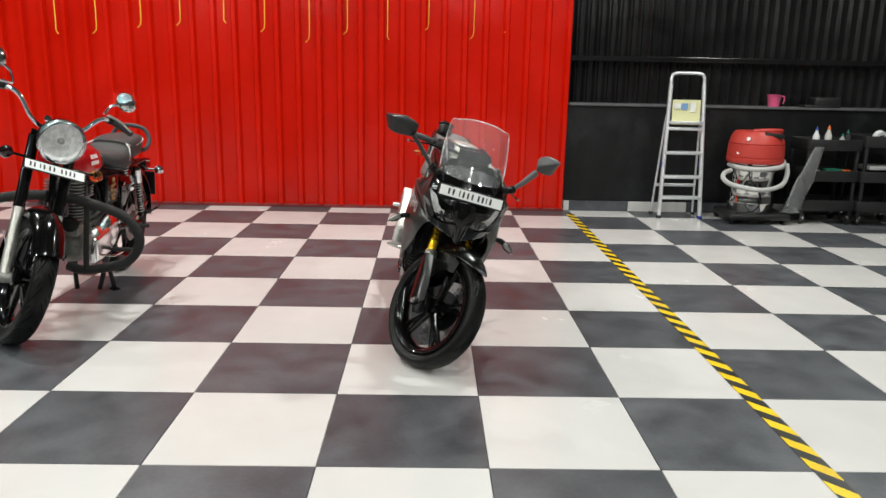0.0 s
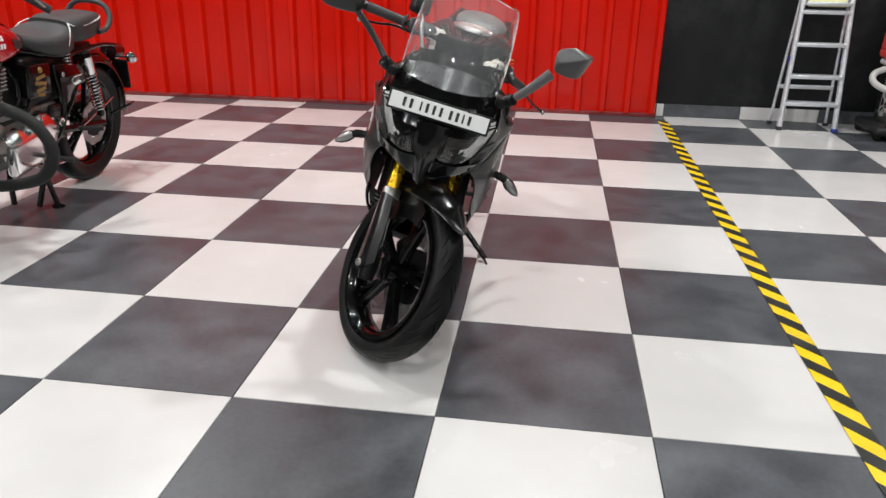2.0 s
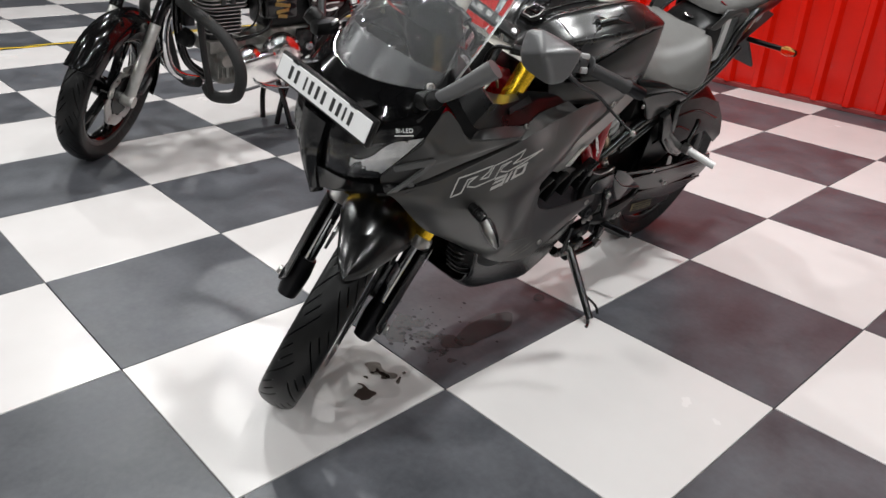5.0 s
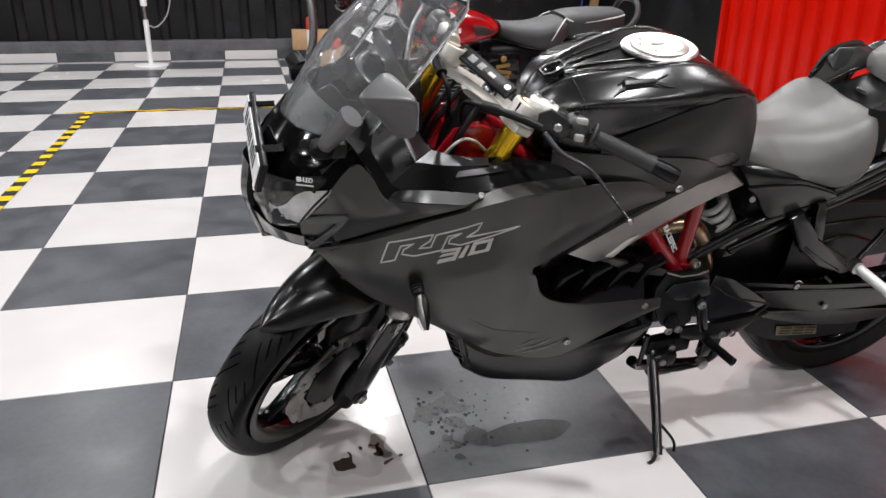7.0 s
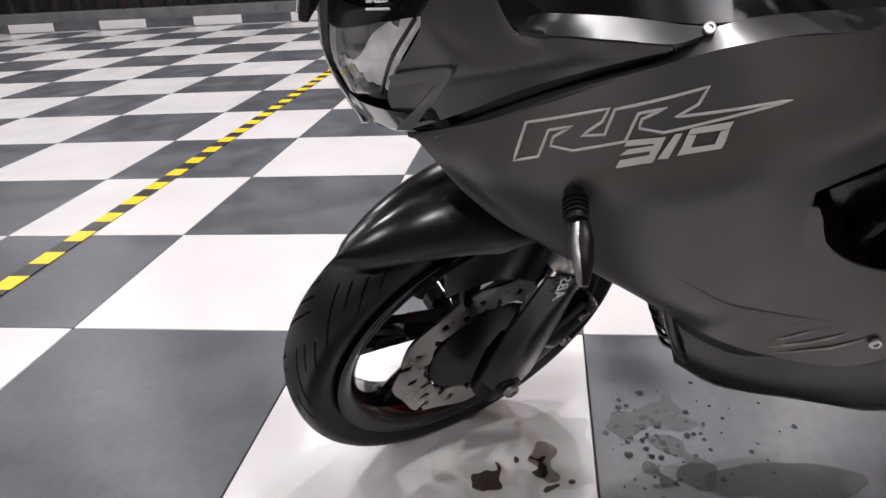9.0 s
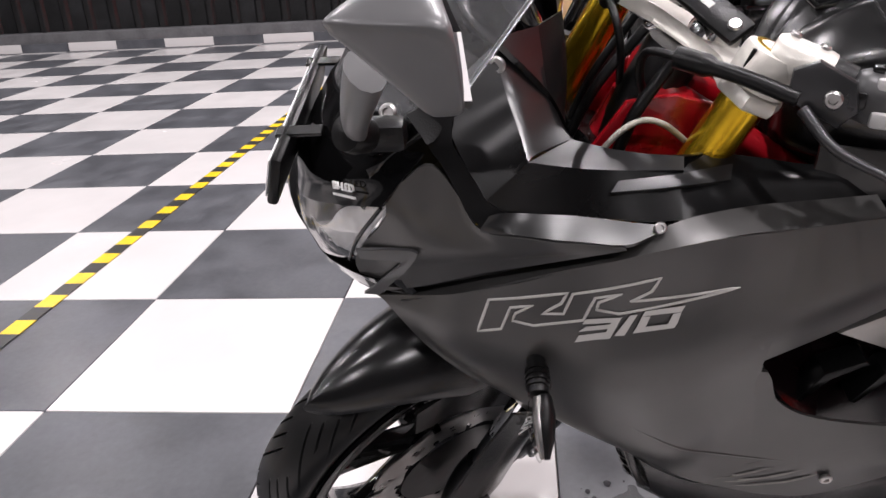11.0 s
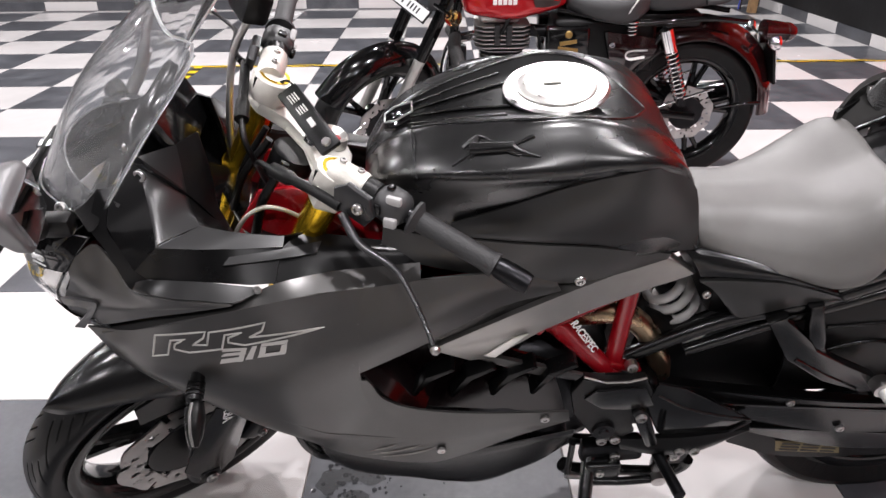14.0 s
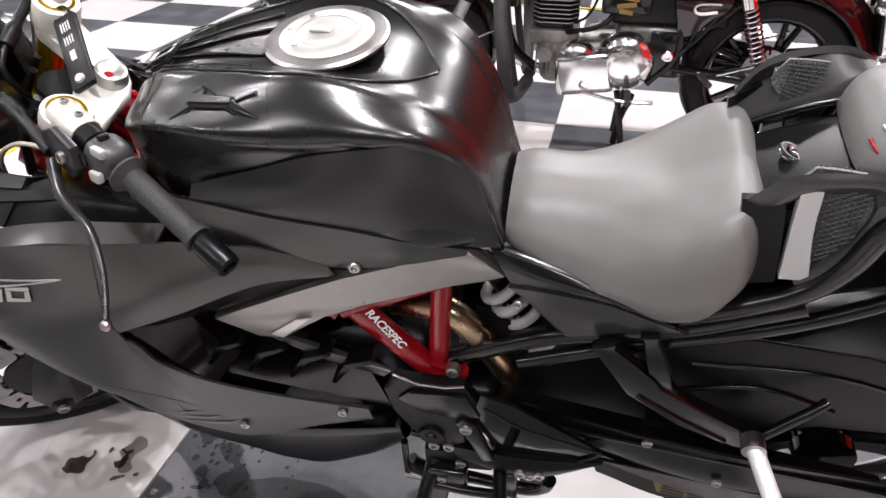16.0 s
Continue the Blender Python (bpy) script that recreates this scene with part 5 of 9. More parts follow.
    for p in spline([(1.118, 0.5, 0.548), (1.095, 0.5, 0.534), (1.060, 0.5, 0.508), (1.020, 0.5, 0.478), (0.974, 0.5, 0.456), (0.905, 0.5, 0.437), (0.84, 0.5, 0.430)], 40):
        h = ltree.ray_cast(p, Vector((0, -1, 0)))[0]
        if h:
            line.append(h)
    for side in (1, -1):
        part("fairing_crease", made(tube, [(p.x, (p.y - 0.0012) * side, p.z) for p in line], lambda t: 0.0022 * math.sin(math.pi * min(1.0, t + 0.02)) + 0.0004, 8, None), MATT_GREY, B, smooth=60)
    grnd = random.Random(3)
    for side in (1, -1):
        fg = thing_under("lower_graphic", B)
        for k in range(26):
            t = k / 25
            x, u = 0.99 - 0.33 * t + grnd.uniform(-0.008, 0.008), 0.408 + 0.062 * t + grnd.uniform(-0.010, 0.012)
            ln, hh = grnd.uniform(0.012, 0.045), grnd.uniform(0.002, 0.006)
            q = []
            for dx, du in ((0, 0), (-ln, ln * 0.42), (-ln - hh, ln * 0.42 + hh * 0.4), (-hh * 2.2, hh)):
                h = ltree.ray_cast(Vector((x + dx, 0.5, u + du)), Vector((0, -1, 0)))[0]
                if h:
                    q.append(((x + dx), (h.y + 0.0012) * side, u + du))
            if len(q) == 4:
                bm = bm_new()
                bm.faces.new([bm.verts.new(p) for p in q])
                part("sliver", bm, FAINT, fg)

    # tank
    def section(s, top, a, su, cl, cu, dl, du, bl, bu, bot):
        """Half a tank section: sunk top, raised shoulder, leaning side face, crease, undercut, knee face."""
        return (s, [(0, top), (a * 0.5, top + (su - top) * 0.12), (a - 0.014, top + (su - top) * 0.7), (a, su), (a + 0.008, su - 0.005), ((a + cl) / 2 + 0.004, (su + cu) / 2 + 0.004),
                    (cl - 0.004, cu + 0.010), (cl, cu), (cl - 0.003, cu - 0.010), (dl, du), (bl, bu), (bl - 0.02, bot + 0.01), (0, bot)])
    tank = [section(*v) for v in (
        (0.938, 0.878, 0.016, 0.880, 0.055, 0.865, 0.055, 0.84, 0.055, 0.81, 0.80), (0.922, 0.912, 0.030, 0.916, 0.084, 0.892, 0.082, 0.85, 0.08, 0.81, 0.79), (0.895, 0.936, 0.042, 0.944, 0.106, 0.912, 0.100, 0.858, 0.10, 0.82, 0.79),
        (0.85, 0.956, 0.059, 0.965, 0.132, 0.930, 0.116, 0.86, 0.12, 0.82, 0.79), (0.76, 0.974, 0.084, 0.986, 0.156, 0.944, 0.135, 0.880, 0.141, 0.82, 0.78),
        (0.66, 0.986, 0.105, 1.004, 0.160, 0.950, 0.143, 0.918, 0.146, 0.81, 0.77), (0.58, 0.977, 0.100, 0.990, 0.157, 0.955, 0.149, 0.940, 0.144, 0.80, 0.77),
        (0.52, 0.954, 0.084, 0.963, 0.145, 0.951, 0.140, 0.940, 0.131, 0.79, 0.765), (0.48, 0.926, 0.072, 0.928, 0.120, 0.914, 0.118, 0.902, 0.115, 0.78, 0.76),
        (0.455, 0.876, 0.066, 0.874, 0.106, 0.862, 0.105, 0.85, 0.104, 0.77, 0.755), (0.44, 0.833, 0.064, 0.831, 0.101, 0.820, 0.100, 0.81, 0.099, 0.765, 0.75), (0.428, 0.772, 0.062, 0.771, 0.096, 0.767, 0.095, 0.762, 0.094, 0.75, 0.745))]
    tk = thing_under("fuel_tank", B)
    part("shell", made(body, tank, 60, True, 56, 14), TANK_BLACK, tk, "satin black fuel tank", smooth=60)
    # raised ridges to the cap and the cap itself
    for side in (1, -1):
        part("ridge", made(tube, [(0.868, 0.008 * side, 0.954), (0.80, 0.019 * side, 0.9705), (0.728, 0.034 * side, 0.9825)], 0.0024, 8, 16), SATIN, tk, smooth=60)
        part("edge_ridge", made(tube, [(0.872, 0.026 * side, 0.952), (0.80, 0.046 * side, 0.971), (0.735, 0.062 * side, 0.984)], 0.0022, 8, 16), SATIN, tk, smooth=60)
        part("panel_seam", made(tube, [(0.868, 0.054 * side, 0.9595), (0.866, 0.086 * side, 0.948), (0.864, 0.110 * side, 0.9375), (0.862, 0.1265 * side, 0.927)], 0.0011, 6, 14), PLASTIC, tk, smooth=60)
    part("nose_badge", badge_mesh((0.886, 0, 0.947), 25), GLOSS, tk, smooth=40)
    bm = bm_new()
    nb = axes((0.886, 0, 0.9565), (0, 1, 0), (-0.9, 0, 0.42))
    tube(bm, [nb @ Vector(q) for q in ((-0.014, 0.022, 0), (0.014, 0.022, 0), (0.020, -0.006, 0), (0.012, -0.022, 0), (-0.012, -0.022, 0), (-0.020, -0.006, 0))], 0.0015, 8, None, True)
    part("badge_rim", bm, STEEL, tk, "bright rim of the tank badge", smooth=50)
    part("cap_ring", made(lathe, [(0.0, 0.0), (0.076, 0.0), (0.077, 0.004), (0.073, 0.007), (0.064, 0.006), (0.0, 0.006)], (0.658, 0, 0.989), (0.06, 0, 1), 44), STEEL, tk, smooth=40)
    cap = part("filler_cap", made(lathe, [(0.0, 0.0095), (0.034, 0.0095), (0.0345, 0.0088), (0.037, 0.0088), (0.0375, 0.0098), (0.053, 0.0098), (0.058, 0.006), (0.058, 0.0), (0, 0)], (0.658, 0, 0.991), (0.06, 0, 1), 44), ALLOY, tk, "brushed alloy filler cap", smooth=40)
    for k in range(7):
        a = 2 * math.pi * k / 7
        bolt(cap, (0.658 + 0.046 * math.cos(a), 0.046 * math.sin(a), 0.9998), (0.06, 0, 1), 0.0036, 0.0016, ALLOY)
    part("key_flap", made(box, (0.665, 0, 1.0022), (0.026, 0.012, 0.002), 0.001), ALLOY, cap, smooth=40)
    # sunk dark panel round the cap, a drop shape with a raised rim that ends in a point at the back
    tm = made(body, tank, 60, True, 56, 14)
    ttree = BVHTree.FromBMesh(tm)
    tm.free()

    def on_top(x, y, lift):
        h = ttree.ray_cast(Vector((x, y, 1.3)), Vector((0, 0, -1)))[0]
        return Vector((x, y, (h.z if h else 0.95) + lift))
    rim_line = spline([(0.868, 0.040, 0), (0.80, 0.064, 0), (0.74, 0.082, 0), (0.67, 0.096, 0), (0.60, 0.086, 0), (0.555, 0.050, 0), (0.524, 0.004, 0)], 40)
    for side in (1, -1):
        part("top_rim", made(tube, [on_top(p.x, p.y * side, 0.0004) for p in rim_line], 0.0024, 8, None), SATIN, tk, smooth=60)
    grid = [[on_top(p.x, p.y * (-1 + k / 6), 0.0012) for k in range(13)] for p in rim_line]
    part("top_panel", made(shell, grid, 0.003, (0, 0, -1)), TRIM, tk, "glossy black panel round the filler cap", smooth=60)
    # raised emblem on both flanks, a plain dark shape
    strokes = (((60, 46), (115, 46), (178, 44), 19, 14), ((66, 46), (76, 28), (78, 12), 14, 9), ((80, 10), (58, 22), (38, 40), 9, 5), ((80, 4), (100, 8), (116, 22), 5, 3),
               ((66, 56), (42, 68), (4, 96), 9, 3), ((72, 58), (56, 64), (46, 78), 6, 3), ((172, 46), (202, 66), (252, 77), 12, 3), ((160, 52), (178, 66), (196, 72), 8, 3), ((178, 40), (206, 26), (236, 13), 4, 6))
    for side in (1, -1):
        em = thing_under("tank_emblem", B)
        for p0, p1, p2, r0, r1 in strokes:
            bm = bm_new()
            pts = []
            for a, b in [tuple((1 - t) ** 2 * p0[i] + 2 * t * (1 - t) * p1[i] + t * t * p2[i] for i in (0, 1)) for t in (k / 11 for k in range(12))]:
                r = 0.00056 * (r0 + (r1 - r0) * len(pts) / 11)
                x, u = 0.757 - (a - 127) * 0.00047, 0.966 - (b - 50) * 0.00056
                h, nr = ttree.ray_cast(Vector((x, 0.62, u + 0.4)), Vector((0, -0.78, -0.624)))[:2]
                nr = nr if nr.y > 0 else -nr
                c = h - nr * (r * 0.66 - 0.0010)
                pts.append((c.x, c.y * side, c.z))
            tube(bm, pts, lambda t: 0.00056 * (r0 + (r1 - r0) * t), 10, None)
            part("relief", bm, SATIN, em, smooth=60)
    knee = [[(0.815, 0.136, 0.855), (0.735, 0.143, 0.888), (0.645, 0.149, 0.926), (0.56, 0.152, 0.948), (0.505, 0.132, 0.942), (0.462, 0.110, 0.885)],
            [(0.816, 0.139, 0.848), (0.735, 0.150, 0.866), (0.645, 0.155, 0.892), (0.56, 0.153, 0.900), (0.50, 0.134, 0.890), (0.452, 0.108, 0.855)],
            [(0.818, 0.141, 0.842), (0.73, 0.153, 0.845), (0.64, 0.156, 0.852), (0.56, 0.148, 0.845), (0.49, 0.126, 0.828), (0.440, 0.104, 0.805)],
            [(0.820, 0.142, 0.838), (0.712, 0.152, 0.831), (0.608, 0.148, 0.818), (0.55, 0.136, 0.798), (0.478, 0.108, 0.768), (0.430, 0.096, 0.760)]]
    panel("knee_panel", knee, KNEE_GREY, tk, 16, 26, 0.003, label="matt graphite knee panel")
    sidep = [[(0.912, 0.120, 0.838), (0.86, 0.138, 0.838), (0.820, 0.145, 0.836), (0.712, 0.155, 0.829), (0.608, 0.151, 0.816), (0.55, 0.139, 0.796), (0.472, 0.108, 0.762)],
             [(0.915, 0.128, 0.818), (0.86, 0.145, 0.815), (0.815, 0.152, 0.808), (0.71, 0.156, 0.792), (0.615, 0.146, 0.775), (0.55, 0.134, 0.768), (0.474, 0.106, 0.755)],
             [(0.92, 0.135, 0.800), (0.86, 0.150, 0.792), (0.80, 0.156, 0.780), (0.71, 0.152, 0.755), (0.622, 0.136, 0.733), (0.55, 0.126, 0.742), (0.476, 0.104, 0.748)]]
    panel("tank_side_panel", sidep, MATT_GREY, B, 12, 24, label="matt graphite tank side panel")
    for side in (1, -1):
        bolt(B, (0.618, 0.137 * side, 0.740), (0, side, 0.1), 0.009, 0.006)
        bm = bm_new()
        plate(bm, [(0.850, 0.604), (0.800, 0.634), (0.72, 0.680), (0.638, 0.725), (0.540, 0.768), (0.463, 0.798), (0.411, 0.756), (0.443, 0.746), (0.530, 0.716), (0.612, 0.684), (0.672, 0.642), (0.741, 0.580), (0.782, 0.574)], 0.026,
              axes((0, 0.137 * side, 0), (1, 0, 0), (0, 0, 1)), 0.007)
        for v in bm.verts:
            k = min(1.0, max(0.0, (0.64 - v.co.x) / 0.16))
            v.co += Vector((0.010, -0.046 * side, -0.044)) * k
        part("frame_cover", bm, COVER_PAINT, B, "grey metallic frame cover", smooth=40)
        bm = bm_new()
        plate(bm, [(0.770, 0.578), (0.741, 0.581), (0.665, 0.554), (0.587, 0.527), (0.598, 0.513), (0.690, 0.540)], 0.010, axes((0, 0.143 * side, 0), (1, 0, 0), (0, 0, 1)), 0.003)
        part("cover_arm", bm, MATT_GREY, B, smooth=40)
        # the white floor's reflection on the cover, added as a bright alloy plate
        bm = bm_new()
        plate(bm, [(0.760, 0.592), (0.715, 0.632), (0.690, 0.640), (0.741, 0.586)], 0.004, axes((0, 0.1515 * side, 0), (1, 0, 0), (0, 0, 1)), 0.0015)
        part("cover_reflection", bm, ALLOY, B, "frame cover facet with the floor's reflection put in as bright alloy", smooth=40)
        mir = lambda r: [(x, y * side, z) for x, y, z in r]
        part("seat_edging", made(surf, [mir([(0.446, 0.094, 0.757), (0.40, 0.106, 0.757), (0.34, 0.121, 0.749), (0.295, 0.133, 0.737), (0.21, 0.144, 0.706)]),
                                        mir([(0.432, 0.106, 0.740), (0.39, 0.120, 0.739), (0.335, 0.132, 0.737), (0.29, 0.139, 0.731), (0.205, 0.147, 0.700)]),
                                        mir([(0.418, 0.112, 0.716), (0.38, 0.122, 0.722), (0.33, 0.131, 0.724), (0.285, 0.137, 0.721), (0.20, 0.145, 0.696)])], 8, 24, 0.01, (0, -side, 0)), SATIN, B, "satin black seat edging", smooth=60)
        part("side_cover", made(surf, [mir([(0.418, 0.116, 0.708), (0.38, 0.126, 0.717), (0.33, 0.133, 0.720), (0.285, 0.138, 0.718), (0.20, 0.144, 0.693)]),
                                       mir([(0.392, 0.120, 0.690), (0.36, 0.127, 0.685), (0.325, 0.132, 0.685), (0.28, 0.136, 0.688), (0.195, 0.142, 0.686)]),
                                       mir([(0.352, 0.118, 0.638), (0.335, 0.122, 0.630), (0.30, 0.127, 0.645), (0.255, 0.132, 0.664), (0.185, 0.138, 0.680)])], 10, 20, 0.008, (0, -side, 0)), MATT_GREY, B, "matt graphite side cover under the seat", smooth=60)
        bolt(B, (0.404, 0.119 * side, 0.684), (0, side, 0.1), 0.007, 0.005)

    # seats and tail
    seat = [
        (0.428, [(0, 0.808), (0.04, 0.804), (0.068, 0.792), (0.082, 0.775), (0.072, 0.752), (0, 0.75)]),
        (0.40, [(0, 0.815), (0.05, 0.809), (0.080, 0.792), (0.095, 0.770), (0.088, 0.748), (0, 0.745)]),
        (0.34, [(0, 0.815), (0.055, 0.806), (0.092, 0.782), (0.112, 0.757), (0.112, 0.736), (0, 0.735)]),
        (0.28, [(0, 0.820), (0.07, 0.814), (0.112, 0.792), (0.135, 0.760), (0.134, 0.728), (0, 0.72)]),
        (0.225, [(0, 0.830), (0.085, 0.834), (0.130, 0.816), (0.152, 0.770), (0.149, 0.718), (0, 0.71)]),
        (0.18, [(0, 0.852), (0.088, 0.860), (0.130, 0.850), (0.156, 0.795), (0.150, 0.730), (0, 0.73)]),
        (0.150, [(0, 0.866), (0.084, 0.871), (0.116, 0.862), (0.142, 0.812), (0.136, 0.760), (0, 0.75)]),
        (0.136, [(0, 0.862), (0.076, 0.866), (0.104, 0.856), (0.126, 0.812), (0.120, 0.772), (0, 0.765)]),
        (0.127, [(0, 0.850), (0.060, 0.853), (0.084, 0.846), (0.102, 0.812), (0.096, 0.785), (0, 0.78)]),
        (0.124, [(0, 0.838), (0.044, 0.840), (0.062, 0.835), (0.076, 0.812), (0.070, 0.795), (0, 0.79)])]
    part("rider_seat", made(body, seat, 30, True, 34), SEAT_GREY, B, "grey vinyl rider seat", smooth=60)
    tail = [
        (0.16, [(0, 0.845), (0.04, 0.843), (0.070, 0.835), (0.080, 0.80), (0.07, 0.74), (0, 0.73)]),
        (0.10, [(0, 0.872), (0.04, 0.870), (0.070, 0.862), (0.085, 0.82), (0.07, 0.76), (0, 0.75)]),
        (0.03, [(0, 0.898), (0.045, 0.895), (0.075, 0.885), (0.09, 0.85), (0.07, 0.79), (0, 0.78)]),
        (-0.08, [(0, 0.915), (0.05, 0.912), (0.085, 0.90), (0.10, 0.875), (0.07, 0.83), (0, 0.81)]),
        (-0.22, [(0, 0.935), (0.045, 0.932), (0.07, 0.925), (0.08, 0.90), (0.05, 0.87), (0, 0.86)]),
        (-0.34, [(0, 0.95), (0.025, 0.95), (0.04, 0.945), (0.04, 0.93), (0.025, 0.91), (0, 0.91)])]
    part("tail_cowl", made(body, tail, 18, True, 22), PLASTIC, B, "black tail cowl", smooth=60)
    pil = [
        (0.045, [(0, 0.925), (0.04, 0.923), (0.062, 0.912), (0.064, 0.905), (0.04, 0.90), (0, 0.898)]),
        (0.02, [(0, 0.958), (0.055, 0.956), (0.088, 0.938), (0.09, 0.912), (0.06, 0.90), (0, 0.895)]),
        (-0.06, [(0, 0.980), (0.06, 0.978), (0.106, 0.960), (0.112, 0.930), (0.08, 0.912), (0, 0.905)]),
        (-0.16, [(0, 0.988), (0.055, 0.986), (0.10, 0.970), (0.105, 0.942), (0.07, 0.925), (0, 0.92)]),
        (-0.25, [(0, 0.985), (0.04, 0.983), (0.07, 0.970), (0.072, 0.95), (0.05, 0.935), (0, 0.93)])]
    ps = part("pillion_seat", made(body, pil, 18, True, 20), SEAT_GREY, B, "grey vinyl pillion seat", smooth=60)
    part("seat_mark", made(tube, [(0.040, 0.05, 0.938), (0.033, 0.068, 0.932), (0.022, 0.082, 0.935)], 0.0022, 6, 10), RED_FRAME, ps, smooth=60)
    part("seat_mark", made(tube, [(0.030, 0.045, 0.952), (0.022, 0.06, 0.950), (0.010, 0.07, 0.954)], 0.0035, 6, 10, False, 0.5), DECAL_W, ps, smooth=60)
    for side in (1, -1):
        wing = thing_under("tail_side", B)
        mir = lambda r: [(x, y * side, z) for x, y, z in r]
        part("bright_edge", made(surf, [mir([(0.113, 0.122, 0.918), (0.110, 0.126, 0.86), (0.104, 0.127, 0.788)]), mir([(0.092, 0.125, 0.918), (0.088, 0.129, 0.865), (0.073, 0.130, 0.792)])], 6, 14, 0.012, (0, -side, 0)), EDGE_GREY, wing, "light grey plastic edge", smooth=60)
        part("mesh_insert", made(surf, [mir([(0.090, 0.117, 0.914), (0.07, 0.118, 0.919), (0.040, 0.119, 0.922)]), mir([(0.084, 0.118, 0.86), (0.066, 0.119, 0.87), (0.036, 0.120, 0.882)]), mir([(0.072, 0.118, 0.797), (0.062, 0.119, 0.812), (0.040, 0.12, 0.845)])], 8, 10, 0.006, (0, -side, 0)), MESH_GREY, wing, "grey honeycomb mesh", smooth=60)
        for k in range(15):
            u0 = 0.806 + 0.0078 * k
            part("mesh_rib", made(tube, mir([(0.088, 0.1215, u0 - 0.012), (0.066, 0.1225, u0 + 0.002), (0.043, 0.1225, u0 + 0.016)]), 0.0011, 5, None), MESH_RIB, wing, smooth=60)
        for k in range(8):
            part("mesh_rib", made(tube, mir([(0.046 + 0.0055 * k, 0.1225, 0.916), (0.044 + 0.0055 * k, 0.1225, 0.86), (0.050 + 0.0042 * k, 0.1215, 0.815 - 0.002 * k)]), 0.0010, 5, None), MESH_RIB, wing, smooth=60)
        inner = [[(0.102, 0.106, 0.938), (0.078, 0.107, 0.938), (0.053, 0.108, 0.936)], [(0.117, 0.104, 0.910), (0.088, 0.104, 0.904), (0.057, 0.104, 0.897)], [(0.104, 0.101, 0.890), (0.088, 0.101, 0.882), (0.074, 0.101, 0.876)]]
        part("inner_mesh", made(surf, [mir(r) for r in inner], 8, 8, 0.004, (0, side, 0)), MESH_GREY, wing, "grey mesh in the tail tunnel", smooth=60)
        for k in range(9):
            a, b = 0.1 * (k + 1), 0.1 * (k + 1)
            lerp = lambda p, q, t: tuple(u + (v - u) * t for u, v in zip(p, q))
            l, r = lerp(inner[0][0], inner[2][0], a), lerp(inner[0][2], inner[2][2], b)
            part("mesh_rib", made(tube, mir([(l[0], l[1] - 0.004, l[2]), (r[0], r[1] - 0.004, r[2])]), 0.0010, 5, None), MESH_RIB, wing, smooth=60)
            l, r = lerp(inner[0][0], inner[0][2], a), lerp(inner[2][0], inner[2][2], b)
            part("mesh_rib", made(tube, mir([(l[0], l[1] - 0.004, l[2]), (r[0], r[1] - 0.004, r[2])]), 0.0010, 5, None), MESH_RIB, wing, smooth=60)
        part("frame_top", made(surf, [mir([(0.160, 0.106, 0.884), (0.130, 0.116, 0.926), (0.085, 0.124, 0.944), (0.03, 0.129, 0.948), (-0.008, 0.130, 0.930)]),
                                      mir([(0.142, 0.118, 0.890), (0.116, 0.125, 0.922), (0.08, 0.131, 0.935), (0.038, 0.134, 0.937), (0.014, 0.135, 0.920)]),
                                      mir([(0.124, 0.119, 0.893), (0.106, 0.123, 0.914), (0.075, 0.126, 0.924), (0.046, 0.127, 0.925), (0.036, 0.127, 0.908)])], 8, 20, 0.010, (0, -0.5 * side, -0.8)), MATT_GREY, wing, "graphite frame round the mesh", smooth=60)
        part("frame_rear", made(surf, [mir([(-0.008, 0.130, 0.930), (0.002, 0.134, 0.88), (0.028, 0.135, 0.825), (0.072, 0.133, 0.772)]),
                                       mir([(0.014, 0.135, 0.920), (0.022, 0.137, 0.875), (0.045, 0.136, 0.828), (0.082, 0.133, 0.778)]),
                                       mir([(0.036, 0.127, 0.908), (0.040, 0.127, 0.870), (0.056, 0.126, 0.835), (0.090, 0.125, 0.790)])], 8, 16, 0.010, (0, -side, 0)), MATT_GREY, wing, smooth=60)
        part("frame_front", made(surf, [mir([(0.164, 0.104, 0.884), (0.156, 0.112, 0.84), (0.140, 0.116, 0.762)]), mir([(0.124, 0.120, 0.900), (0.117, 0.124, 0.86), (0.106, 0.125, 0.780)])], 5, 12, 0.010, (0, -side, 0)), PLASTIC, wing, smooth=60)
        part("tunnel_rib", made(tube, mir([(0.152, 0.083, 0.848), (0.06, 0.088, 0.888), (-0.05, 0.094, 0.914)]), 0.0045, 8, 16), SATIN, wing, smooth=60)
        part("rail", made(tube, mir([(0.201, 0.124, 0.701), (0.14, 0.129, 0.733), (0.074, 0.132, 0.775), (0.040, 0.134, 0.823), (0.020, 0.134, 0.885), (-0.01, 0.133, 0.915), (-0.06, 0.131, 0.935), (-0.15, 0.125, 0.945), (-0.25, 0.11, 0.965)]), 0.014, 12, 34), SATIN, wing, smooth=60)
        part("inner_slope", made(surf, [mir([(0.155, 0.085, 0.842), (0.06, 0.09, 0.885), (-0.05, 0.095, 0.912)]), mir([(0.156, 0.108, 0.880), (0.06, 0.124, 0.938), (-0.01, 0.128, 0.930)])], 5, 10, 0.006, (0, 0, -1)), MATT_GREY, wing, smooth=60)
        part("tail_panel", made(surf, [mir([(-0.03, 0.125, 0.915), (-0.13, 0.118, 0.945), (-0.26, 0.095, 0.965)]), mir([(-0.04, 0.125, 0.850), (-0.13, 0.115, 0.895), (-0.26, 0.09, 0.935)])], 6, 12, 0.006, (0, -side, 0)), GLOSS, wing, smooth=60)
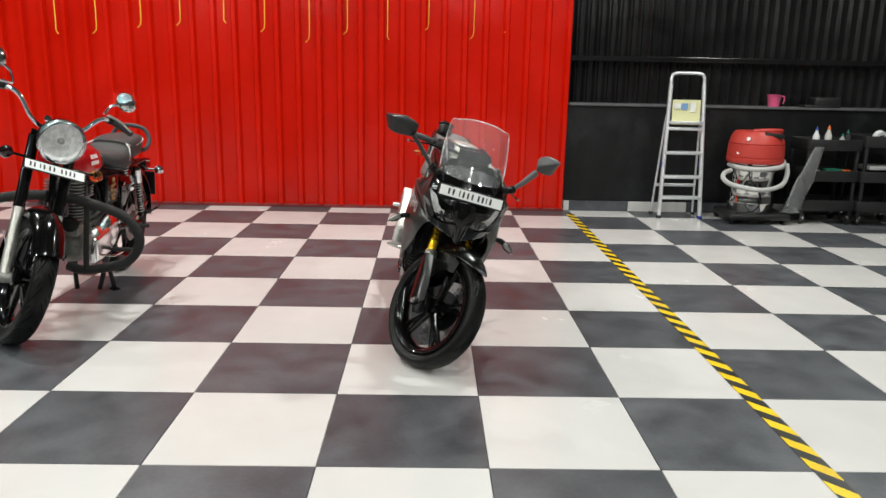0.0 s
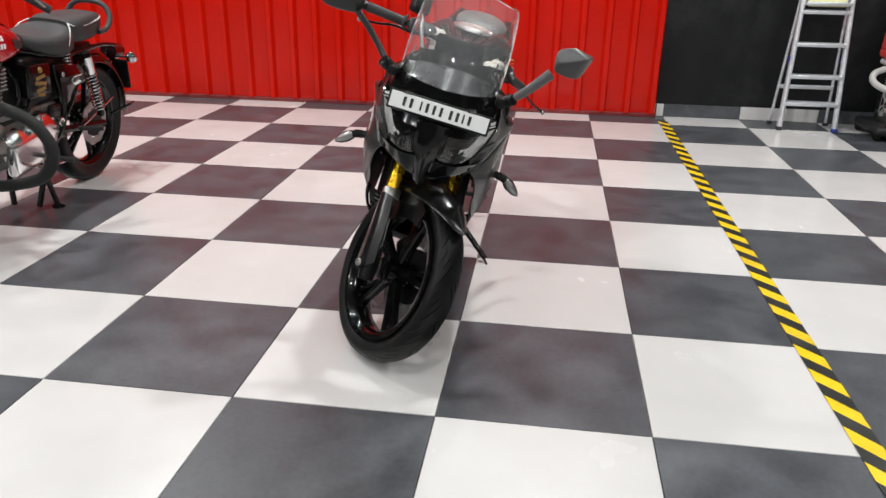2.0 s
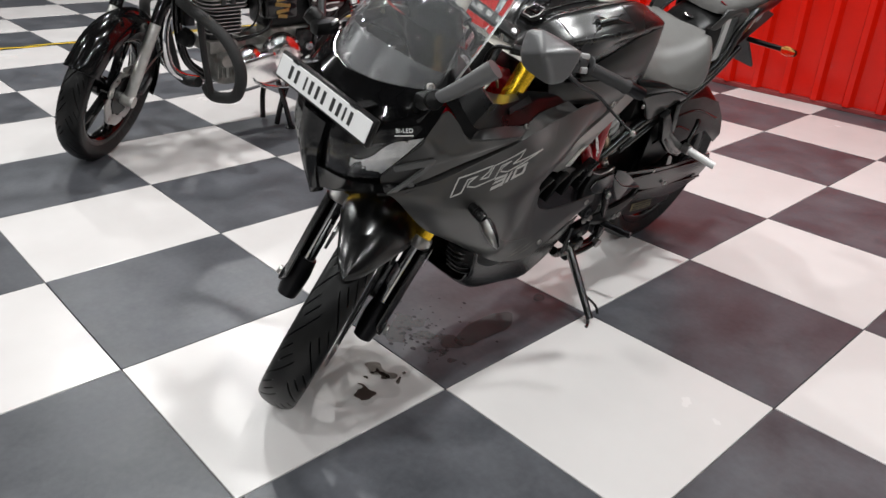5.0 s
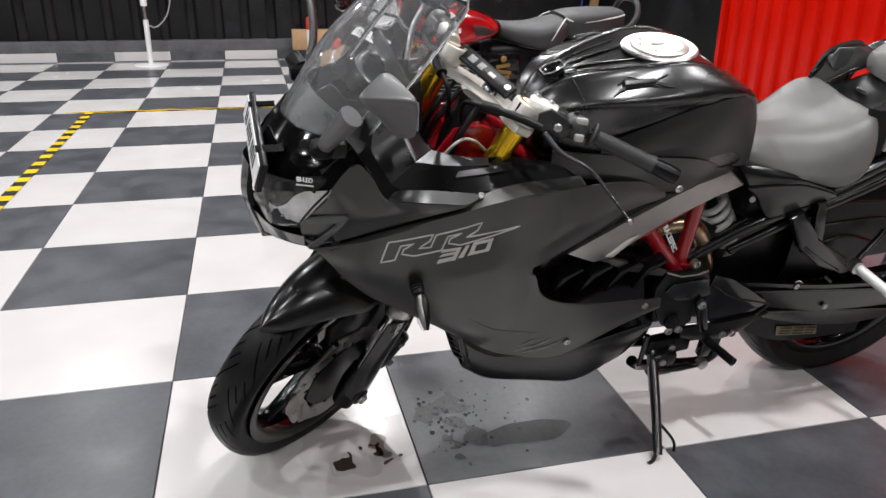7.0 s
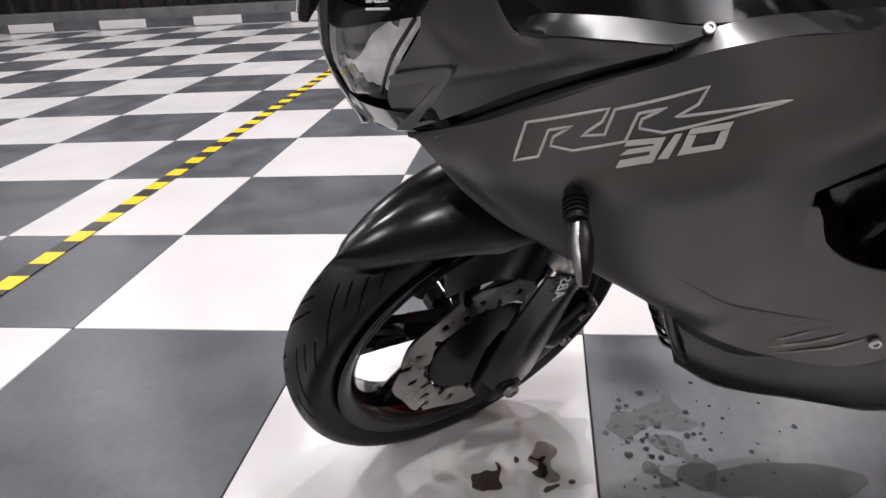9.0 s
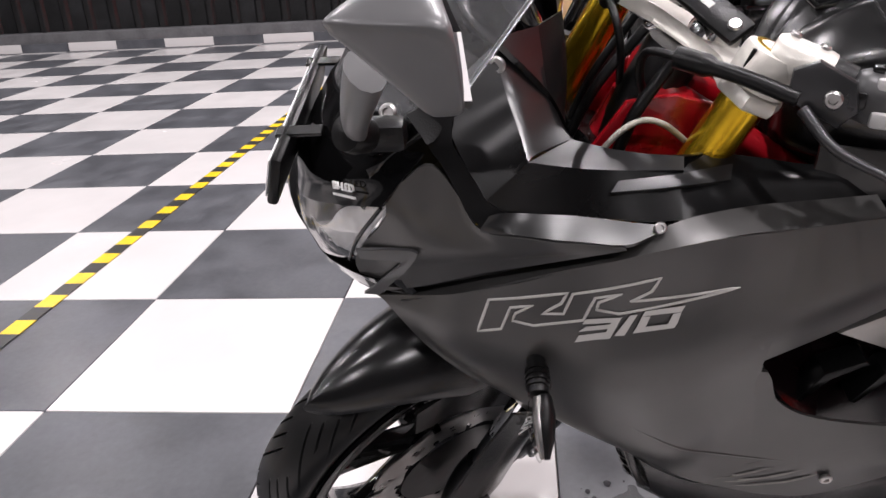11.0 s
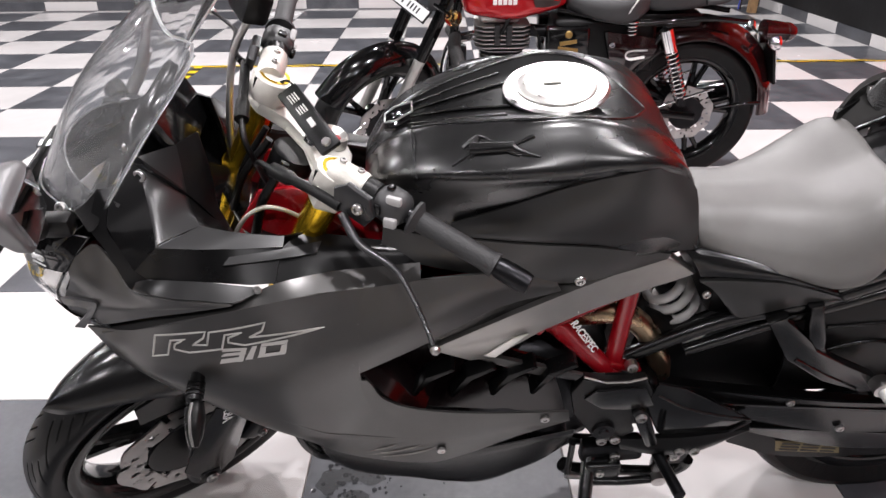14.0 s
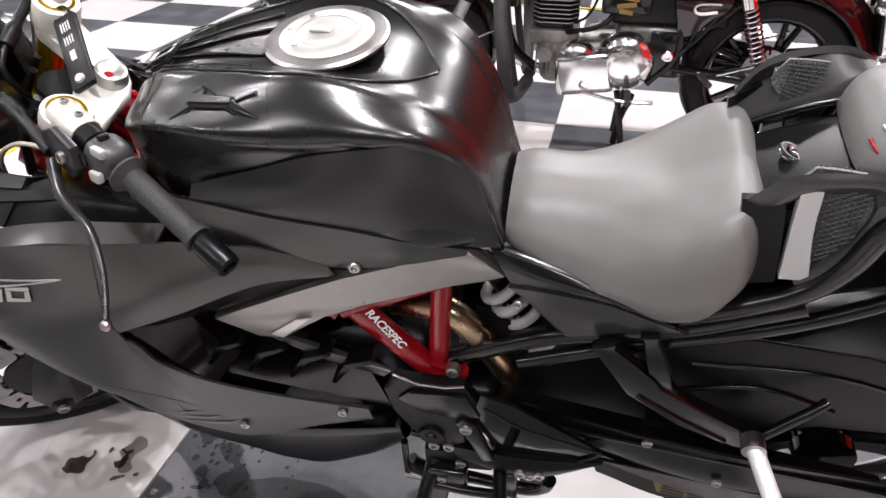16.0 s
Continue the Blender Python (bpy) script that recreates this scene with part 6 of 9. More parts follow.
        part("tail_graphic", made(tube, mir([(-0.06, 0.1285, 0.875), (-0.075, 0.128, 0.902), (-0.10, 0.126, 0.912), (-0.095, 0.1265, 0.893), (-0.118, 0.124, 0.902), (-0.128, 0.123, 0.925)]), 0.0022, 6, None), DECAL, wing, smooth=60)
        if side == 1:
            part("seat_lock", made(lathe, [(0, 0.004), (0.006, 0.006), (0.0155, 0.006), (0.017, 0.004), (0.017, 0)], (0.098, 0.0, 0.873), (-0.35, 0, 0.93), 22), CHROME, wing, smooth=40)
    # tail tidy
    tl = thing_under("plate_holder", B)
    part("arm", made(surf, [[(-0.14, -0.04, 0.85), (-0.14, 0.04, 0.85)], [(-0.30, -0.045, 0.78), (-0.30, 0.045, 0.78)], [(-0.44, -0.06, 0.66), (-0.44, 0.06, 0.66)]], 10, 5, 0.012, (0, 0, 1)), PLASTIC, tl, smooth=60)
    for side in (1, -1):
        part("indicator_stem", made(tube, [(-0.32, 0.04 * side, 0.775), (-0.33, 0.12 * side, 0.785), (-0.335, 0.16 * side, 0.79)], 0.009, 8, 8), PLASTIC, tl, smooth=60)
        part("indicator_lens", made(lathe, [(0, 0), (0.014, 0.01), (0.016, 0.03), (0.01, 0.055), (0, 0.06)], (-0.335, 0.155 * side, 0.788), (-0.1, side, 0.1), 14), AMBER, tl, smooth=60)

    # subframe, engine, swingarm, shock, exhaust
    for side in (1, -1):
        sf = thing_under("subframe", B)
        part("rail", made(tube, [(0.50, 0.095 * side, 0.515), (0.36, 0.105 * side, 0.605), (0.20, 0.118 * side, 0.668), (0.06, 0.125 * side, 0.745)], 0.014, 12, 22), SATIN, sf, smooth=60)
        part("lower_rail", made(tube, [(0.40, 0.10 * side, 0.53), (0.25, 0.11 * side, 0.612), (0.06, 0.12 * side, 0.705), (-0.10, 0.11 * side, 0.80)], 0.011, 12, 22), SATIN, sf, smooth=60)
        # pillion peg hanger
        ph = thing_under("pillion_peg", B)
        at = axes((0, 0.140 * side, 0), (1, 0, 0), (0, 0, 1))
        bm = bm_new()
        plate(bm, [(0.302, 0.642), (0.272, 0.657), (0.247, 0.616), (0.218, 0.588), (0.198, 0.578), (0.142, 0.536), (0.070, 0.496), (0.052, 0.482), (0.056, 0.462), (0.080, 0.456), (0.165, 0.492), (0.245, 0.551)], 0.022, at, 0.006)
        hg = part("hanger", bm, SATIN, ph, "black cast peg bracket", smooth=40)
        bm = bm_new()
        plate(bm, [(0.244, 0.675), (0.220, 0.680), (0.198, 0.596), (0.176, 0.560), (0.206, 0.572), (0.224, 0.592), (0.230, 0.630)], 0.018, at, 0.005)
        part("web", bm, SATIN, hg, smooth=40)
        bm = bm_new()
        plate(bm, [(0.230, 0.560), (0.165, 0.512), (0.095, 0.474), (0.098, 0.466), (0.168, 0.502), (0.234, 0.551)], 0.027, at, 0.003)
        part("rib", bm, SATIN, hg, smooth=40)
        part("strut", made(tube, [(0.05, 0.15 * side, 0.50), (0.0, 0.135 * side, 0.545), (-0.02, 0.125 * side, 0.56)], 0.008, 8, 10), SATIN, ph, smooth=60)
        part("pivot", made(lathe, [(0, -0.014), (0.017, -0.012), (0.017, 0.012), (0, 0.014)], (0.064, 0.162 * side, 0.490), (0, 1, 0), 14), STEEL, ph, smooth=40)
        part("foot_peg", made(tube, [(0.062, 0.170 * side, 0.489), (0.036, 0.262 * side, 0.475)], 0.0125, 14, None), PEG_ALLOY, ph, "ribbed alloy foot peg", smooth=60)
        # rear set
        rset = thing_under("rear_set", B)
        bm = bm_new()
        plate(bm, [(0.603, 0.477), (0.584, 0.522), (0.545, 0.506), (0.505, 0.506), (0.476, 0.515), (0.437, 0.438), (0.444, 0.419), (0.478, 0.428), (0.488, 0.400), (0.471, 0.362), (0.507, 0.327), (0.554, 0.358), (0.591, 0.418)], 0.018, axes((0, 0.139 * side, 0), (1, 0, 0), (0, 0, 1)), 0.006)
        part("plate", bm, PLASTIC, rset, smooth=40)
        bm = bm_new()
        plate(bm, [(0.580, 0.470), (0.560, 0.492), (0.500, 0.492), (0.475, 0.497), (0.452, 0.446), (0.500, 0.436), (0.545, 0.440)], 0.006, axes((0, 0.1515 * side, 0), (1, 0, 0), (0, 0, 1)), 0.003)
        part("raised_panel", bm, SATIN, rset, smooth=40)
        part("pivot_boss", made(lathe, [(0, 0.010), (0.008, 0.010), (0.010, 0.006), (0.020, 0.006), (0.022, 0.0)], (0.532, 0.148 * side, 0.372), (0, side, 0), 22), DARK_STEEL, rset, smooth=40)
        bm = bm_new()
        plate(bm, [(0.490, 0.430), (0.478, 0.444), (0.460, 0.430), (0.424, 0.336), (0.432, 0.316), (0.446, 0.322)], 0.014, axes((0, 0.154 * side, 0), (1, 0, 0), (0, 0, 1)), 0.005)
        part("brace", bm, SATIN, rset, smooth=40)
        part("heel_guard", made(surf, [[(0.501, 0.150 * side, 0.345), (0.44, 0.156 * side, 0.350), (0.36, 0.158 * side, 0.355), (0.257, 0.152 * side, 0.363)], [(0.495, 0.152 * side, 0.325), (0.43, 0.164 * side, 0.322), (0.35, 0.165 * side, 0.330), (0.26, 0.154 * side, 0.360)],
                                        [(0.49, 0.150 * side, 0.312), (0.42, 0.156 * side, 0.298), (0.345, 0.156 * side, 0.303), (0.262, 0.152 * side, 0.357)]], 8, 14, 0.008, (0, -side, 0)), PLASTIC, rset, smooth=60)
        bm = bm_new()
        plate(bm, [(0.466, 0.438), (0.452, 0.500), (0.400, 0.482), (0.341, 0.443), (0.261, 0.388), (0.300, 0.356), (0.342, 0.322), (0.386, 0.316), (0.430, 0.360)], 0.008, axes((0, 0.146 * side, 0), (1, 0, 0), (0, 0, 1)), 0.003)
        part("heel_plate", bm, GLOSS, rset, "gloss black heel plate", smooth=40)
        part("plate_ridge", made(tube, [(0.448, 0.1505 * side, 0.470), (0.380, 0.1505 * side, 0.425), (0.262, 0.1505 * side, 0.388)], 0.0022, 6, 12), LIP_BLACK, rset, smooth=60)
        part("plate_edge", made(tube, [(0.262, 0.151 * side, 0.387), (0.300, 0.152 * side, 0.354), (0.342, 0.152 * side, 0.321)], 0.0030, 6, 12), LIP_BLACK, rset, smooth=60)
        part("top_edge", made(tube, [(0.585, 0.146 * side, 0.521), (0.545, 0.148 * side, 0.507), (0.505, 0.148 * side, 0.507), (0.476, 0.147 * side, 0.515)], 0.0022, 6, None), STEEL, rset, smooth=60)
        # gear linkage below the plate
        lk = part("link_block", made(box, (0.512, 0.138 * side, 0.220), (0.070, 0.026, 0.070), 0.008, None, 3), SATIN, rset, smooth=40)
        part("link_arm", made(tube, [(0.530, 0.150 * side, 0.208), (0.470, 0.152 * side, 0.206), (0.400, 0.152 * side, 0.212)], 0.0085, 10, 12), SATIN, rset, smooth=60)
        part("link_eye", made(lathe, [(0, -0.010), (0.014, -0.009), (0.014, 0.009), (0, 0.010)], (0.402, 0.154 * side, 0.214), (0, 1, 0), 16), STEEL, rset, smooth=40)
        part("knuckle", made(box, (0.405, 0.146 * side, 0.262), (0.030, 0.024, 0.050), 0.006, None, 3), SATIN, rset, smooth=40)
        bolt(lk, (0.520, 0.151 * side, 0.236), (0, side, 0), 0.009, 0.006)
        bolt(lk, (0.496, 0.151 * side, 0.205), (0, side, 0), 0.007, 0.005)
        for x, y, z in ((0.473, 0.160, 0.422), (0.505, 0.147, 0.341), (0.385, 0.164, 0.320), (0.355, 0.162, 0.318), (0.530, 0.146, 0.338)):
            bolt(rset, (x, y * side, z), (0, side, 0), 0.010, 0.007)
        # dark bracketry under the plate
        bm = bm_new()
        box(bm, (0.485, 0.112 * side, 0.262), (0.105, 0.035, 0.055), 0.010, Matrix.Rotation(radians(6), 4, "Y"), 3)
        part("bracket", bm, DARK_STEEL, rset, smooth=40)
        bm = bm_new()
        box(bm, (0.365, 0.115 * side, 0.250), (0.050, 0.030, 0.060), 0.009, None, 3)
        part("bracket", bm, DARK_STEEL, rset, smooth=40)
        bolt(rset, (0.372, 0.131 * side, 0.255), (0, side, 0), 0.012, 0.006)
        bolt(rset, (0.49, 0.131 * side, 0.262), (0, side, 0), 0.010, 0.006)
        part("cross_bar", made(tube, [(0.585, 0.118 * side, 0.222), (0.56, 0.12 * side, 0.205), (0.47, 0.12 * side, 0.196), (0.38, 0.12 * side, 0.185), (0.345, 0.12 * side, 0.205), (0.338, 0.12 * side, 0.228)], lambda t: 0.011 + 0.004 * abs(2 * t - 1), 10, 26), SATIN, rset, smooth=60)
        part("foot_peg", made(tube, [(0.42, 0.15 * side, 0.300), (0.405, 0.25 * side, 0.310)], 0.011, 10, None), ALLOY if side == -1 else DARK_STEEL, rset, smooth=60)
        part("link_rod", made(tube, [(0.582, 0.145 * side, 0.330), (0.582, 0.147 * side, 0.232)], 0.0065, 8, None), SATIN, rset, smooth=60)
        part("rod_end", made(tube, [(0.586, 0.147 * side, 0.231), (0.57, 0.149 * side, 0.227), (0.546, 0.149 * side, 0.220)], lambda t: 0.0085 - 0.004 * t, 10, 8), STEEL, rset, smooth=60)
    eng = thing_under("engine", B)
    bm = bm_new()
    box(bm, (0.72, 0, 0.40), (0.40, 0.20, 0.28), 0.05, None, 3)
    part("crankcase", bm, DARK_STEEL, eng, smooth=50)
    bm = bm_new()
    box(bm, (0.80, 0, 0.60), (0.22, 0.17, 0.26), 0.03, Matrix.Rotation(radians(12), 4, "Y"), 3)
    part("cylinder", bm, DARK_STEEL, eng, smooth=50)
    part("clutch_cover", made(lathe, [(0, 0.03), (0.05, 0.03), (0.075, 0.022), (0.08, 0.0)], (0.72, 0.10, 0.36), (0, 1, 0), 28), DARK_STEEL, eng, smooth=40)
    part("water_pump", made(lathe, [(0, 0.03), (0.025, 0.03), (0.036, 0.02), (0.038, 0.0)], (0.63, 0.115, 0.345), (0, 1, 0), 20), DARK_STEEL, eng, smooth=40)
    part("radiator", made(box, (1.03, 0, 0.53), (0.03, 0.30, 0.24), 0.006, Matrix.Rotation(radians(-12), 4, "Y")), PLASTIC, eng, smooth=40)
    part("airbox", made(box, (0.70, 0, 0.74), (0.36, 0.17, 0.14), 0.03, None, 3), PLASTIC, eng, smooth=50)
    sa = thing_under("swingarm", B)
    for side in (1, -1):
        bm = bm_new()
        secs = []
        for x, u, h, w in ((0.52, 0.395, 0.05, 0.03), (0.35, 0.375, 0.045, 0.028), (0.12, 0.345, 0.035, 0.024), (-0.12, 0.312, 0.032, 0.020), (-0.17, 0.306, 0.025, 0.018)):
            y = 0.098 * side if x < 0.4 else 0.085 * side
            secs.append([(x, y + side * a * w, u + b * h) for a, b in ((-1, -0.7), (-0.7, -1), (0.7, -1), (1, -0.7), (1, 0.7), (0.7, 1), (-0.7, 1), (-1, 0.7))])
        rings(bm, secs)
        part("arm", bm, DARK_STEEL, sa, smooth=40)
        bolt(sa, (-0.10, 0.118 * side, 0.3085), (0, side, 0), 0.016, 0.014)
    guard = [[(0.40, 0.120, 0.452), (0.30, 0.128, 0.440), (0.12, 0.14, 0.420), (-0.05, 0.14, 0.405), (-0.24, 0.135, 0.385)],
             [(0.38, 0.122, 0.395), (0.29, 0.130, 0.375), (0.12, 0.145, 0.350), (-0.05, 0.145, 0.340), (-0.26, 0.138, 0.335)],
             [(0.30, 0.122, 0.345), (0.22, 0.130, 0.315), (0.08, 0.142, 0.285), (-0.06, 0.142, 0.270), (-0.22, 0.135, 0.280)]]
    part("chain_guard", made(surf, guard, 12, 20, 0.005, (0, -1, 0)), SATIN, sa, "black chain guard", smooth=60)
    for a, b in (((0.36, 0.1345, 0.425), (-0.22, 0.1465, 0.372)), ((0.27, 0.1375, 0.352), (-0.20, 0.1475, 0.305))):
        part("guard_rib", made(tube, [a, b], 0.006, 8, None, False, 0.6), SATIN, sa, smooth=60)
    stk = part("sticker", made(surf, [[(0.165, 0.1135, 0.266), (0.030, 0.1145, 0.249)], [(0.155, 0.1135, 0.232), (0.020, 0.1145, 0.217)]], 3, 6, 0.001, (0, -1, 0)), GOLD_DECAL, sa, "faded gold sticker with dark print")
    for k in range(3):
        for x0, x1 in ((0.150, 0.112), (0.106, 0.070), (0.064, 0.034)):
            u = 0.2605 - 0.0095 * k - (0.150 - x0) * 0.12
            part("print_bar", made(surf, [[(x0, 0.1155, u), (x1, 0.1160, u - (x0 - x1) * 0.12)], [(x0 - 0.001, 0.1155, u - 0.005), (x1 - 0.001, 0.1160, u - 0.005 - (x0 - x1) * 0.12)]], 2, 2, 0.0006, (0, -1, 0)), INK, stk)
    part("lower_guard", made(surf, [[(0.28, 0.108, 0.325), (0.12, 0.11, 0.275), (-0.12, 0.11, 0.25)], [(0.26, 0.108, 0.26), (0.12, 0.11, 0.205), (-0.12, 0.11, 0.20)]], 6, 12, 0.004, (0, -1, 0)), PLASTIC, sa, smooth=60)
    for c in ((0.298, 0.137, 0.40), (0.085, 0.151, 0.356), (0.20, 0.146, 0.432)):
        bolt(sa, c, (0, 1, 0), 0.008, 0.005)
    hug = []
    for yy in (-0.085, -0.07, 0, 0.07, 0.085):
        d = (abs(yy) / 0.085) ** 3 * 0.06
        hug.append([(-0.10 + (0.325 - d) * math.cos(radians(a)), yy, 0.3085 + (0.325 - d) * math.sin(radians(a))) for a in (20, 45, 75, 105, 128)])
    part("rear_hugger", made(surf, hug, 14, 18, 0.004, (0, 0, -1)), PLASTIC, sa, "black hugger over the rear tyre", smooth=60)
    for side in (1, -1):
        bm = bm_new()
        plate(bm, [(0.20, 0.40), (0.22, 0.60), (0.10, 0.635), (-0.06, 0.625), (-0.20, 0.58), (-0.30, 0.50), (-0.36, 0.42), (-0.33, 0.39), (-0.20, 0.47), (-0.04, 0.46), (0.08, 0.40)], 0.006, axes((0, 0.092 * side, 0), (1, 0, 0), (0, 0, 1)), 0.002)
        part("hugger_side", bm, PLASTIC, sa, smooth=40)
        for a, b in (((0.16, 0.575), (-0.24, 0.51)), ((0.18, 0.50), (-0.05, 0.50))):
            part("hugger_rib", made(tube, [(a[0], 0.0965 * side, a[1]), ((a[0] + b[0]) / 2, 0.0965 * side, (a[1] + b[1]) / 2 + 0.035), (b[0], 0.0965 * side, b[1])], 0.004, 6, 12), SATIN, sa, smooth=60)
    sh = thing_under("shock_absorber", B)
    top_s, bot_s = Vector((0.455, 0.025, 0.655)), Vector((0.335, 0.03, 0.475))
    dv = (bot_s - top_s)
    bm = bm_new()
    fr = frame_of(dv)
    tube(bm, [top_s + fr.to_3x3() @ Vector((0.036 * math.cos(2 * math.pi * 5.5 * t), 0.036 * math.sin(2 * math.pi * 5.5 * t), dv.length * (0.12 + 0.76 * t))) for t in (k / 110 for k in range(111))], 0.0085, 8, None)
    part("spring", bm, PAD_WHITE, sh, "grey-white coil spring", smooth=60)
    part("damper", made(tube, [top_s, bot_s], 0.019, 14, None), DARK_STEEL, sh, smooth=60)
    part("mount", made(lathe, [(0, -0.03), (0.02, -0.03), (0.02, 0.03), (0, 0.03)], bot_s + dv.normalized() * 0.02, (0, 1, 0), 14), ALLOY, sh, smooth=40)
    part("header_pipe", made(tube, [(0.60, 0.05, 0.575), (0.52, 0.072, 0.600), (0.471, 0.078, 0.563), (0.448, 0.075, 0.515), (0.425, 0.07, 0.465), (0.407, 0.05, 0.38)], 0.021, 14, 26), BRONZE, B, "heat-tinted header pipe", smooth=60)
    part("silencer", made(tube, [(0.40, -0.13, 0.30), (0.15, -0.155, 0.35), (-0.20, -0.16, 0.44)], lambda t: 0.035 + 0.022 * min(1, t * 3), 18, 14), STEEL, B, "brushed steel silencer", smooth=60)
    part("rear_inner_guard", made(surf, [[(0.33, -0.10, 0.60), (0.33, 0, 0.62), (0.33, 0.10, 0.60)], [(0.20, -0.105, 0.68), (0.18, 0, 0.70), (0.20, 0.105, 0.68)], [(-0.15, -0.09, 0.80), (-0.15, 0, 0.81), (-0.15, 0.09, 0.80)], [(-0.40, -0.06, 0.86), (-0.40, 0, 0.87), (-0.40, 0.06, 0.86)]], 12, 9, 0.004, (0, 0, 1)), PLASTIC, B, smooth=60)
    for side in (1, -1):
        bm = bm_new()
        plate(bm, [(0.47, 0.60), (0.40, 0.56), (0.30, 0.62), (0.16, 0.64), (0.10, 0.56), (0.14, 0.36), (0.30, 0.33), (0.50, 0.34)], 0.006, axes((0, 0.060 * side, 0), (1, 0, 0), (0, 0, 1)), 0.002)
        part("inner_plate", bm, PLASTIC, B, smooth=40)
    part("battery_box", made(box, (0.30, 0, 0.66), (0.16, 0.18, 0.12), 0.02), PLASTIC, B, smooth=40)
    part("sprocket_cover", made(box, (0.50, 0.09, 0.40), (0.14, 0.06, 0.13), 0.02, None, 3), DARK_STEEL, eng, smooth=40)

    # pale alloy heel guard on the far side
    bm = bm_new()
    plate(bm, [(0.665, 0.385), (0.655, 0.440), (0.600, 0.510), (0.460, 0.600), (0.330, 0.640), (0.300, 0.600), (0.420, 0.548), (0.520, 0.470), (0.575, 0.385), (0.620, 0.360)], 0.050, axes((0, -0.212, 0), (1, 0, 0), (0, 0, 1)), 0.004)
    part("heel_guard", bm, ALLOY, B, "pale alloy heel guard", smooth=40)
    for p in ((0.61, 0.43), (0.53, 0.515), (0.40, 0.59)):
        bolt(B, (p[0], -0.237, p[1]), (0, -1, 0), 0.009, 0.006)
    # side stand
    st = thing_under("side_stand", B)
    part("leg", made(tube, [(0.535, 0.115, 0.255), (0.56, 0.225, 0.17), (0.585, 0.318, 0.100)], lambda t: 0.014 - 0.003 * t, 12, 12), SATIN, st, smooth=60)
    part("foot", made(tube, [(0.585, 0.310, 0.104), (0.60, 0.325, 0.090), (0.615, 0.330, 0.0895)], 0.0075, 8, 8, False, 0.6), SATIN, st, smooth=60)
    part("tang", made(tube, [(0.57, 0.25, 0.152), (0.535, 0.295, 0.115), (0.54, 0.315, 0.098)], 0.004, 6, 12), SATIN, st, smooth=60)
    part("pivot", made(box, (0.52, 0.115, 0.262), (0.07, 0.03, 0.05), 0.008), DARK_STEEL, st, smooth=40)
    part("spring", made(tube, [(0.545, 0.13, 0.245), (0.56, 0.20, 0.185)], 0.008, 8, None), STEEL, st, smooth=60)
    part("paddock_bar", made(tube, [(0.62, 0.06, 0.235), (0.50, 0.07, 0.228), (0.38, 0.08, 0.238)], 0.012, 10, 14), SATIN, B, smooth=60)

    # mirrors
    for side in (1, -1):
        mi = thing_under("mirror", B)
        reach = (lambda y: y) if side == 1 else (lambda y: 0.295 + (y - 0.28) * 1.45)    # the far one is swung further out
        fore = 0.0 if side == 1 else 0.036
        part("pivot", made(lathe, [(0, -0.018), (0.017, -0.014), (0.019, 0.0), (0.017, 0.014), (0, 0.018)], (1.362, 0.185 * side, 0.905), (0.5, 0.7 * side, 0.5), 16), PLASTIC, mi, smooth=50)
        arm = [(1.362, 0.185, 0.905), (1.352, 0.225, 0.945), (1.330, 0.275, 1.005)] if side == 1 else [(1.340, -0.185, 0.900), (1.322, -0.220, 0.936), (1.318, -0.265, 0.980), (1.322, -0.305, 1.015)]
        # stalk and housing: the far side takes the colour with shade in it
        part("stalk", made(tube, arm, (lambda t: 0.012 + 0.007 * t) if side == 1 else 0.0105, 12, 14, False, 0.75), MIRROR_GREY if side == 1 else MIRROR_SHADED, mi, smooth=60)
        part("bracket", made(box, (1.348, 0.162 * side, 0.892), (0.06, 0.03, 0.03), 0.008), PLASTIC, mi, smooth=40)
        bm = bm_new()
        for q in ((1.343, 0.366, 1.078), (1.296, 0.318, 1.094), (1.258, 0.384, 1.079), (1.264, 0.385, 1.071), (1.339, 0.366, 1.071), (1.253, 0.368, 1.012), (1.281, 0.358, 1.006), (1.268, 0.330, 1.000),
                  (1.316, 0.326, 1.052), (1.300, 0.290, 1.036), (1.275, 0.272, 1.074), (1.272, 0.280, 1.006)):
            bm.verts.new((q[0] + fore, reach(q[1]) * side, q[2]))
        bmesh.ops.delete(bm, geom=[v for v in bmesh.ops.convex_hull(bm, input=bm.verts)["geom_interior"] if isinstance(v, bmesh.types.BMVert)], context="VERTS")
        bmesh.ops.dissolve_limit(bm, angle_limit=radians(4), verts=bm.verts[:], edges=bm.edges[:])
        bmesh.ops.triangulate(bm, faces=bm.faces[:])
        bmesh.ops.subdivide_edges(bm, edges=bm.edges[:], cuts=7, use_grid_fill=True)
        for _ in range(4):
            bmesh.ops.smooth_vert(bm, verts=bm.verts[:], factor=0.5, use_axis_x=True, use_axis_y=True, use_axis_z=True)
        part("housing", bm, MIRROR_GREY if side == 1 else MIRROR_SHADED, mi, "matt grey mirror housing", smooth=70)
        gl = [(x + fore, reach(y) * side, z) for x, y, z in ((1.2680, 0.288, 1.015), (1.2695, 0.286, 1.066), (1.2550, 0.370, 1.068), (1.2505, 0.361, 1.020))]
        bm = bm_new()
        bm.faces.new([bm.verts.new(q) for q in gl])
        r = bmesh.ops.extrude_face_region(bm, geom=list(bm.faces))
        bmesh.ops.translate(bm, vec=(0.008, 0, 0), verts=[v for v in r["geom"] if isinstance(v, bmesh.types.BMVert)])
        part("mirror_glass", bm, MIRROR, mi, "mirror glass")

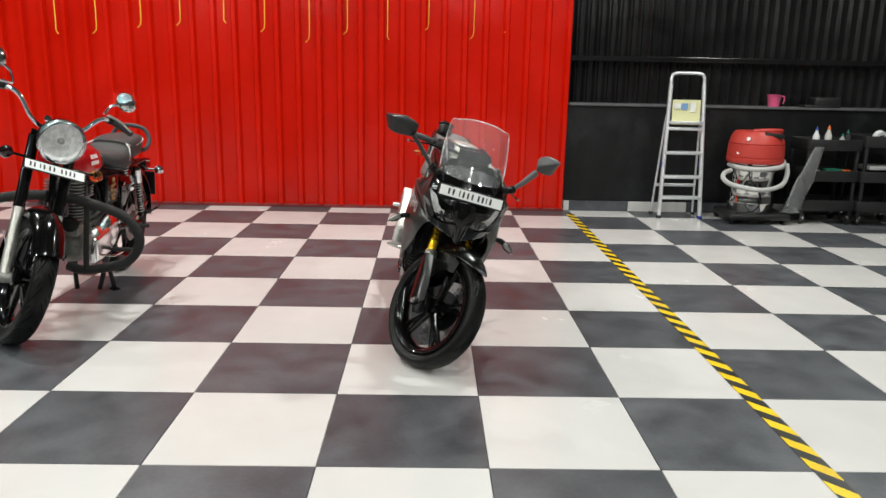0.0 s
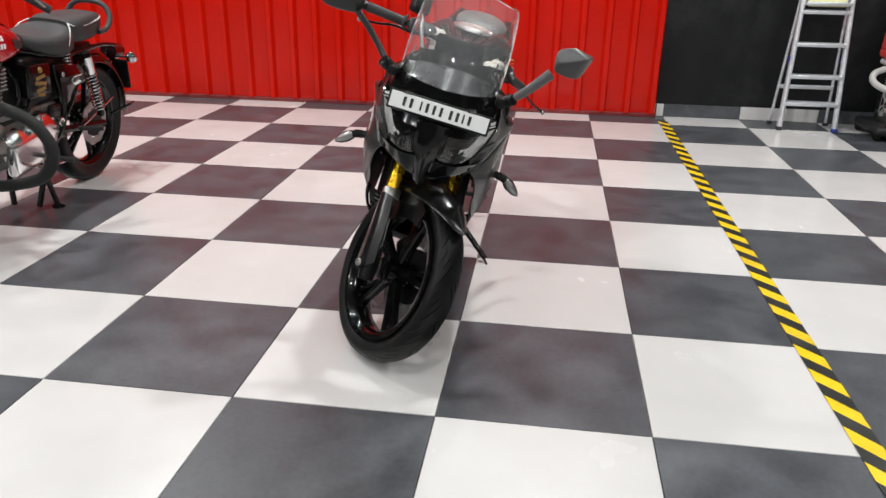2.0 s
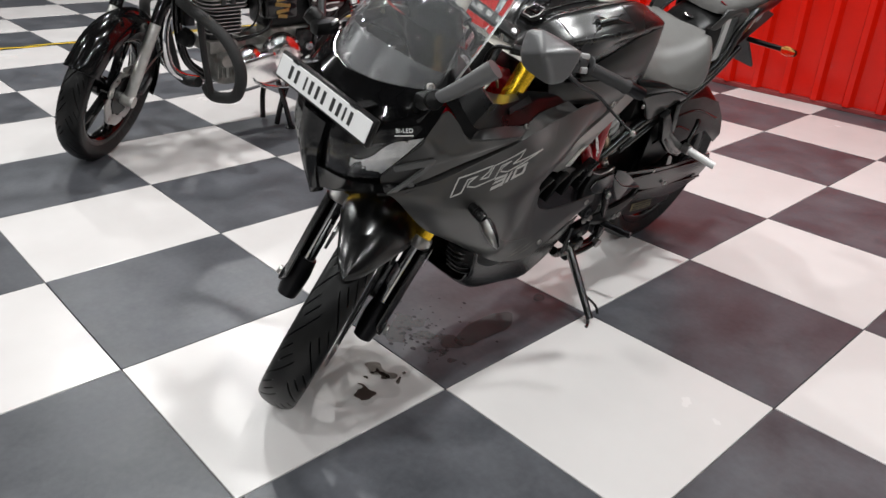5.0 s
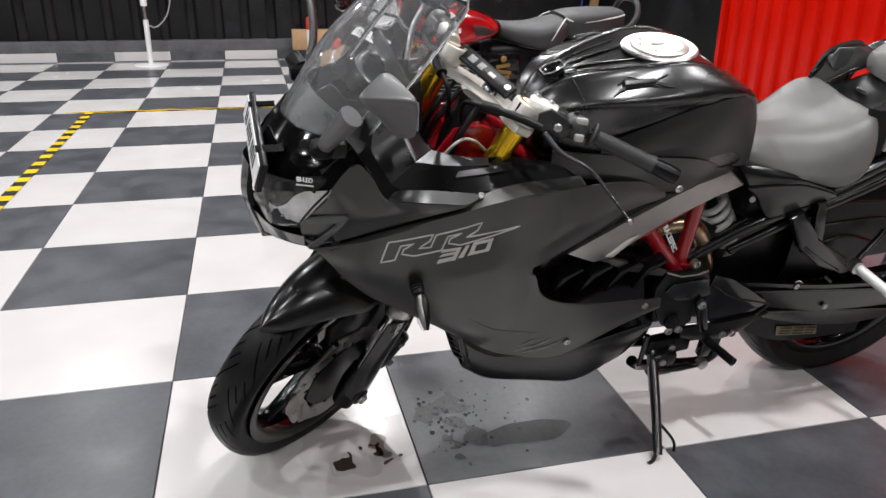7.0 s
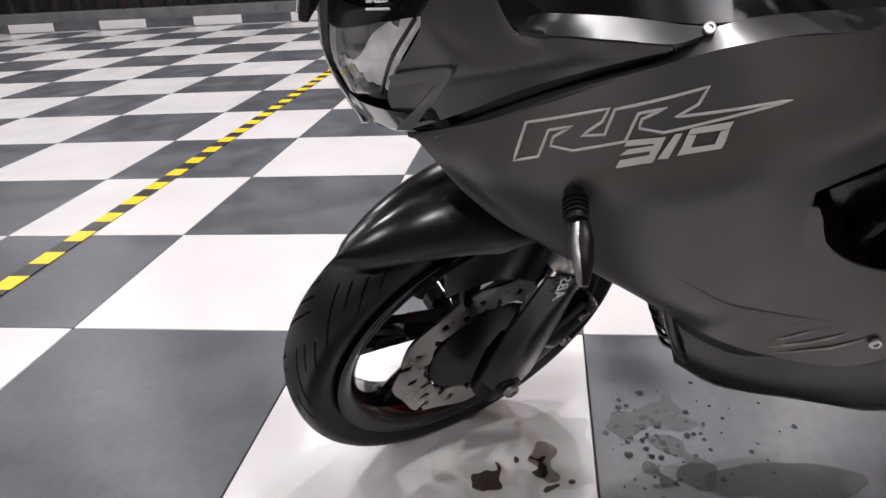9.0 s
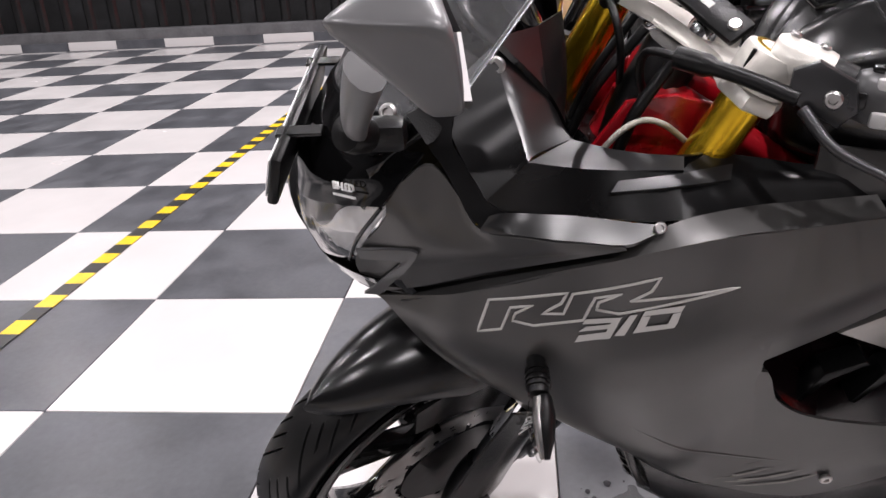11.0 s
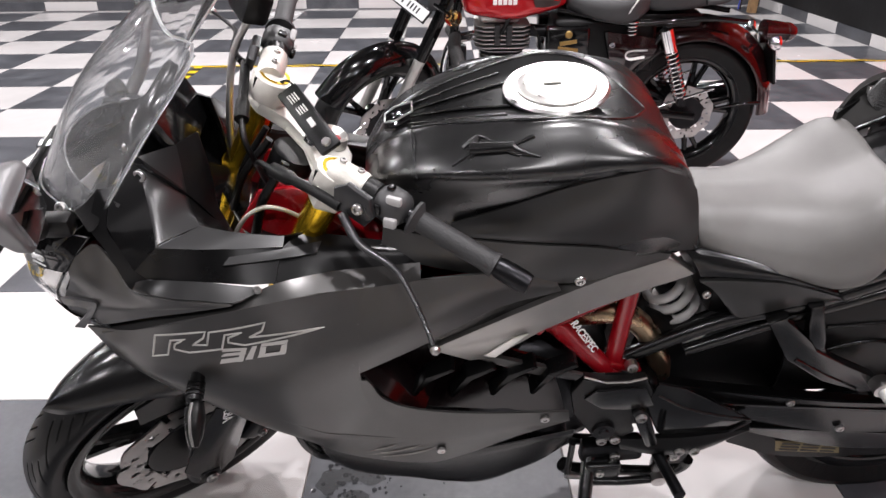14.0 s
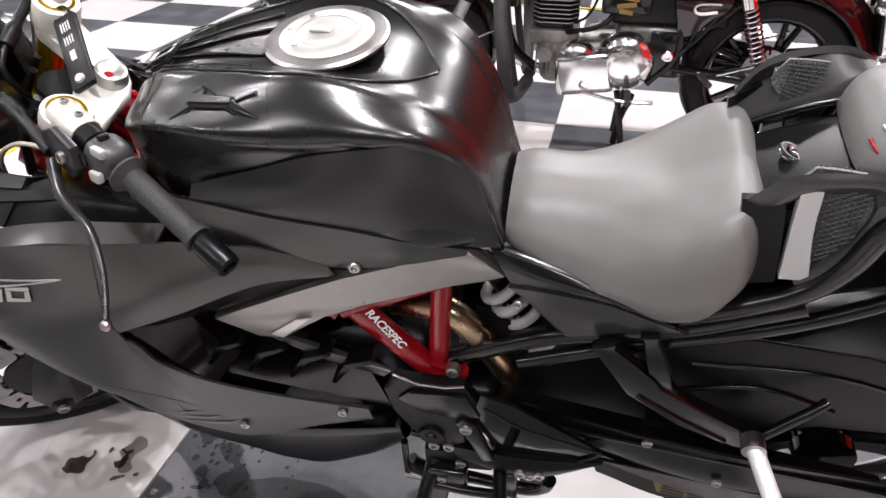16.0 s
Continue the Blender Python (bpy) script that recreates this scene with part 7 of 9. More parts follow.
    # indicators
    for side in (1, -1):
        ind = thing_under("indicator", B)
        part("stem", made(tube, [(1.197, 0.195 * side, 0.640), (1.197, 0.230 * side, 0.636), (1.197, 0.256 * side, 0.630)], 0.0115, 12, 8), PLASTIC, ind, smooth=60)
        for k in range(4):
            part("rib", made(lathe, [(0.0, -0.0018), (0.0138, -0.0014), (0.0138, 0.0014), (0.0, 0.0018)], (1.197, (0.229 + 0.0062 * k) * side, 0.6362 - 0.0013 * k), (0, side, -0.2), 14), PLASTIC, ind, smooth=40)
        secs = []
        for t, rr_ in ((0, 0.006), (0.08, 0.014), (0.35, 0.0185), (0.7, 0.014), (0.95, 0.005), (1.0, 0.001)):
            l, u = 0.252 + 0.058 * t, 0.630 - 0.042 * t
            secs.append([(1.199 + 0.60 * rr_ * math.cos(a), (l + 0.5 * rr_ * math.sin(a)) * side, u + 0.85 * rr_ * math.sin(a)) for a in (2 * math.pi * k / 12 for k in range(12))])
        part("lens", made(rings, secs), SMOKE, ind, "clear indicator lens", smooth=60)
        part("backing", made(rings, [[(x - 0.003, y, z) for x, y, z in (tuple(sum(q[i] for q in s_) / 12 + (p[i] - sum(q[i] for q in s_) / 12) * 0.78 for i in range(3)) for p in s_)] for s_ in secs[1:5]]), STEEL, ind, smooth=60)
        part("shell", made(rings, [[(x - 0.008, y, z - 0.001) for x, y, z in s_] for s_ in secs[:5]]), PLASTIC, ind, "black indicator shell", smooth=60)

    # number plate with plain bars
    npl = thing_under("number_plate", B)
    mm = axes((1.4665, 0.004, 0.837), (0, 1, -0.004), (-0.28, 0, 1))
    bm = bm_new()
    box(bm, (0, 0, 0), (0.295, 0.056, 0.012), 0.004, mm.to_3x3().to_4x4())
    bmesh.ops.translate(bm, vec=mm @ Vector((0, 0, -0.007)), verts=bm.verts)
    part("holder", bm, PLASTIC, npl, "black plastic plate holder", smooth=40)
    bm = bm_new()
    box(bm, (0, 0, 0), (0.282, 0.044, 0.002), 0.0008, mm.to_3x3().to_4x4())
    bmesh.ops.translate(bm, vec=mm @ Vector((0, 0, 0.001)), verts=bm.verts)
    part("plate", bm, PLATE_W, npl, "white number plate")
    for k, w in ((-0.100, 0.014), (-0.080, 0.014), (-0.052, 0.008), (-0.034, 0.014), (-0.014, 0.013), (0.006, 0.013), (0.034, 0.014), (0.053, 0.014), (0.070, 0.008), (0.088, 0.014)):
        bm = bm_new()
        box(bm, (0, 0, 0), (w * 0.6, 0.026, 0.001), 0, mm.to_3x3().to_4x4())
        bmesh.ops.translate(bm, vec=mm @ Vector((k, 0, 0.0026)), verts=bm.verts)
        part("bar", bm, INK, npl)
    for yy in (0.09, -0.09):
        part("plate_stay", made(box, (1.44, yy, 0.86), (0.05, 0.02, 0.004), 0.001), SATIN, npl)
    return B


sport_bike()

# ---- the red and black retro motorcycle ----
RED_TANK = material("ruby red tank lacquer", (0.42, 0.006, 0.010), 0.16, vary=0.06, coat=0.7, metal=0.25)
MAROON = material("dark maroon lacquer", (0.011, 0.0025, 0.0028), 0.10, vary=0.1, coat=0.5)
SEAT_BLACK = material("charcoal seat vinyl", (0.030, 0.030, 0.031), 0.55, vary=0.15, scale=12, bump=0.12, bump_scale=600)
PIPING = material("pale piping", (0.62, 0.62, 0.60), 0.5)
PAD = material("dark knee pad rubber", (0.03, 0.024, 0.022), 0.6, bump=0.3, bump_scale=300)
WRAP = material("wrapped black rope", (0.012, 0.012, 0.012), 0.75, bump=0.8, bump_scale=150)
BRASS = material("brass-coloured emblem", (0.30, 0.19, 0.06), 0.45, metal=0.5)
LAMP_GLASS = thin_glass("ribbed lamp glass", (0.97, 0.97, 0.97), 0.05, 1.45)
FIN = material("black finned iron", (0.016, 0.016, 0.017), 0.4, vary=0.2)
CASE = material("grey cast crankcase", (0.24, 0.235, 0.22), 0.45, metal=0.7, vary=0.3, scale=24, bump=0.2, bump_scale=150)
FIN_EDGE = material("machined fin edge", (0.55, 0.54, 0.53), 0.35, metal=0.8)


def retro_bike():
    B = thing("retro_motorcycle", bike_matrix((-2.305, 2.10, 0), 2.0, 5.5), "ruby red and black retro motorcycle leaning on its stand", "motorcycle")
    RAKE, STEER = 26.0, 40.0
    S = Matrix.Translation((1.145, 0, 0.93)) @ Matrix.Rotation(radians(-RAKE), 4, "Y") @ Matrix.Rotation(radians(STEER), 4, "Z")
    S3 = S.to_3x3()

    def sp(x, y, z):
        return S @ Vector((x, y, z))
    ax = (S3 @ Vector((0, 1, 0))).normalized()
    up = (S3 @ Vector((0, 0, 1))).normalized()
    fwd = (S3 @ Vector((1, 0, 0))).normalized()
    cast_wheel(B, sp(0.03, 0, -0.700), ax, 0.328, 0.105, 0.245, 0.045, 5, GLOSS, disc_side=1, disc_r=0.14, rim_w=0.075)
    cast_wheel(B, (0.10, 0, 0.326), (0, 1, 0), 0.324, 0.122, 0.240, 0.05, 5, GLOSS, disc_side=1, disc_r=0.12, rim_w=0.085, turn=0.2)
    # front mudguard
    rows = []
    for yy in (-0.075, -0.055, 0, 0.055, 0.075):
        d = (abs(yy) / 0.075) ** 2.5 * 0.07
        rows.append([tuple(sp(0.03 + (0.372 - d) * math.cos(radians(a)), yy, -0.70 + (0.372 - d) * math.sin(radians(a)))) for a in (12, 40, 70, 100, 130, 160, 178)])
    part("front_mudguard", made(surf, rows, 14, 30, 0.003, S3 @ Vector((0, 0, -1))), GLOSS, B, "gloss black front mudguard", smooth=60)
    for side in (1, -1):
        y = 0.092 * side
        fk = thing_under("fork_leg", B)
        part("upper_cover", made(tube, [sp(0.03, y, 0.02), sp(0.03, y, -0.36)], 0.027, 18, None), GLOSS, fk, smooth=50)
        part("slider", made(tube, [sp(0.03, y, -0.35), sp(0.03, y, -0.70)], 0.024, 18, None), ALLOY, fk, "polished alloy fork slider", smooth=50)
        part("foot", made(lathe, [(0, -0.03), (0.026, -0.028), (0.03, 0), (0.026, 0.028), (0, 0.03)], sp(0.03, y, -0.71), ax, 16), ALLOY, fk, smooth=50)
        part("mudguard_stay", made(tube, [sp(0.03, 0.078 * side, -0.70), sp(-0.12, 0.078 * side, -0.52), sp(-0.24, 0.07 * side, -0.44)], 0.004, 6, None), STEEL, fk, smooth=60)
    cal = thing_under("brake_caliper", B)
    bm = bm_new()
    box(bm, (0, 0, 0), (0.06, 0.05, 0.10), 0.014, S3.to_4x4() @ Matrix.Rotation(radians(-30), 4, "Y"), 3)
    bmesh.ops.translate(bm, vec=sp(-0.08, 0.08, -0.63), verts=bm.verts)
    part("body", bm, DARK_STEEL, cal, smooth=40)
    # headlamp nacelle
    nac = thing_under("headlight", B)
    hc = sp(0.165, 0, -0.015)
    hf = (S3 @ Matrix.Rotation(radians(RAKE + 2), 3, "Y") @ Vector((1, 0, 0))).normalized()
    part("nacelle", made(lathe, [(0.0, -0.20), (0.045, -0.19), (0.085, -0.13), (0.105, -0.06), (0.11, 0.0), (0.10, 0.01)], hc, hf, 36, False), GLOSS, nac, "gloss black lamp nacelle", smooth=60)
    part("bezel", made(ring_lathe, [(0.098, -0.01), (0.112, -0.012), (0.116, 0.004), (0.11, 0.018), (0.098, 0.02)], hc, hf, 44), CHROME, nac, "chrome bezel", smooth=60)
    part("reflector", made(lathe, [(0.0, -0.02), (0.03, -0.018), (0.06, -0.012), (0.085, -0.002), (0.098, 0.008)], hc, hf, 16, False), REFLECTOR, nac, smooth=12)
    part("bulb", made(lathe, [(0, 0.0), (0.014, -0.004), (0.018, -0.02), (0.02, -0.05)], hc, hf, 16), PEARL, nac, smooth=60)
    bm = bm_new()
    lathe(bm, [(0.0, 0.040), (0.03, 0.038), (0.06, 0.032), (0.085, 0.022), (0.098, 0.010)], hc, hf, 36, False)
    lathe(bm, [(0.0, 0.037), (0.03, 0.035), (0.06, 0.029), (0.085, 0.019), (0.098, 0.008)], hc, hf, 36, False)
    part("glass", bm, LAMP_GLASS, nac, "clear lamp glass", smooth=60).visible_shadow = False
    for side in (1, -1):
        part("pilot_lamp", made(lathe, [(0, 0.02), (0.012, 0.016), (0.018, 0.0), (0.018, -0.03)], hc + up * 0.085 + ax * 0.07 * side - hf * 0.03, hf, 16), CHROME, nac, smooth=60)
        part("eyelid", made(tube, [hc + up * 0.10 + ax * 0.05 * side, hc + up * 0.112 + ax * 0.0 + hf * 0.02], 0.006, 8, None), CHROME, nac, smooth=60)
    part("clock_shroud", made(lathe, [(0, 0.03), (0.045, 0.028), (0.055, 0.012), (0.05, -0.03)], sp(0.05, 0, 0.085), up + hf * -0.3, 24), CHROME, nac, smooth=60)
    # yokes, bars, mirrors
    bm = bm_new()
    plate(bm, [(0.06, 0.12), (-0.04, 0.09), (-0.05, 0), (-0.04, -0.09), (0.06, -0.12)], 0.03, S @ Matrix.Translation((0, 0, 0.03)), 0.006)
    part("top_yoke", bm, GLOSS, B, smooth=40)
    hb = thing_under("handlebar", B)
    half = ((-0.080, 0.395, 0.232), (-0.040, 0.300, 0.244), (0.015, 0.205, 0.215), (0.012, 0.110, 0.105))
    bar = [sp(x, y, z) for x, y, z in half] + [sp(0.0, 0.0, 0.070)] + [sp(x, -y, z) for x, y, z in reversed(half)]
    part("bar", made(tube, bar, 0.0115, 12, 50), CHROME, hb, "chrome handlebar", smooth=60)
    for side in (1, -1):
        g0, g1 = sp(-0.034, 0.290 * side, 0.243), sp(-0.090, 0.418 * side, 0.229)
        part("grip", made(tube, [g0, g1], 0.018, 14, None), GRIP_RUBBER, hb, "black rubber grip", smooth=50)
        d = (g1 - g0).normalized()
        bm = bm_new()
        mm = axes(g0 - d * 0.025, d, up)
        box(bm, (0, 0, 0), (0.045, 0.045, 0.045), 0.014, mm.to_3x3().to_4x4(), 3)
        bmesh.ops.translate(bm, vec=mm.translation, verts=bm.verts)
        part("switch_block", bm, PLASTIC, hb, smooth=50)
        part("lever", made(tube, [g0 - d * 0.06 + fwd * 0.03, g0 + d * 0.02 + fwd * 0.055, g1 - d * 0.03 + fwd * 0.05 - up * 0.015], 0.0065, 8, 14, False, 0.6), ALLOY, hb, smooth=60)
        mi = thing_under("mirror", B)
        m0 = g0 - d * 0.07 + up * 0.012
        m1 = m0 + up * 0.055 + ax * 0.03 * side + fwd * 0.01
        m2 = m0 + up * 0.085 + ax * 0.085 * side
        part("stem", made(tube, [m0, m1, m2], 0.0065, 8, 14), CHROME, mi, "chrome mirror stem", smooth=60)
        back = (fwd * 1.0 + up * 0.1).normalized()
        part("shell", made(lathe, [(0, 0.036), (0.036, 0.029), (0.056, 0.011), (0.058, 0.0), (0.053, -0.003)], m2 + up * 0.02 + ax * 0.02 * side, back, 26), CHROME, mi, "round chrome mirror shell", smooth=60)
        part("mirror_glass", made(lathe, [(0, -0.004), (0.053, -0.003), (0.053, 0.002), (0, 0.002)], m2 + up * 0.02 + ax * 0.02 * side, back, 26), MIRROR, mi, smooth=40)
        ind = thing_under("indicator", B)
        part("stem", made(tube, [sp(0.10, 0.10 * side, -0.12), sp(0.10, 0.20 * side, -0.12)], 0.007, 8, None), GLOSS, ind, smooth=60)
        part("lens", made(lathe, [(0, 0.034), (0.02, 0.028), (0.03, 0.01), (0.03, -0.02), (0.018, -0.035), (0, -0.038)], sp(0.10, 0.215 * side, -0.12), fwd, 20), MAROON if side == -1 else AMBER, ind, smooth=60)
    # number plate
    npl = thing_under("number_plate", B)
    mm = S @ axes((0.155, 0, -0.165), (0, 1, 0), (-0.35, 0, 1))
    for w, h, d, z, mat, nm in ((0.292, 0.058, 0.006, 0.0, PLASTIC, "holder"), (0.28, 0.047, 0.002, 0.0045, PLATE_W, "plate")):
        bm = bm_new()
        box(bm, (0, 0, 0), (w, h, d), 0.0009, mm.to_3x3().to_4x4())
        bmesh.ops.translate(bm, vec=mm @ Vector((0, 0, z)), verts=bm.verts)
        part(nm, bm, mat, npl)
    for k, w in ((-0.115, 0.013), (-0.096, 0.013), (-0.070, 0.008), (-0.052, 0.013), (-0.026, 0.013), (-0.006, 0.013), (0.030, 0.013), (0.050, 0.013), (0.070, 0.013), (0.090, 0.013)):
        bm = bm_new()
        box(bm, (0, 0, 0), (w * 0.6, 0.026, 0.001), 0, mm.to_3x3().to_4x4())
        bmesh.ops.translate(bm, vec=mm @ Vector((k, 0, 0.0065)), verts=bm.verts)
        part("bar", bm, INK, npl)
    # tank
    tk = thing_under("fuel_tank", B)
    st = [
        (1.125, [(0, 0.885), (0.03, 0.88), (0.055, 0.865), (0.06, 0.84), (0.045, 0.82), (0, 0.815)]),
        (1.10, [(0, 0.915), (0.045, 0.908), (0.092, 0.88), (0.102, 0.835), (0.085, 0.795), (0, 0.79)]),
        (1.02, [(0, 0.942), (0.06, 0.936), (0.122, 0.895), (0.136, 0.835), (0.118, 0.785), (0, 0.78)]),
        (0.92, [(0, 0.945), (0.06, 0.94), (0.126, 0.90), (0.140, 0.838), (0.122, 0.775), (0, 0.765)]),
        (0.82, [(0, 0.928), (0.055, 0.922), (0.112, 0.885), (0.126, 0.835), (0.112, 0.795), (0, 0.785)]),
        (0.74, [(0, 0.898), (0.045, 0.892), (0.086, 0.865), (0.098, 0.835), (0.085, 0.808), (0, 0.80)]),
        (0.695, [(0, 0.865), (0.03, 0.862), (0.055, 0.85), (0.06, 0.835), (0.05, 0.82), (0, 0.815)])]
    part("shell", made(body, st, 22, True, 28), RED_TANK, tk, "ruby red lacquered fuel tank", smooth=60)
    part("top_stripe", made(surf, [[(1.09, -0.04, 0.919), (1.09, 0.04, 0.919)], [(1.0, -0.05, 0.945), (1.0, 0.05, 0.945)], [(0.90, -0.05, 0.947), (0.90, 0.05, 0.947)], [(0.80, -0.045, 0.926), (0.80, 0.045, 0.926)], [(0.73, -0.035, 0.896), (0.73, 0.035, 0.896)]], 18, 7, 0.006, (0, 0, -1)), GLOSS, tk, "black band over the tank", smooth=60)
    part("filler_cap", made(lathe, [(0, 0.018), (0.03, 0.018), (0.034, 0.01), (0.034, 0)], (0.93, 0, 0.945), (0, 0, 1), 24), CHROME, tk, smooth=40)
    tm = made(body, st, 22, True, 28)
    tree = BVHTree.FromBMesh(tm)
    tm.free()

    def on_tank(x, u, lift=0.0012):
        h = tree.ray_cast(Vector((x, 0.5, u)), Vector((0, -1, 0)))[0]
        return (h.y if h else 0.1) + lift
    for side in (1, -1):
        gm = thing_under("tank_lettering_bars", B)
        for x0, x1, u0, u1 in ((1.0, 0.915, 0.872, 0.893), (1.005, 0.905, 0.838, 0.860)):
            n = 5
            for k in range(n):
                a, b = x0 + (x1 - x0) * k / n, x0 + (x1 - x0) * (k + 0.78) / n
                bm = bm_new()
                bm.faces.new([bm.verts.new((x, on_tank(x, u) * side, u)) for x, u in ((a, u0), (b, u0), (b, u1), (a, u1))])
                part("bar", bm, DECAL_W, gm)
        pd = [[(0.845, 0.905), (0.79, 0.893), (0.735, 0.862)], [(0.845, 0.865), (0.785, 0.855), (0.725, 0.842)], [(0.835, 0.825), (0.785, 0.822), (0.735, 0.825)]]
        part("knee_pad", made(surf, [[(x, on_tank(x, u, 0.002) * side, u) for x, u in r] for r in pd], 10, 10, 0.006, (0, -side, 0)), PAD, tk, "dark rubber knee pad", smooth=60)
    # seats
    fs = [
        (0.69, [(0, 0.872), (0.04, 0.868), (0.065, 0.855), (0.07, 0.83), (0.05, 0.80), (0, 0.80)]),
        (0.62, [(0, 0.862), (0.06, 0.858), (0.10, 0.845), (0.115, 0.815), (0.10, 0.78), (0, 0.78)]),
        (0.50, [(0, 0.862), (0.08, 0.858), (0.135, 0.842), (0.148, 0.80), (0.135, 0.755), (0, 0.76)]),
        (0.42, [(0, 0.88), (0.08, 0.876), (0.132, 0.86), (0.145, 0.82), (0.135, 0.77), (0, 0.76)]),
        (0.37, [(0, 0.892), (0.07, 0.888), (0.11, 0.872), (0.12, 0.84), (0.11, 0.80), (0, 0.78)])]
    part("rider_seat", made(body, fs, 20, True, 22), SEAT_BLACK, B, "charcoal vinyl rider seat", smooth=60)
    rs = [
        (0.375, [(0, 0.905), (0.07, 0.902), (0.10, 0.89), (0.108, 0.86), (0.09, 0.80), (0, 0.80)]),
        (0.30, [(0, 0.918), (0.08, 0.914), (0.118, 0.90), (0.125, 0.86), (0.11, 0.80), (0, 0.79)]),
        (0.17, [(0, 0.925), (0.08, 0.921), (0.115, 0.908), (0.122, 0.87), (0.11, 0.81), (0, 0.80)]),
        (0.06, [(0, 0.925), (0.06, 0.922), (0.088, 0.91), (0.095, 0.875), (0.08, 0.83), (0, 0.82)])]
    part("pillion_seat", made(body, rs, 20, True, 20), SEAT_BLACK, B, "charcoal vinyl pillion seat with pale piping", smooth=60)
    for side in (1, -1):
        part("seat_piping", made(tube, [(0.375, 0.100 * side, 0.893), (0.41, 0.132 * side, 0.868), (0.45, 0.148 * side, 0.815), (0.475, 0.146 * side, 0.768)], 0.0035, 6, 18), PIPING, B, smooth=60)
        part("seat_piping", made(tube, [(0.378, 0.100 * side, 0.895), (0.33, 0.116 * side, 0.878), (0.25, 0.124 * side, 0.880), (0.12, 0.114 * side, 0.897), (0.06, 0.090 * side, 0.905)], 0.0035, 6, 22), PIPING, B, smooth=60)
        part("seat_spring", made(tube, [(0.40 + 0.022 * math.cos(a), 0.11 * side + 0.022 * math.sin(a), 0.69 + a * 0.0025) for a in (k * 0.5 for k in range(62))], 0.004, 6, None), CHROME, B, smooth=60)
    part("grab_rail", made(tube, [(0.14, 0.125, 0.835), (0.06, 0.125, 0.845), (0.01, 0.12, 0.90), (-0.005, 0.08, 0.955), (-0.01, 0.0, 0.97), (-0.005, -0.08, 0.955), (0.01, -0.12, 0.90), (0.06, -0.125, 0.845), (0.14, -0.125, 0.835)], 0.014, 12, 46), SEAT_BLACK, B, "padded grab rail behind the seat", smooth=60)
    # rear mudguard and lamps
    rows = []
    for yy in (-0.09, -0.068, 0, 0.068, 0.09):
        d = (abs(yy) / 0.09) ** 2.5 * 0.09
        rows.append([tuple((0.10 + (0.40 - d) * math.cos(radians(a)), yy, 0.345 + (0.40 - d) * math.sin(radians(a)))) for a in (35, 65, 95, 125, 155, 185)])
    part("rear_mudguard", made(surf, rows, 14, 30, 0.003, lambda p: (Vector((0.10, p.y * 0.5, 0.345)) - p).normalized()), MAROON, B, "dark maroon rear mudguard", smooth=60)
    tl = thing_under("tail_light", B)
    part("body", made(lathe, [(0, 0.10), (0.04, 0.10), (0.045, 0.06), (0.05, 0.0), (0.0, -0.02)], (-0.20, 0, 0.665), (-1, 0, -0.05), 22), MAROON, tl, smooth=50)
    part("lens", made(lathe, [(0, 0.045), (0.025, 0.04), (0.04, 0.015), (0.042, 0.0), (0, 0)], (-0.30, 0, 0.66), (-1, 0, -0.05), 22), MAROON, tl, smooth=50)
    part("plate_bracket", made(box, (-0.235, 0, 0.545), (0.012, 0.20, 0.17), 0.003, Matrix.Rotation(radians(12), 4, "Y")), PLASTIC, tl, smooth=40)
    part("rear_plate", made(box, (-0.245, 0, 0.545), (0.004, 0.19, 0.15), 0.001, Matrix.Rotation(radians(12), 4, "Y")), PLATE_W, tl)
    for side in (1, -1):
        part("indicator_stem", made(tube, [(-0.20, 0.04 * side, 0.645), (-0.205, 0.11 * side, 0.648)], 0.007, 8, None), CHROME, tl, smooth=60)
        part("indicator_body", made(lathe, [(0, -0.034), (0.018, -0.030), (0.030, -0.012), (0.032, 0.006), (0.028, 0.012), (0, 0.018)], (-0.205, 0.135 * side, 0.65), (-1, 0, 0), 22), CHROME, tl, "chrome indicator", smooth=60)
    # engine
    en = thing_under("engine", B)
    part("barrel_core", made(box, (0.94, 0, 0.60), (0.13, 0.12, 0.30), 0.03, None, 3), FIN, en, smooth=40)
    for k in range(13):
        z = 0.515 + k * 0.0172
        hw, hd, c = (0.088, 0.088, 0.030) if k < 7 else (0.112, 0.098, 0.028)
        shape = [(hw, hd - c), (hw - c, hd), (c - hw, hd), (-hw, hd - c), (-hw, c - hd), (c - hw, -hd), (hw - c, -hd), (hw, c - hd)]
        fin = part("fin", made(plate, shape, 0.0065, pose(0.925, 0, z), 0.0015), FIN, en)
        part("fin_edge", made(plate, [(x * 1.008, y * 1.008) for x, y in shape], 0.0038 if k >= 7 else 0.0026, pose(0.925, 0, z + 0.0018)), FIN_EDGE, fin)
    for dx in (-0.022, 0.026):
        part("head_boss", made(box, (0.925 + dx, 0.092, 0.690), (0.026, 0.030, 0.086), 0.006, None, 2), FIN, en, smooth=40)
    part("plug_cap", made(tube, [(0.93, 0.10, 0.700), (0.935, 0.125, 0.715), (0.90, 0.120, 0.775), (0.86, 0.06, 0.80)], 0.008, 10, 16), PLASTIC, en, "black spark plug lead", smooth=60)
    part("rocker_box", made(box, (0.94, 0, 0.755), (0.17, 0.14, 0.045), 0.015, None, 3), ALLOY, en, smooth=40)
    part("barrel_base", made(box, (0.925, 0, 0.455), (0.19, 0.17, 0.06), 0.01), CASE, en, smooth=40)
    part("crankcase", made(box, (0.78, 0, 0.36), (0.40, 0.17, 0.20), 0.05, None, 3), CASE, en, smooth=50)
    bm = bm_new()
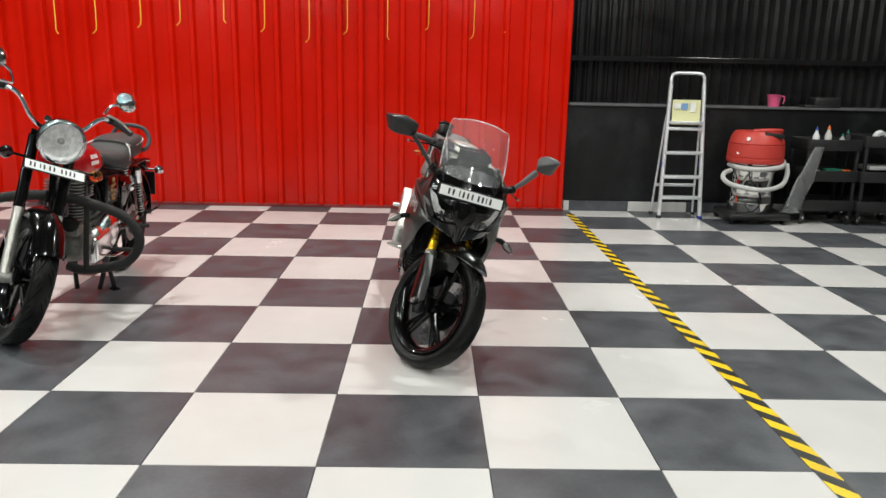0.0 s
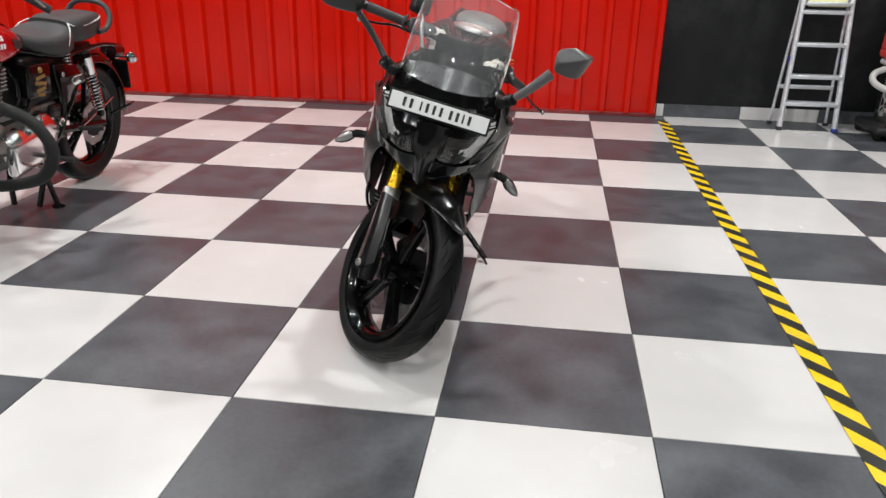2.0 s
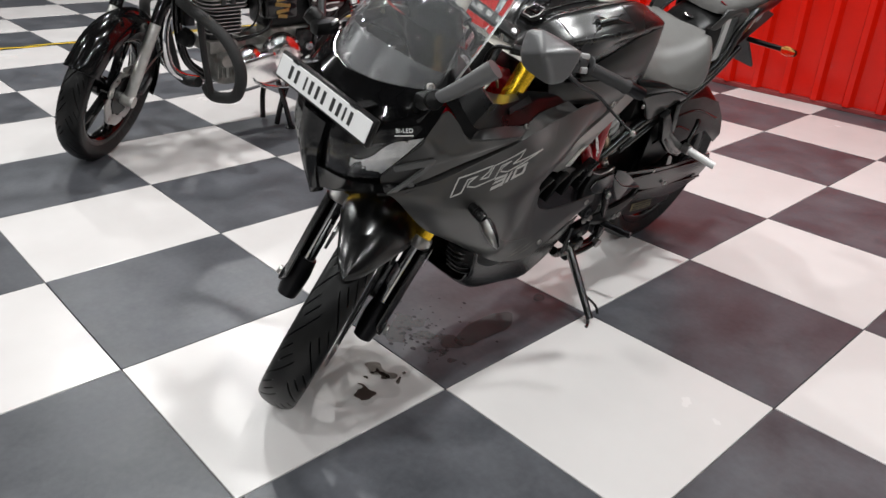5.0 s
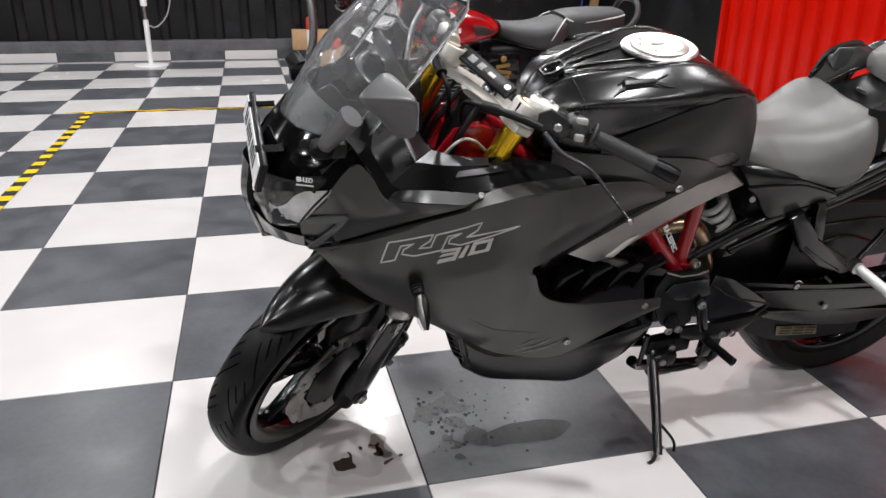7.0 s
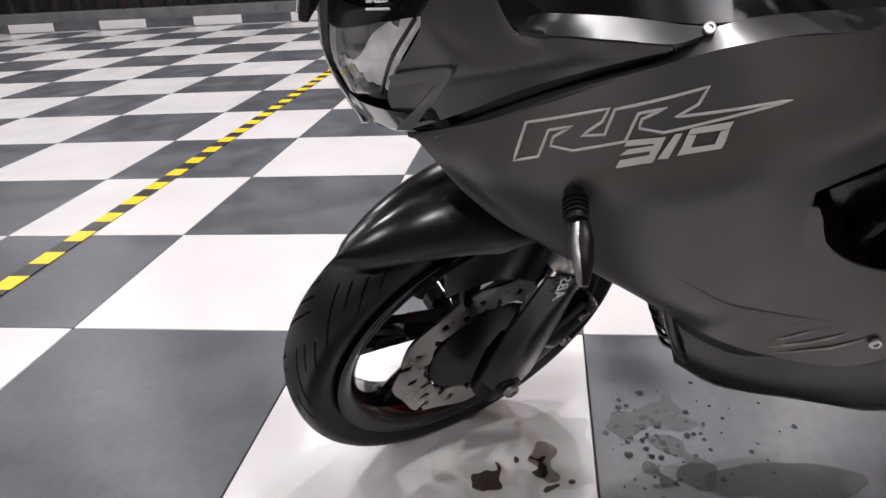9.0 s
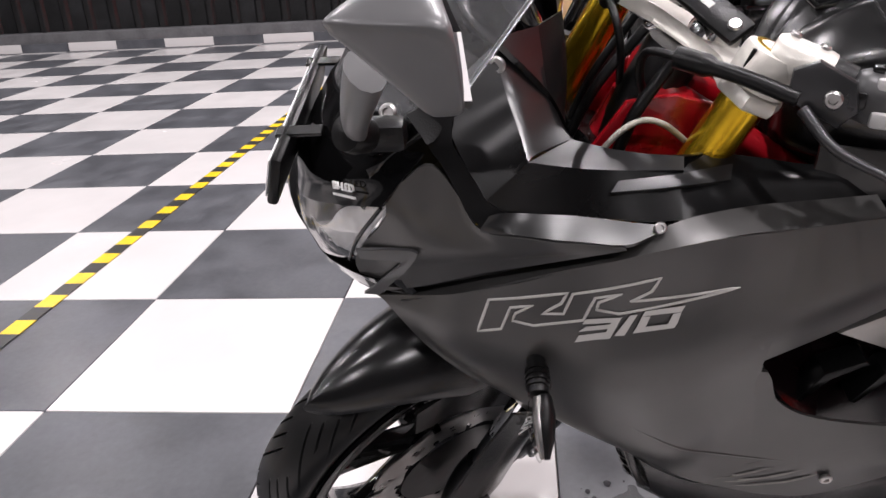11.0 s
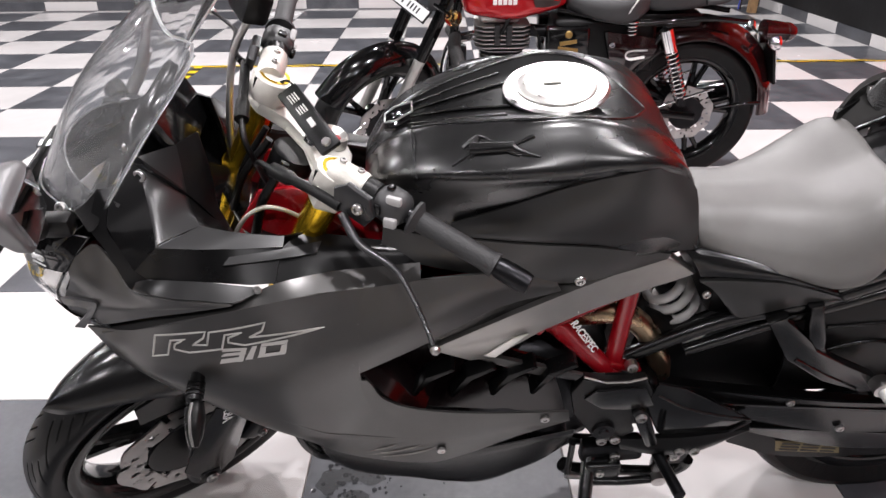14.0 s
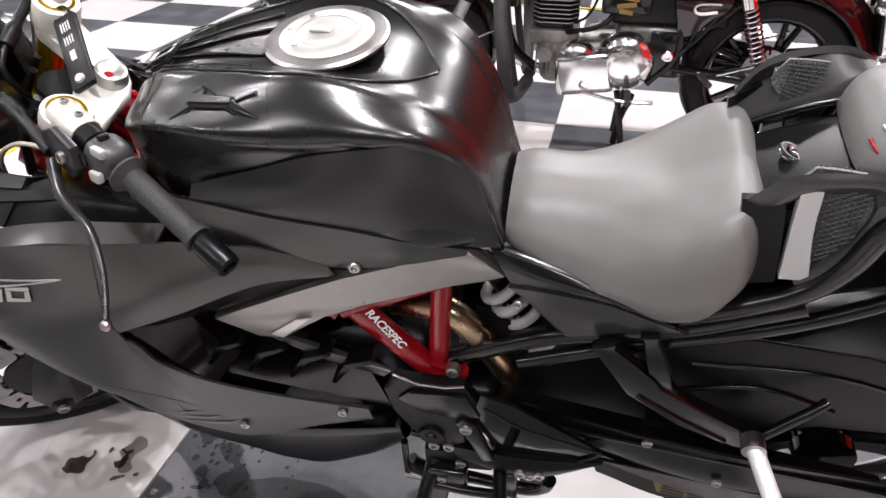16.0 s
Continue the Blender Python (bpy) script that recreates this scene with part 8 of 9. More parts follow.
    lathe(bm, [(0, 0.055), (0.03, 0.0545), (0.06, 0.052), (0.085, 0.044), (0.103, 0.030), (0.114, 0.012), (0.116, 0.0)], (0.645, 0.095, 0.385), (0, 1, 0), 48)
    part("primary_cover", bm, POLISHED, en, "polished primary cover", smooth=50)
    bm = bm_new()
    box(bm, (0.795, 0.118, 0.335), (0.23, 0.06, 0.17), 0.028, Matrix.Rotation(radians(8), 4, "Y"), 5)
    part("timing_cover", bm, POLISHED, en, "polished timing cover", smooth=50)
    bm = bm_new()
    lathe(bm, [(0, 0.05), (0.05, 0.047), (0.08, 0.03), (0.088, 0.0)], (0.83, 0.095, 0.37), (0, 1, 0), 30)
    part("dynamo_cover", bm, POLISHED, en, smooth=50)
    for k in range(8):
        a = 2 * math.pi * k / 8
        bolt(en, (0.645 + 0.099 * math.cos(a), 0.126, 0.385 + 0.099 * math.sin(a)), (0, 1, 0), 0.006, 0.008)
    bm = bm_new()
    lathe(bm, [(0, 0.05), (0.06, 0.048), (0.10, 0.03), (0.11, 0.0)], (0.72, -0.095, 0.37), (0, -1, 0), 30)
    part("clutch_cover", bm, CHROME, en, smooth=50)
    part("throttle_body", made(tube, [(0.86, 0.02, 0.70), (0.78, 0.03, 0.69), (0.74, 0.03, 0.69)], 0.026, 14, 8), DARK_STEEL, en, smooth=50)
    part("cable", made(tube, [(0.80, 0.07, 0.72), (0.77, 0.10, 0.64), (0.80, 0.11, 0.56), (0.85, 0.09, 0.52)], 0.005, 8, 18), PLASTIC, en, smooth=60)
    part("header_pipe", made(tube, [(1.03, -0.03, 0.66), (1.13, -0.05, 0.62), (1.16, -0.08, 0.45), (1.08, -0.12, 0.28), (0.80, -0.15, 0.22), (0.40, -0.17, 0.26)], 0.021, 14, 40), CHROME, B, "chrome header pipe", smooth=60)
    part("silencer", made(tube, [(0.45, -0.17, 0.25), (0.25, -0.175, 0.29), (-0.30, -0.18, 0.36)], lambda t: 0.03 + 0.018 * min(1, t * 4), 18, 18), GLOSS, B, "black silencer", smooth=60)
    # frame and covers
    fr = thing_under("frame", B)
    part("down_tube", made(tube, [(1.10, 0, 0.83), (1.13, 0, 0.62), (1.10, 0, 0.40), (1.0, 0, 0.30)], 0.02, 14, 20), GLOSS, fr, smooth=60)
    part("top_tube", made(tube, [(1.10, 0, 0.86), (0.70, 0, 0.79), (0.42, 0, 0.76)], 0.02, 12, 14), GLOSS, fr, smooth=60)
    for side in (1, -1):
        part("seat_tube", made(tube, [(0.70, 0.05 * side, 0.78), (0.42, 0.11 * side, 0.735), (0.10, 0.115 * side, 0.75), (-0.08, 0.10 * side, 0.73)], 0.012, 10, 20), GLOSS, fr, smooth=60)
        part("rear_tube", made(tube, [(0.50, 0.10 * side, 0.70), (0.45, 0.11 * side, 0.45), (0.55, 0.10 * side, 0.30)], 0.014, 10, 16), GLOSS, fr, smooth=60)
        part("diagonal", made(tube, [(0.26, 0.12 * side, 0.72), (0.38, 0.12 * side, 0.52), (0.48, 0.11 * side, 0.40)], 0.011, 10, 10), GLOSS, fr, smooth=60)
        part("swingarm", made(tube, [(0.50, 0.09 * side, 0.37), (0.30, 0.10 * side, 0.35), (0.08, 0.105 * side, 0.326)], 0.019, 12, 12), GLOSS, fr, smooth=60)
        part("engine_plate", made(box, (0.50, 0.10 * side, 0.42), (0.12, 0.02, 0.18), 0.02, None, 3), GLOSS, fr, smooth=40)
        bolt(fr, (0.49, 0.112 * side, 0.42), (0, side, 0), 0.022, 0.012, CHROME)
        sh = thing_under("shock_absorber", B)
        a, b = Vector((0.265, 0.135 * side, 0.715)), Vector((0.155, 0.135 * side, 0.40))
        dv = b - a
        f3 = frame_of(dv).to_3x3()
        part("spring", made(tube, [a + f3 @ Vector((0.027 * math.cos(2 * math.pi * 11 * t), 0.027 * math.sin(2 * math.pi * 11 * t), dv.length * (0.28 + 0.64 * t))) for t in (k / 165 for k in range(166))], 0.0042, 6, None), CHROME, sh, "chrome coil spring", smooth=60)
        part("damper", made(tube, [a, b], 0.014, 12, None), DARK_STEEL, sh, smooth=60)
        part("shroud", made(tube, [a, a + dv * 0.28], 0.029, 16, None), CHROME, sh, smooth=60)
        part("eye", made(lathe, [(0, -0.014), (0.018, -0.012), (0.018, 0.012), (0, 0.014)], b, (0, 1, 0), 14), DARK_STEEL, sh, smooth=40)
        tb = thing_under("tool_box", B)
        part("box", made(box, (0.665, 0.105 * side, 0.652), (0.18, 0.07, 0.155), 0.014, None, 3), GLOSS, tb, "black tool box", smooth=40)
        em = bm_new()
        lathe(em, [(0, 0.006), (0.012, 0.006), (0.016, 0.0)], (0.665, 0.141 * side, 0.70), (0, side, 0), 14)
        for k, (w, z) in enumerate(((0.07, 0.668), (0.085, 0.640), (0.07, 0.612), (0.05, 0.588))):
            box(em, (0.665, 0.142 * side, z), (w, 0.004, 0.017), 0.0015, Matrix.Rotation(radians(8 * (-1) ** k), 4, "Y"))
        part("emblem", em, BRASS, tb, "brass-coloured emblem", smooth=40)
        sc = thing_under("side_cover", B)
        rows = [[(0.50, 0.115 * side, 0.70), (0.40, 0.130 * side, 0.692), (0.29, 0.125 * side, 0.672)], [(0.49, 0.130 * side, 0.62), (0.40, 0.145 * side, 0.615), (0.30, 0.135 * side, 0.62)], [(0.46, 0.115 * side, 0.50), (0.42, 0.125 * side, 0.51), (0.35, 0.12 * side, 0.56)]]
        part("panel", made(surf, rows, 12, 12, 0.006, (0, -side, 0)), MAROON, sc, "maroon-black side cover", smooth=60)
        part("graphic", made(tube, [(0.335, 0.1445 * side, 0.632), (0.41, 0.1505 * side, 0.630), (0.425, 0.1505 * side, 0.612), (0.405, 0.150 * side, 0.598), (0.345, 0.1455 * side, 0.605)], 0.0075, 6, 26, False, 0.3), DECAL_W, sc, "white curved side graphic", smooth=60)
        bolt(sc, (0.482, 0.135 * side, 0.655), (0, side, 0), 0.013, 0.01, CHROME)
        part("foot_peg", made(tube, [(0.62, 0.13 * side, 0.27), (0.62, 0.25 * side, 0.275)], 0.014, 10, None), GRIP_RUBBER, B, smooth=60)
        part("pillion_peg", made(tube, [(0.36, 0.13 * side, 0.36), (0.34, 0.25 * side, 0.37)], 0.012, 10, None), GRIP_RUBBER, B, smooth=60)
        # crash guard loop
        cg = [(1.12, 0.03 * side, 0.665), (1.13, 0.13 * side, 0.655), (1.12, 0.24 * side, 0.632), (1.10, 0.36 * side, 0.585), (1.08, 0.425 * side, 0.50), (1.07, 0.43 * side, 0.42), (1.06, 0.37 * side, 0.33), (1.05, 0.24 * side, 0.275), (1.04, 0.12 * side, 0.25), (1.02, 0.04 * side, 0.26)]
        part("crash_guard", made(tube, cg, 0.026, 12, 60), WRAP, B, "rope-wrapped black crash guard", smooth=60)
        part("guard_stay", made(tube, [(1.11, 0.17 * side, 0.645), (1.09, 0.16 * side, 0.45), (1.06, 0.15 * side, 0.265)], 0.015, 10, 14), WRAP, B, smooth=60)
        # leg shield tube in chrome behind the guard
        part("swing_stay", made(tube, [(0.30, 0.12 * side, 0.36), (0.02, 0.13 * side, 0.46)], 0.006, 8, None), CHROME, B, smooth=60)
    part("air_box", made(box, (0.50, 0, 0.635), (0.44, 0.17, 0.24), 0.03, None, 3), PLASTIC, B, "black air box behind the side covers", smooth=40)
    part("gearbox", made(box, (0.56, 0, 0.43), (0.26, 0.15, 0.18), 0.03, None, 3), CASE, en, smooth=40)
    part("seat_base", made(box, (0.27, 0, 0.735), (0.34, 0.15, 0.06), 0.015, None, 2), PLASTIC, B, smooth=40)
    part("gear_pedal", made(tube, [(0.70, 0.155, 0.25), (0.62, 0.165, 0.245), (0.52, 0.17, 0.25)], 0.008, 8, 12), CHROME, B, "chrome gear pedal", smooth=60)
    part("gear_toe", made(tube, [(0.70, 0.155, 0.25), (0.80, 0.165, 0.275), (0.80, 0.21, 0.28)], 0.007, 8, 12), CHROME, B, smooth=60)
    part("regulator", made(box, (1.10, 0.045, 0.60), (0.05, 0.04, 0.08), 0.006), DARK_STEEL, B, smooth=40)
    part("horn", made(lathe, [(0, 0.03), (0.035, 0.025), (0.045, 0.0), (0.03, -0.02), (0, -0.02)], (1.13, 0.09, 0.52), (1, 0.3, 0), 20), PLASTIC, B, smooth=50)
    sd = thing_under("side_stand", B)
    part("leg", made(tube, [(0.66, 0.09, 0.26), (0.635, 0.118, 0.14), (0.614, 0.142, 0.022)], 0.013, 10, 10), SATIN, sd, smooth=60)
    part("foot", made(lathe, [(0, 0), (0.03, 0.0), (0.03, 0.006), (0, 0.008)], (0.613, 0.144, 0.0142), (0, 0.096, 0.995), 16), SATIN, sd, smooth=40)
    cs = thing_under("centre_stand", B)
    for side in (1, -1):
        part("leg", made(tube, [(0.60, 0.10 * side, 0.25), (0.635, 0.085 * side, 0.13), (0.648, 0.066 * side, 0.012 + 0.006 * side)], 0.014, 10, 12), SATIN, cs, smooth=60)
    part("chain_case", made(box, (0.27, -0.095, 0.40), (0.40, 0.03, 0.06), 0.015, Matrix.Rotation(radians(-6), 4, "Y")), GLOSS, B, smooth=40)
    part("rear_loop", made(tube, [(-0.02, 0.10, 0.36), (-0.10, 0.16, 0.40), (-0.18, 0.15, 0.40)], 0.007, 8, 12), GLOSS, B, smooth=60)
    for k in range(5):
        part("case_rib", made(box, (0.90 + 0.022 * k, 0.088, 0.37), (0.006, 0.012, 0.12), 0.002), CASE, en)
    part("starter", made(lathe, [(0, 0.03), (0.03, 0.028), (0.036, 0.0), (0.036, -0.05), (0, -0.05)], (0.955, 0.10, 0.40), (0, 1, 0), 24), CASE, en, smooth=50)
    part("breather", made(tube, [(0.90, 0.06, 0.47), (0.82, 0.11, 0.50), (0.74, 0.12, 0.53), (0.70, 0.10, 0.58)], 0.010, 8, 20), PLASTIC, en, smooth=60)
    # the tank, seats and their trim sit a little back and low on the frame
    for ob in B.children:
        if ob.name.split(".")[0] in ("fuel_tank", "tank_lettering_bars", "rider_seat", "pillion_seat", "seat_piping", "grab_rail"):
            ob.location = (-0.028, 0, -0.016)
    return B


retro_bike()

# ---- things along the far wall ----
ALU = material("brushed aluminium", (0.82, 0.83, 0.86), 0.42, metal=0.75, vary=0.08, scale=30)
BLUE_P = material("blue plastic", (0.04, 0.06, 0.32), 0.45)
VAC_RED = material("matt red plastic", (0.50, 0.045, 0.035), 0.45, vary=0.08)
HOSE = material("grey hose", (0.50, 0.49, 0.48), 0.45, vary=0.1, bump=0.5, bump_scale=160)
PINK = material("pink plastic", (0.80, 0.12, 0.28), 0.4)
CARD = material("brown cardboard", (0.42, 0.27, 0.14), 0.8, vary=0.12, scale=12)
WOOD = material("raw wood", (0.28, 0.17, 0.08), 0.7, vary=0.3, scale=14)
WHITE_P = material("white painted metal", (0.78, 0.78, 0.78), 0.4, vary=0.05)
TROLLEY = material("black trolley plastic", (0.014, 0.014, 0.015), 0.45, vary=0.15)
GREEN_P = material("green plastic", (0.02, 0.16, 0.10), 0.45)
ORANGE_P = material("orange plastic", (0.75, 0.16, 0.03), 0.45)
PAPER = material("printed label paper", (0.72, 0.70, 0.40), 0.6, vary=0.05)
LABEL_B = material("label blue print", (0.20, 0.36, 0.62), 0.6)
LABEL_W = material("label white print", (0.80, 0.80, 0.78), 0.6)
CLOTH = material("pale cloth", (0.62, 0.60, 0.57), 0.9, vary=0.15, bump=0.4, bump_scale=90)
FILM = glass("thin plastic film", (0.80, 0.81, 0.83), 0.15, 1.3, 0.90)
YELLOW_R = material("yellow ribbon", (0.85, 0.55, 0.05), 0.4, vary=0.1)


def ladder():
    L = thing("step_ladder", pose(2.22, 4.19, 0), "aluminium step ladder with flat treads leaning by the black wall", "ladder")
    for side in (-1, 1):
        part("front_rail", made(tube, [(side * 0.20, 0.0, 0.012), (side * 0.158, 0.10, 1.28)], 0.014, 10, None, False, 1.5), ALU, L, smooth=50)
        part("rear_leg", made(tube, [(side * 0.21, 0.235, 0.012), (side * 0.165, 0.14, 0.98)], 0.011, 10, None), ALU, L, smooth=50)
        part("rubber_foot", made(box, (side * 0.20, 0.0, 0.014), (0.04, 0.05, 0.028), 0.006), BLUE_P if side > 0 else GRIP_RUBBER, L, smooth=40)
        part("rubber_foot", made(box, (side * 0.21, 0.235, 0.012), (0.035, 0.04, 0.024), 0.006), GRIP_RUBBER, L, smooth=40)
        part("blue_joint", made(box, (side * 0.185, 0.06, 0.52), (0.035, 0.05, 0.06), 0.01), BLUE_P, L, "blue plastic joint", smooth=40)
    part("top_loop", made(tube, [(-0.158, 0.10, 1.27), (-0.155, 0.105, 1.34), (-0.12, 0.108, 1.375), (0, 0.11, 1.38), (0.12, 0.108, 1.375), (0.155, 0.105, 1.34), (0.158, 0.10, 1.27)], 0.0155, 10, 40), ALU, L, "bent top rail", smooth=60)
    for z in (0.20, 0.40, 0.63, 0.86):
        y = 0.10 * z / 1.28
        w = 0.20 - 0.042 * z / 1.28
        part("tread", made(box, (0, y + 0.02, z), (2 * w, 0.09, 0.028), 0.006), ALU, L, "ribbed flat tread", smooth=40)
    part("rear_brace", made(box, (0, 0.20, 0.30), (0.40, 0.02, 0.03), 0.004), ALU, L)
    part("platform", made(box, (0, 0.11, 0.92), (0.32, 0.18, 0.025), 0.006), ALU, L, smooth=40)
    lab = part("label_sheet", made(box, (0.0, 0.072, 1.015), (0.27, 0.003, 0.235), 0.001, Matrix.Rotation(radians(-4), 4, "X")), PAPER, L, "yellow and white printed label sheet")
    for i, (dx, dz, w, h, mat) in enumerate(((-0.09, 0.06, 0.06, 0.05, LABEL_W), (-0.02, 0.055, 0.06, 0.06, LABEL_B), (0.06, 0.05, 0.05, 0.09, LABEL_W), (-0.05, -0.04, 0.07, 0.07, LABEL_B), (0.045, -0.045, 0.08, 0.06, LABEL_W), (0.0, -0.10, 0.2, 0.012, LABEL_W))):
        part("print_bar", made(box, (dx, 0.0685 - dz * 0.07 + 0.0, 1.015 + dz), (w, 0.002, h)), mat, lab)


def vacuum():
    V = thing("vacuum_cleaner", pose(2.87, 4.12, 0), "wet and dry vacuum cleaner with red top and steel drum", "vacuum cleaner")
    part("base", made(box, (0.02, 0, 0.075), (0.58, 0.46, 0.07), 0.03, None, 3), TROLLEY, V, smooth=40)
    for dx, dy in ((-0.24, -0.18), (0.25, -0.18), (-0.24, 0.18), (0.25, 0.18)):
        part("castor", made(lathe, [(0, -0.015), (0.03, -0.014), (0.036, 0), (0.03, 0.014), (0, 0.015)], (dx, dy, 0.036), (1, 0.3, 0), 16), DARK_STEEL, V, smooth=40)
    prof = [(0.0, 0.10), (0.19, 0.10), (0.205, 0.12)]
    for z in (0.20, 0.34, 0.50):
        prof += [(0.208, z - 0.012), (0.213, z - 0.006), (0.213, z + 0.006), (0.208, z + 0.012)]
    part("drum", made(lathe, prof + [(0.21, 0.57), (0.0, 0.575)], (0, 0, 0), (0, 0, 1), 64), material("mirror steel drum", (0.66, 0.65, 0.63), 0.05, metal=1.0, vary=0.08, rough_vary=0.03, bump=0.04, bump_scale=9), V, "dented shiny steel drum", smooth=40)
    part("head", made(lathe, [(0.0, 0.57), (0.25, 0.57), (0.258, 0.585), (0.258, 0.615), (0.250, 0.620), (0.250, 0.626), (0.256, 0.632), (0.250, 0.74), (0.243, 0.744), (0.243, 0.750), (0.248, 0.755), (0.225, 0.83), (0.195, 0.862), (0.0, 0.87)], (0, 0, 0), (0, 0, 1), 40), VAC_RED, V, "matt red motor head", smooth=35)
    part("handle", made(tube, [(-0.08, -0.10, 0.862), (-0.02, -0.14, 0.872), (0.10, -0.14, 0.876), (0.18, -0.09, 0.87), (0.20, 0.0, 0.85)], 0.022, 12, 24), VAC_RED, V, smooth=60)
    part("handle_slot", made(box, (0.07, -0.17, 0.835), (0.19, 0.10, 0.045), 0.018, Matrix.Rotation(radians(6), 4, "Y")), TROLLEY, V, smooth=40)
    for sx, sz in ((-0.16, 0.80), (-0.215, 0.67)):
        part("badge", made(lathe, [(0, 0.004), (0.016, 0.004), (0.018, 0)], (sx, -0.19 if sz > 0.7 else -0.125, sz), (sx, -0.19, 0.1), 16), LABEL_W, V)
    part("rear_wheel", made(lathe, [(0, -0.02), (0.07, -0.018), (0.078, 0), (0.07, 0.018), (0, 0.02)], (0.30, -0.10, 0.079), (0.35, -1, 0), 24), TROLLEY, V, smooth=40)
    for sx in (-0.20, 0.20):
        part("clip", made(box, (sx * 0.6, -0.18, 0.545), (0.035, 0.03, 0.09), 0.006), TROLLEY, V, smooth=40)
    part("hose", made(tube, [(0.26, -0.04, 0.585), (0.16, -0.22, 0.552), (-0.05, -0.27, 0.53), (-0.20, -0.20, 0.535), (-0.22, 0.05, 0.54)], 0.022, 12, 40), HOSE, V, "pale grey ribbed hose", smooth=60)
    part("hose", made(tube, [(-0.26, -0.10, 0.50), (-0.36, -0.20, 0.48), (-0.37, -0.24, 0.43), (-0.28, -0.27, 0.38), (-0.05, -0.30, 0.345), (0.16, -0.25, 0.38), (0.27, -0.12, 0.47), (0.29, -0.05, 0.56)], 0.022, 12, 50), HOSE, V, smooth=60)
    part("power_cable", made(tube, [(-0.12, -0.20, 0.62), (-0.13, -0.235, 0.45), (-0.05, -0.225, 0.36), (0.0, -0.225, 0.25), (-0.06, -0.24, 0.14), (-0.22, -0.22, 0.115)], 0.006, 8, 40), PLASTIC, V, smooth=60)


def trolley(x, y, w, d, h, label):
    T = thing("tool_trolley", pose(x, y, 0), label, "tool trolley", "black tool trolleys")
    for z in (0.14, 0.42, h - 0.09):
        bm = bm_new()
        box(bm, (0, 0, z), (w, d, 0.02), 0.006)
        for sx, sy, bw, bd in ((0, d / 2, w, 0.015), (0, -d / 2, w, 0.015), (w / 2, 0, 0.015, d), (-w / 2, 0, 0.015, d)):
            box(bm, (sx, sy, z + 0.045), (bw, bd, 0.10), 0.005)
        part("tray", bm, TROLLEY, T, smooth=40)
    for sx in (-1, 1):
        for sy in (-1, 1):
            part("post", made(box, (sx * (w / 2 - 0.02), sy * (d / 2 - 0.02), h / 2 + 0.02), (0.03, 0.03, h - 0.10), 0.006), TROLLEY, T, smooth=40)
            c = thing_under("castor", T)
            part("wheel", made(lathe, [(0, -0.012), (0.034, -0.011), (0.038, 0), (0.034, 0.011), (0, 0.012)], (sx * (w / 2 - 0.03), sy * (d / 2 - 0.03), 0.038), (1, 0.4 * sx, 0), 16), TROLLEY, c, smooth=40)
            part("fork", made(box, (sx * (w / 2 - 0.03), sy * (d / 2 - 0.03), 0.075), (0.03, 0.045, 0.05), 0.008), CHROME, c, smooth=40)
    return T


def bottle(x, y, z, r, h, mat, cap, label):
    b = thing("spray_bottle", pose(x, y, z), label, "bottle")
    part("body", made(lathe, [(0, 0), (r, 0.002), (r, h * 0.55), (r * 0.45, h * 0.72), (r * 0.4, h * 0.8), (0, h * 0.8)], (0, 0, 0), (0, 0, 1), 18), mat, b, smooth=50)
    part("nozzle", made(lathe, [(r * 0.45, h * 0.8), (r * 0.5, h * 0.86), (r * 0.18, h * 0.92), (r * 0.12, h), (0, h)], (0, 0, 0), (0, 0, 1), 14), cap, b, smooth=50)


ladder()
vacuum()
trolley(3.55, 4.16, 0.50, 0.36, 0.80, "black three-tier plastic tool trolley full of detailing bottles")
trolley(4.05, 4.12, 0.46, 0.36, 0.84, "black three-tier plastic tool trolley beside the first one")
trolley(4.62, 4.10, 0.50, 0.36, 0.84, "black three-tier plastic tool trolley against the wall")
bottle(3.42, 4.10, 0.721, 0.03, 0.20, WHITE_P, BLUE_P, "white spray bottle with a blue nozzle")
bottle(3.55, 4.13, 0.721, 0.032, 0.21, CLOTH, ORANGE_P, "pale bottle with an orange nozzle")
bottle(3.66, 4.08, 0.721, 0.028, 0.14, PEARL, GREEN_P, "small grey bottle on the trolley")
bottle(3.73, 4.12, 0.721, 0.03, 0.17, CLEAR, GREEN_P, "clear bottle with a green nozzle")
roll = thing("tape_roll", pose(4.0, 4.05, 0.83), "white paper roll standing on the trolley", "paper roll")
part("body", made(ring_lathe, [(0.03, -0.03), (0.06, -0.03), (0.06, 0.03), (0.03, 0.03)], (0, 0, 0), (0, 1, 0.2), 26), WHITE_P, roll, smooth=40)
rag = thing("polishing_cloth", pose(3.44, 4.10, 0.47), "crumpled pale polishing cloth on the middle tray", "cloth")
bm = bm_new()
bmesh.ops.create_icosphere(bm, subdivisions=3, radius=0.075)
for v in bm.verts:
    v.co *= 1 + 0.35 * noise.noise(v.co * 22)
    v.co.z *= 0.55
part("cloth", bm, CLOTH, rag, smooth=70)
gun = thing("polisher", pose(3.62, 4.09, 0.475), "green hand polisher with an orange handle", "power tool")
part("body", made(tube, [(-0.09, 0, 0.02), (0.0, 0, 0.03), (0.08, 0, 0.025)], lambda t: 0.03 - 0.008 * t, 12, 12), GREEN_P, gun, smooth=60)
part("handle", made(tube, [(0.08, 0, 0.025), (0.16, 0.0, 0.02)], 0.02, 12, None), ORANGE_P, gun, smooth=60)
bx = thing("flat_case", pose(4.06, 4.08, 0.528), "flat grey case lying on the middle tray", "case")
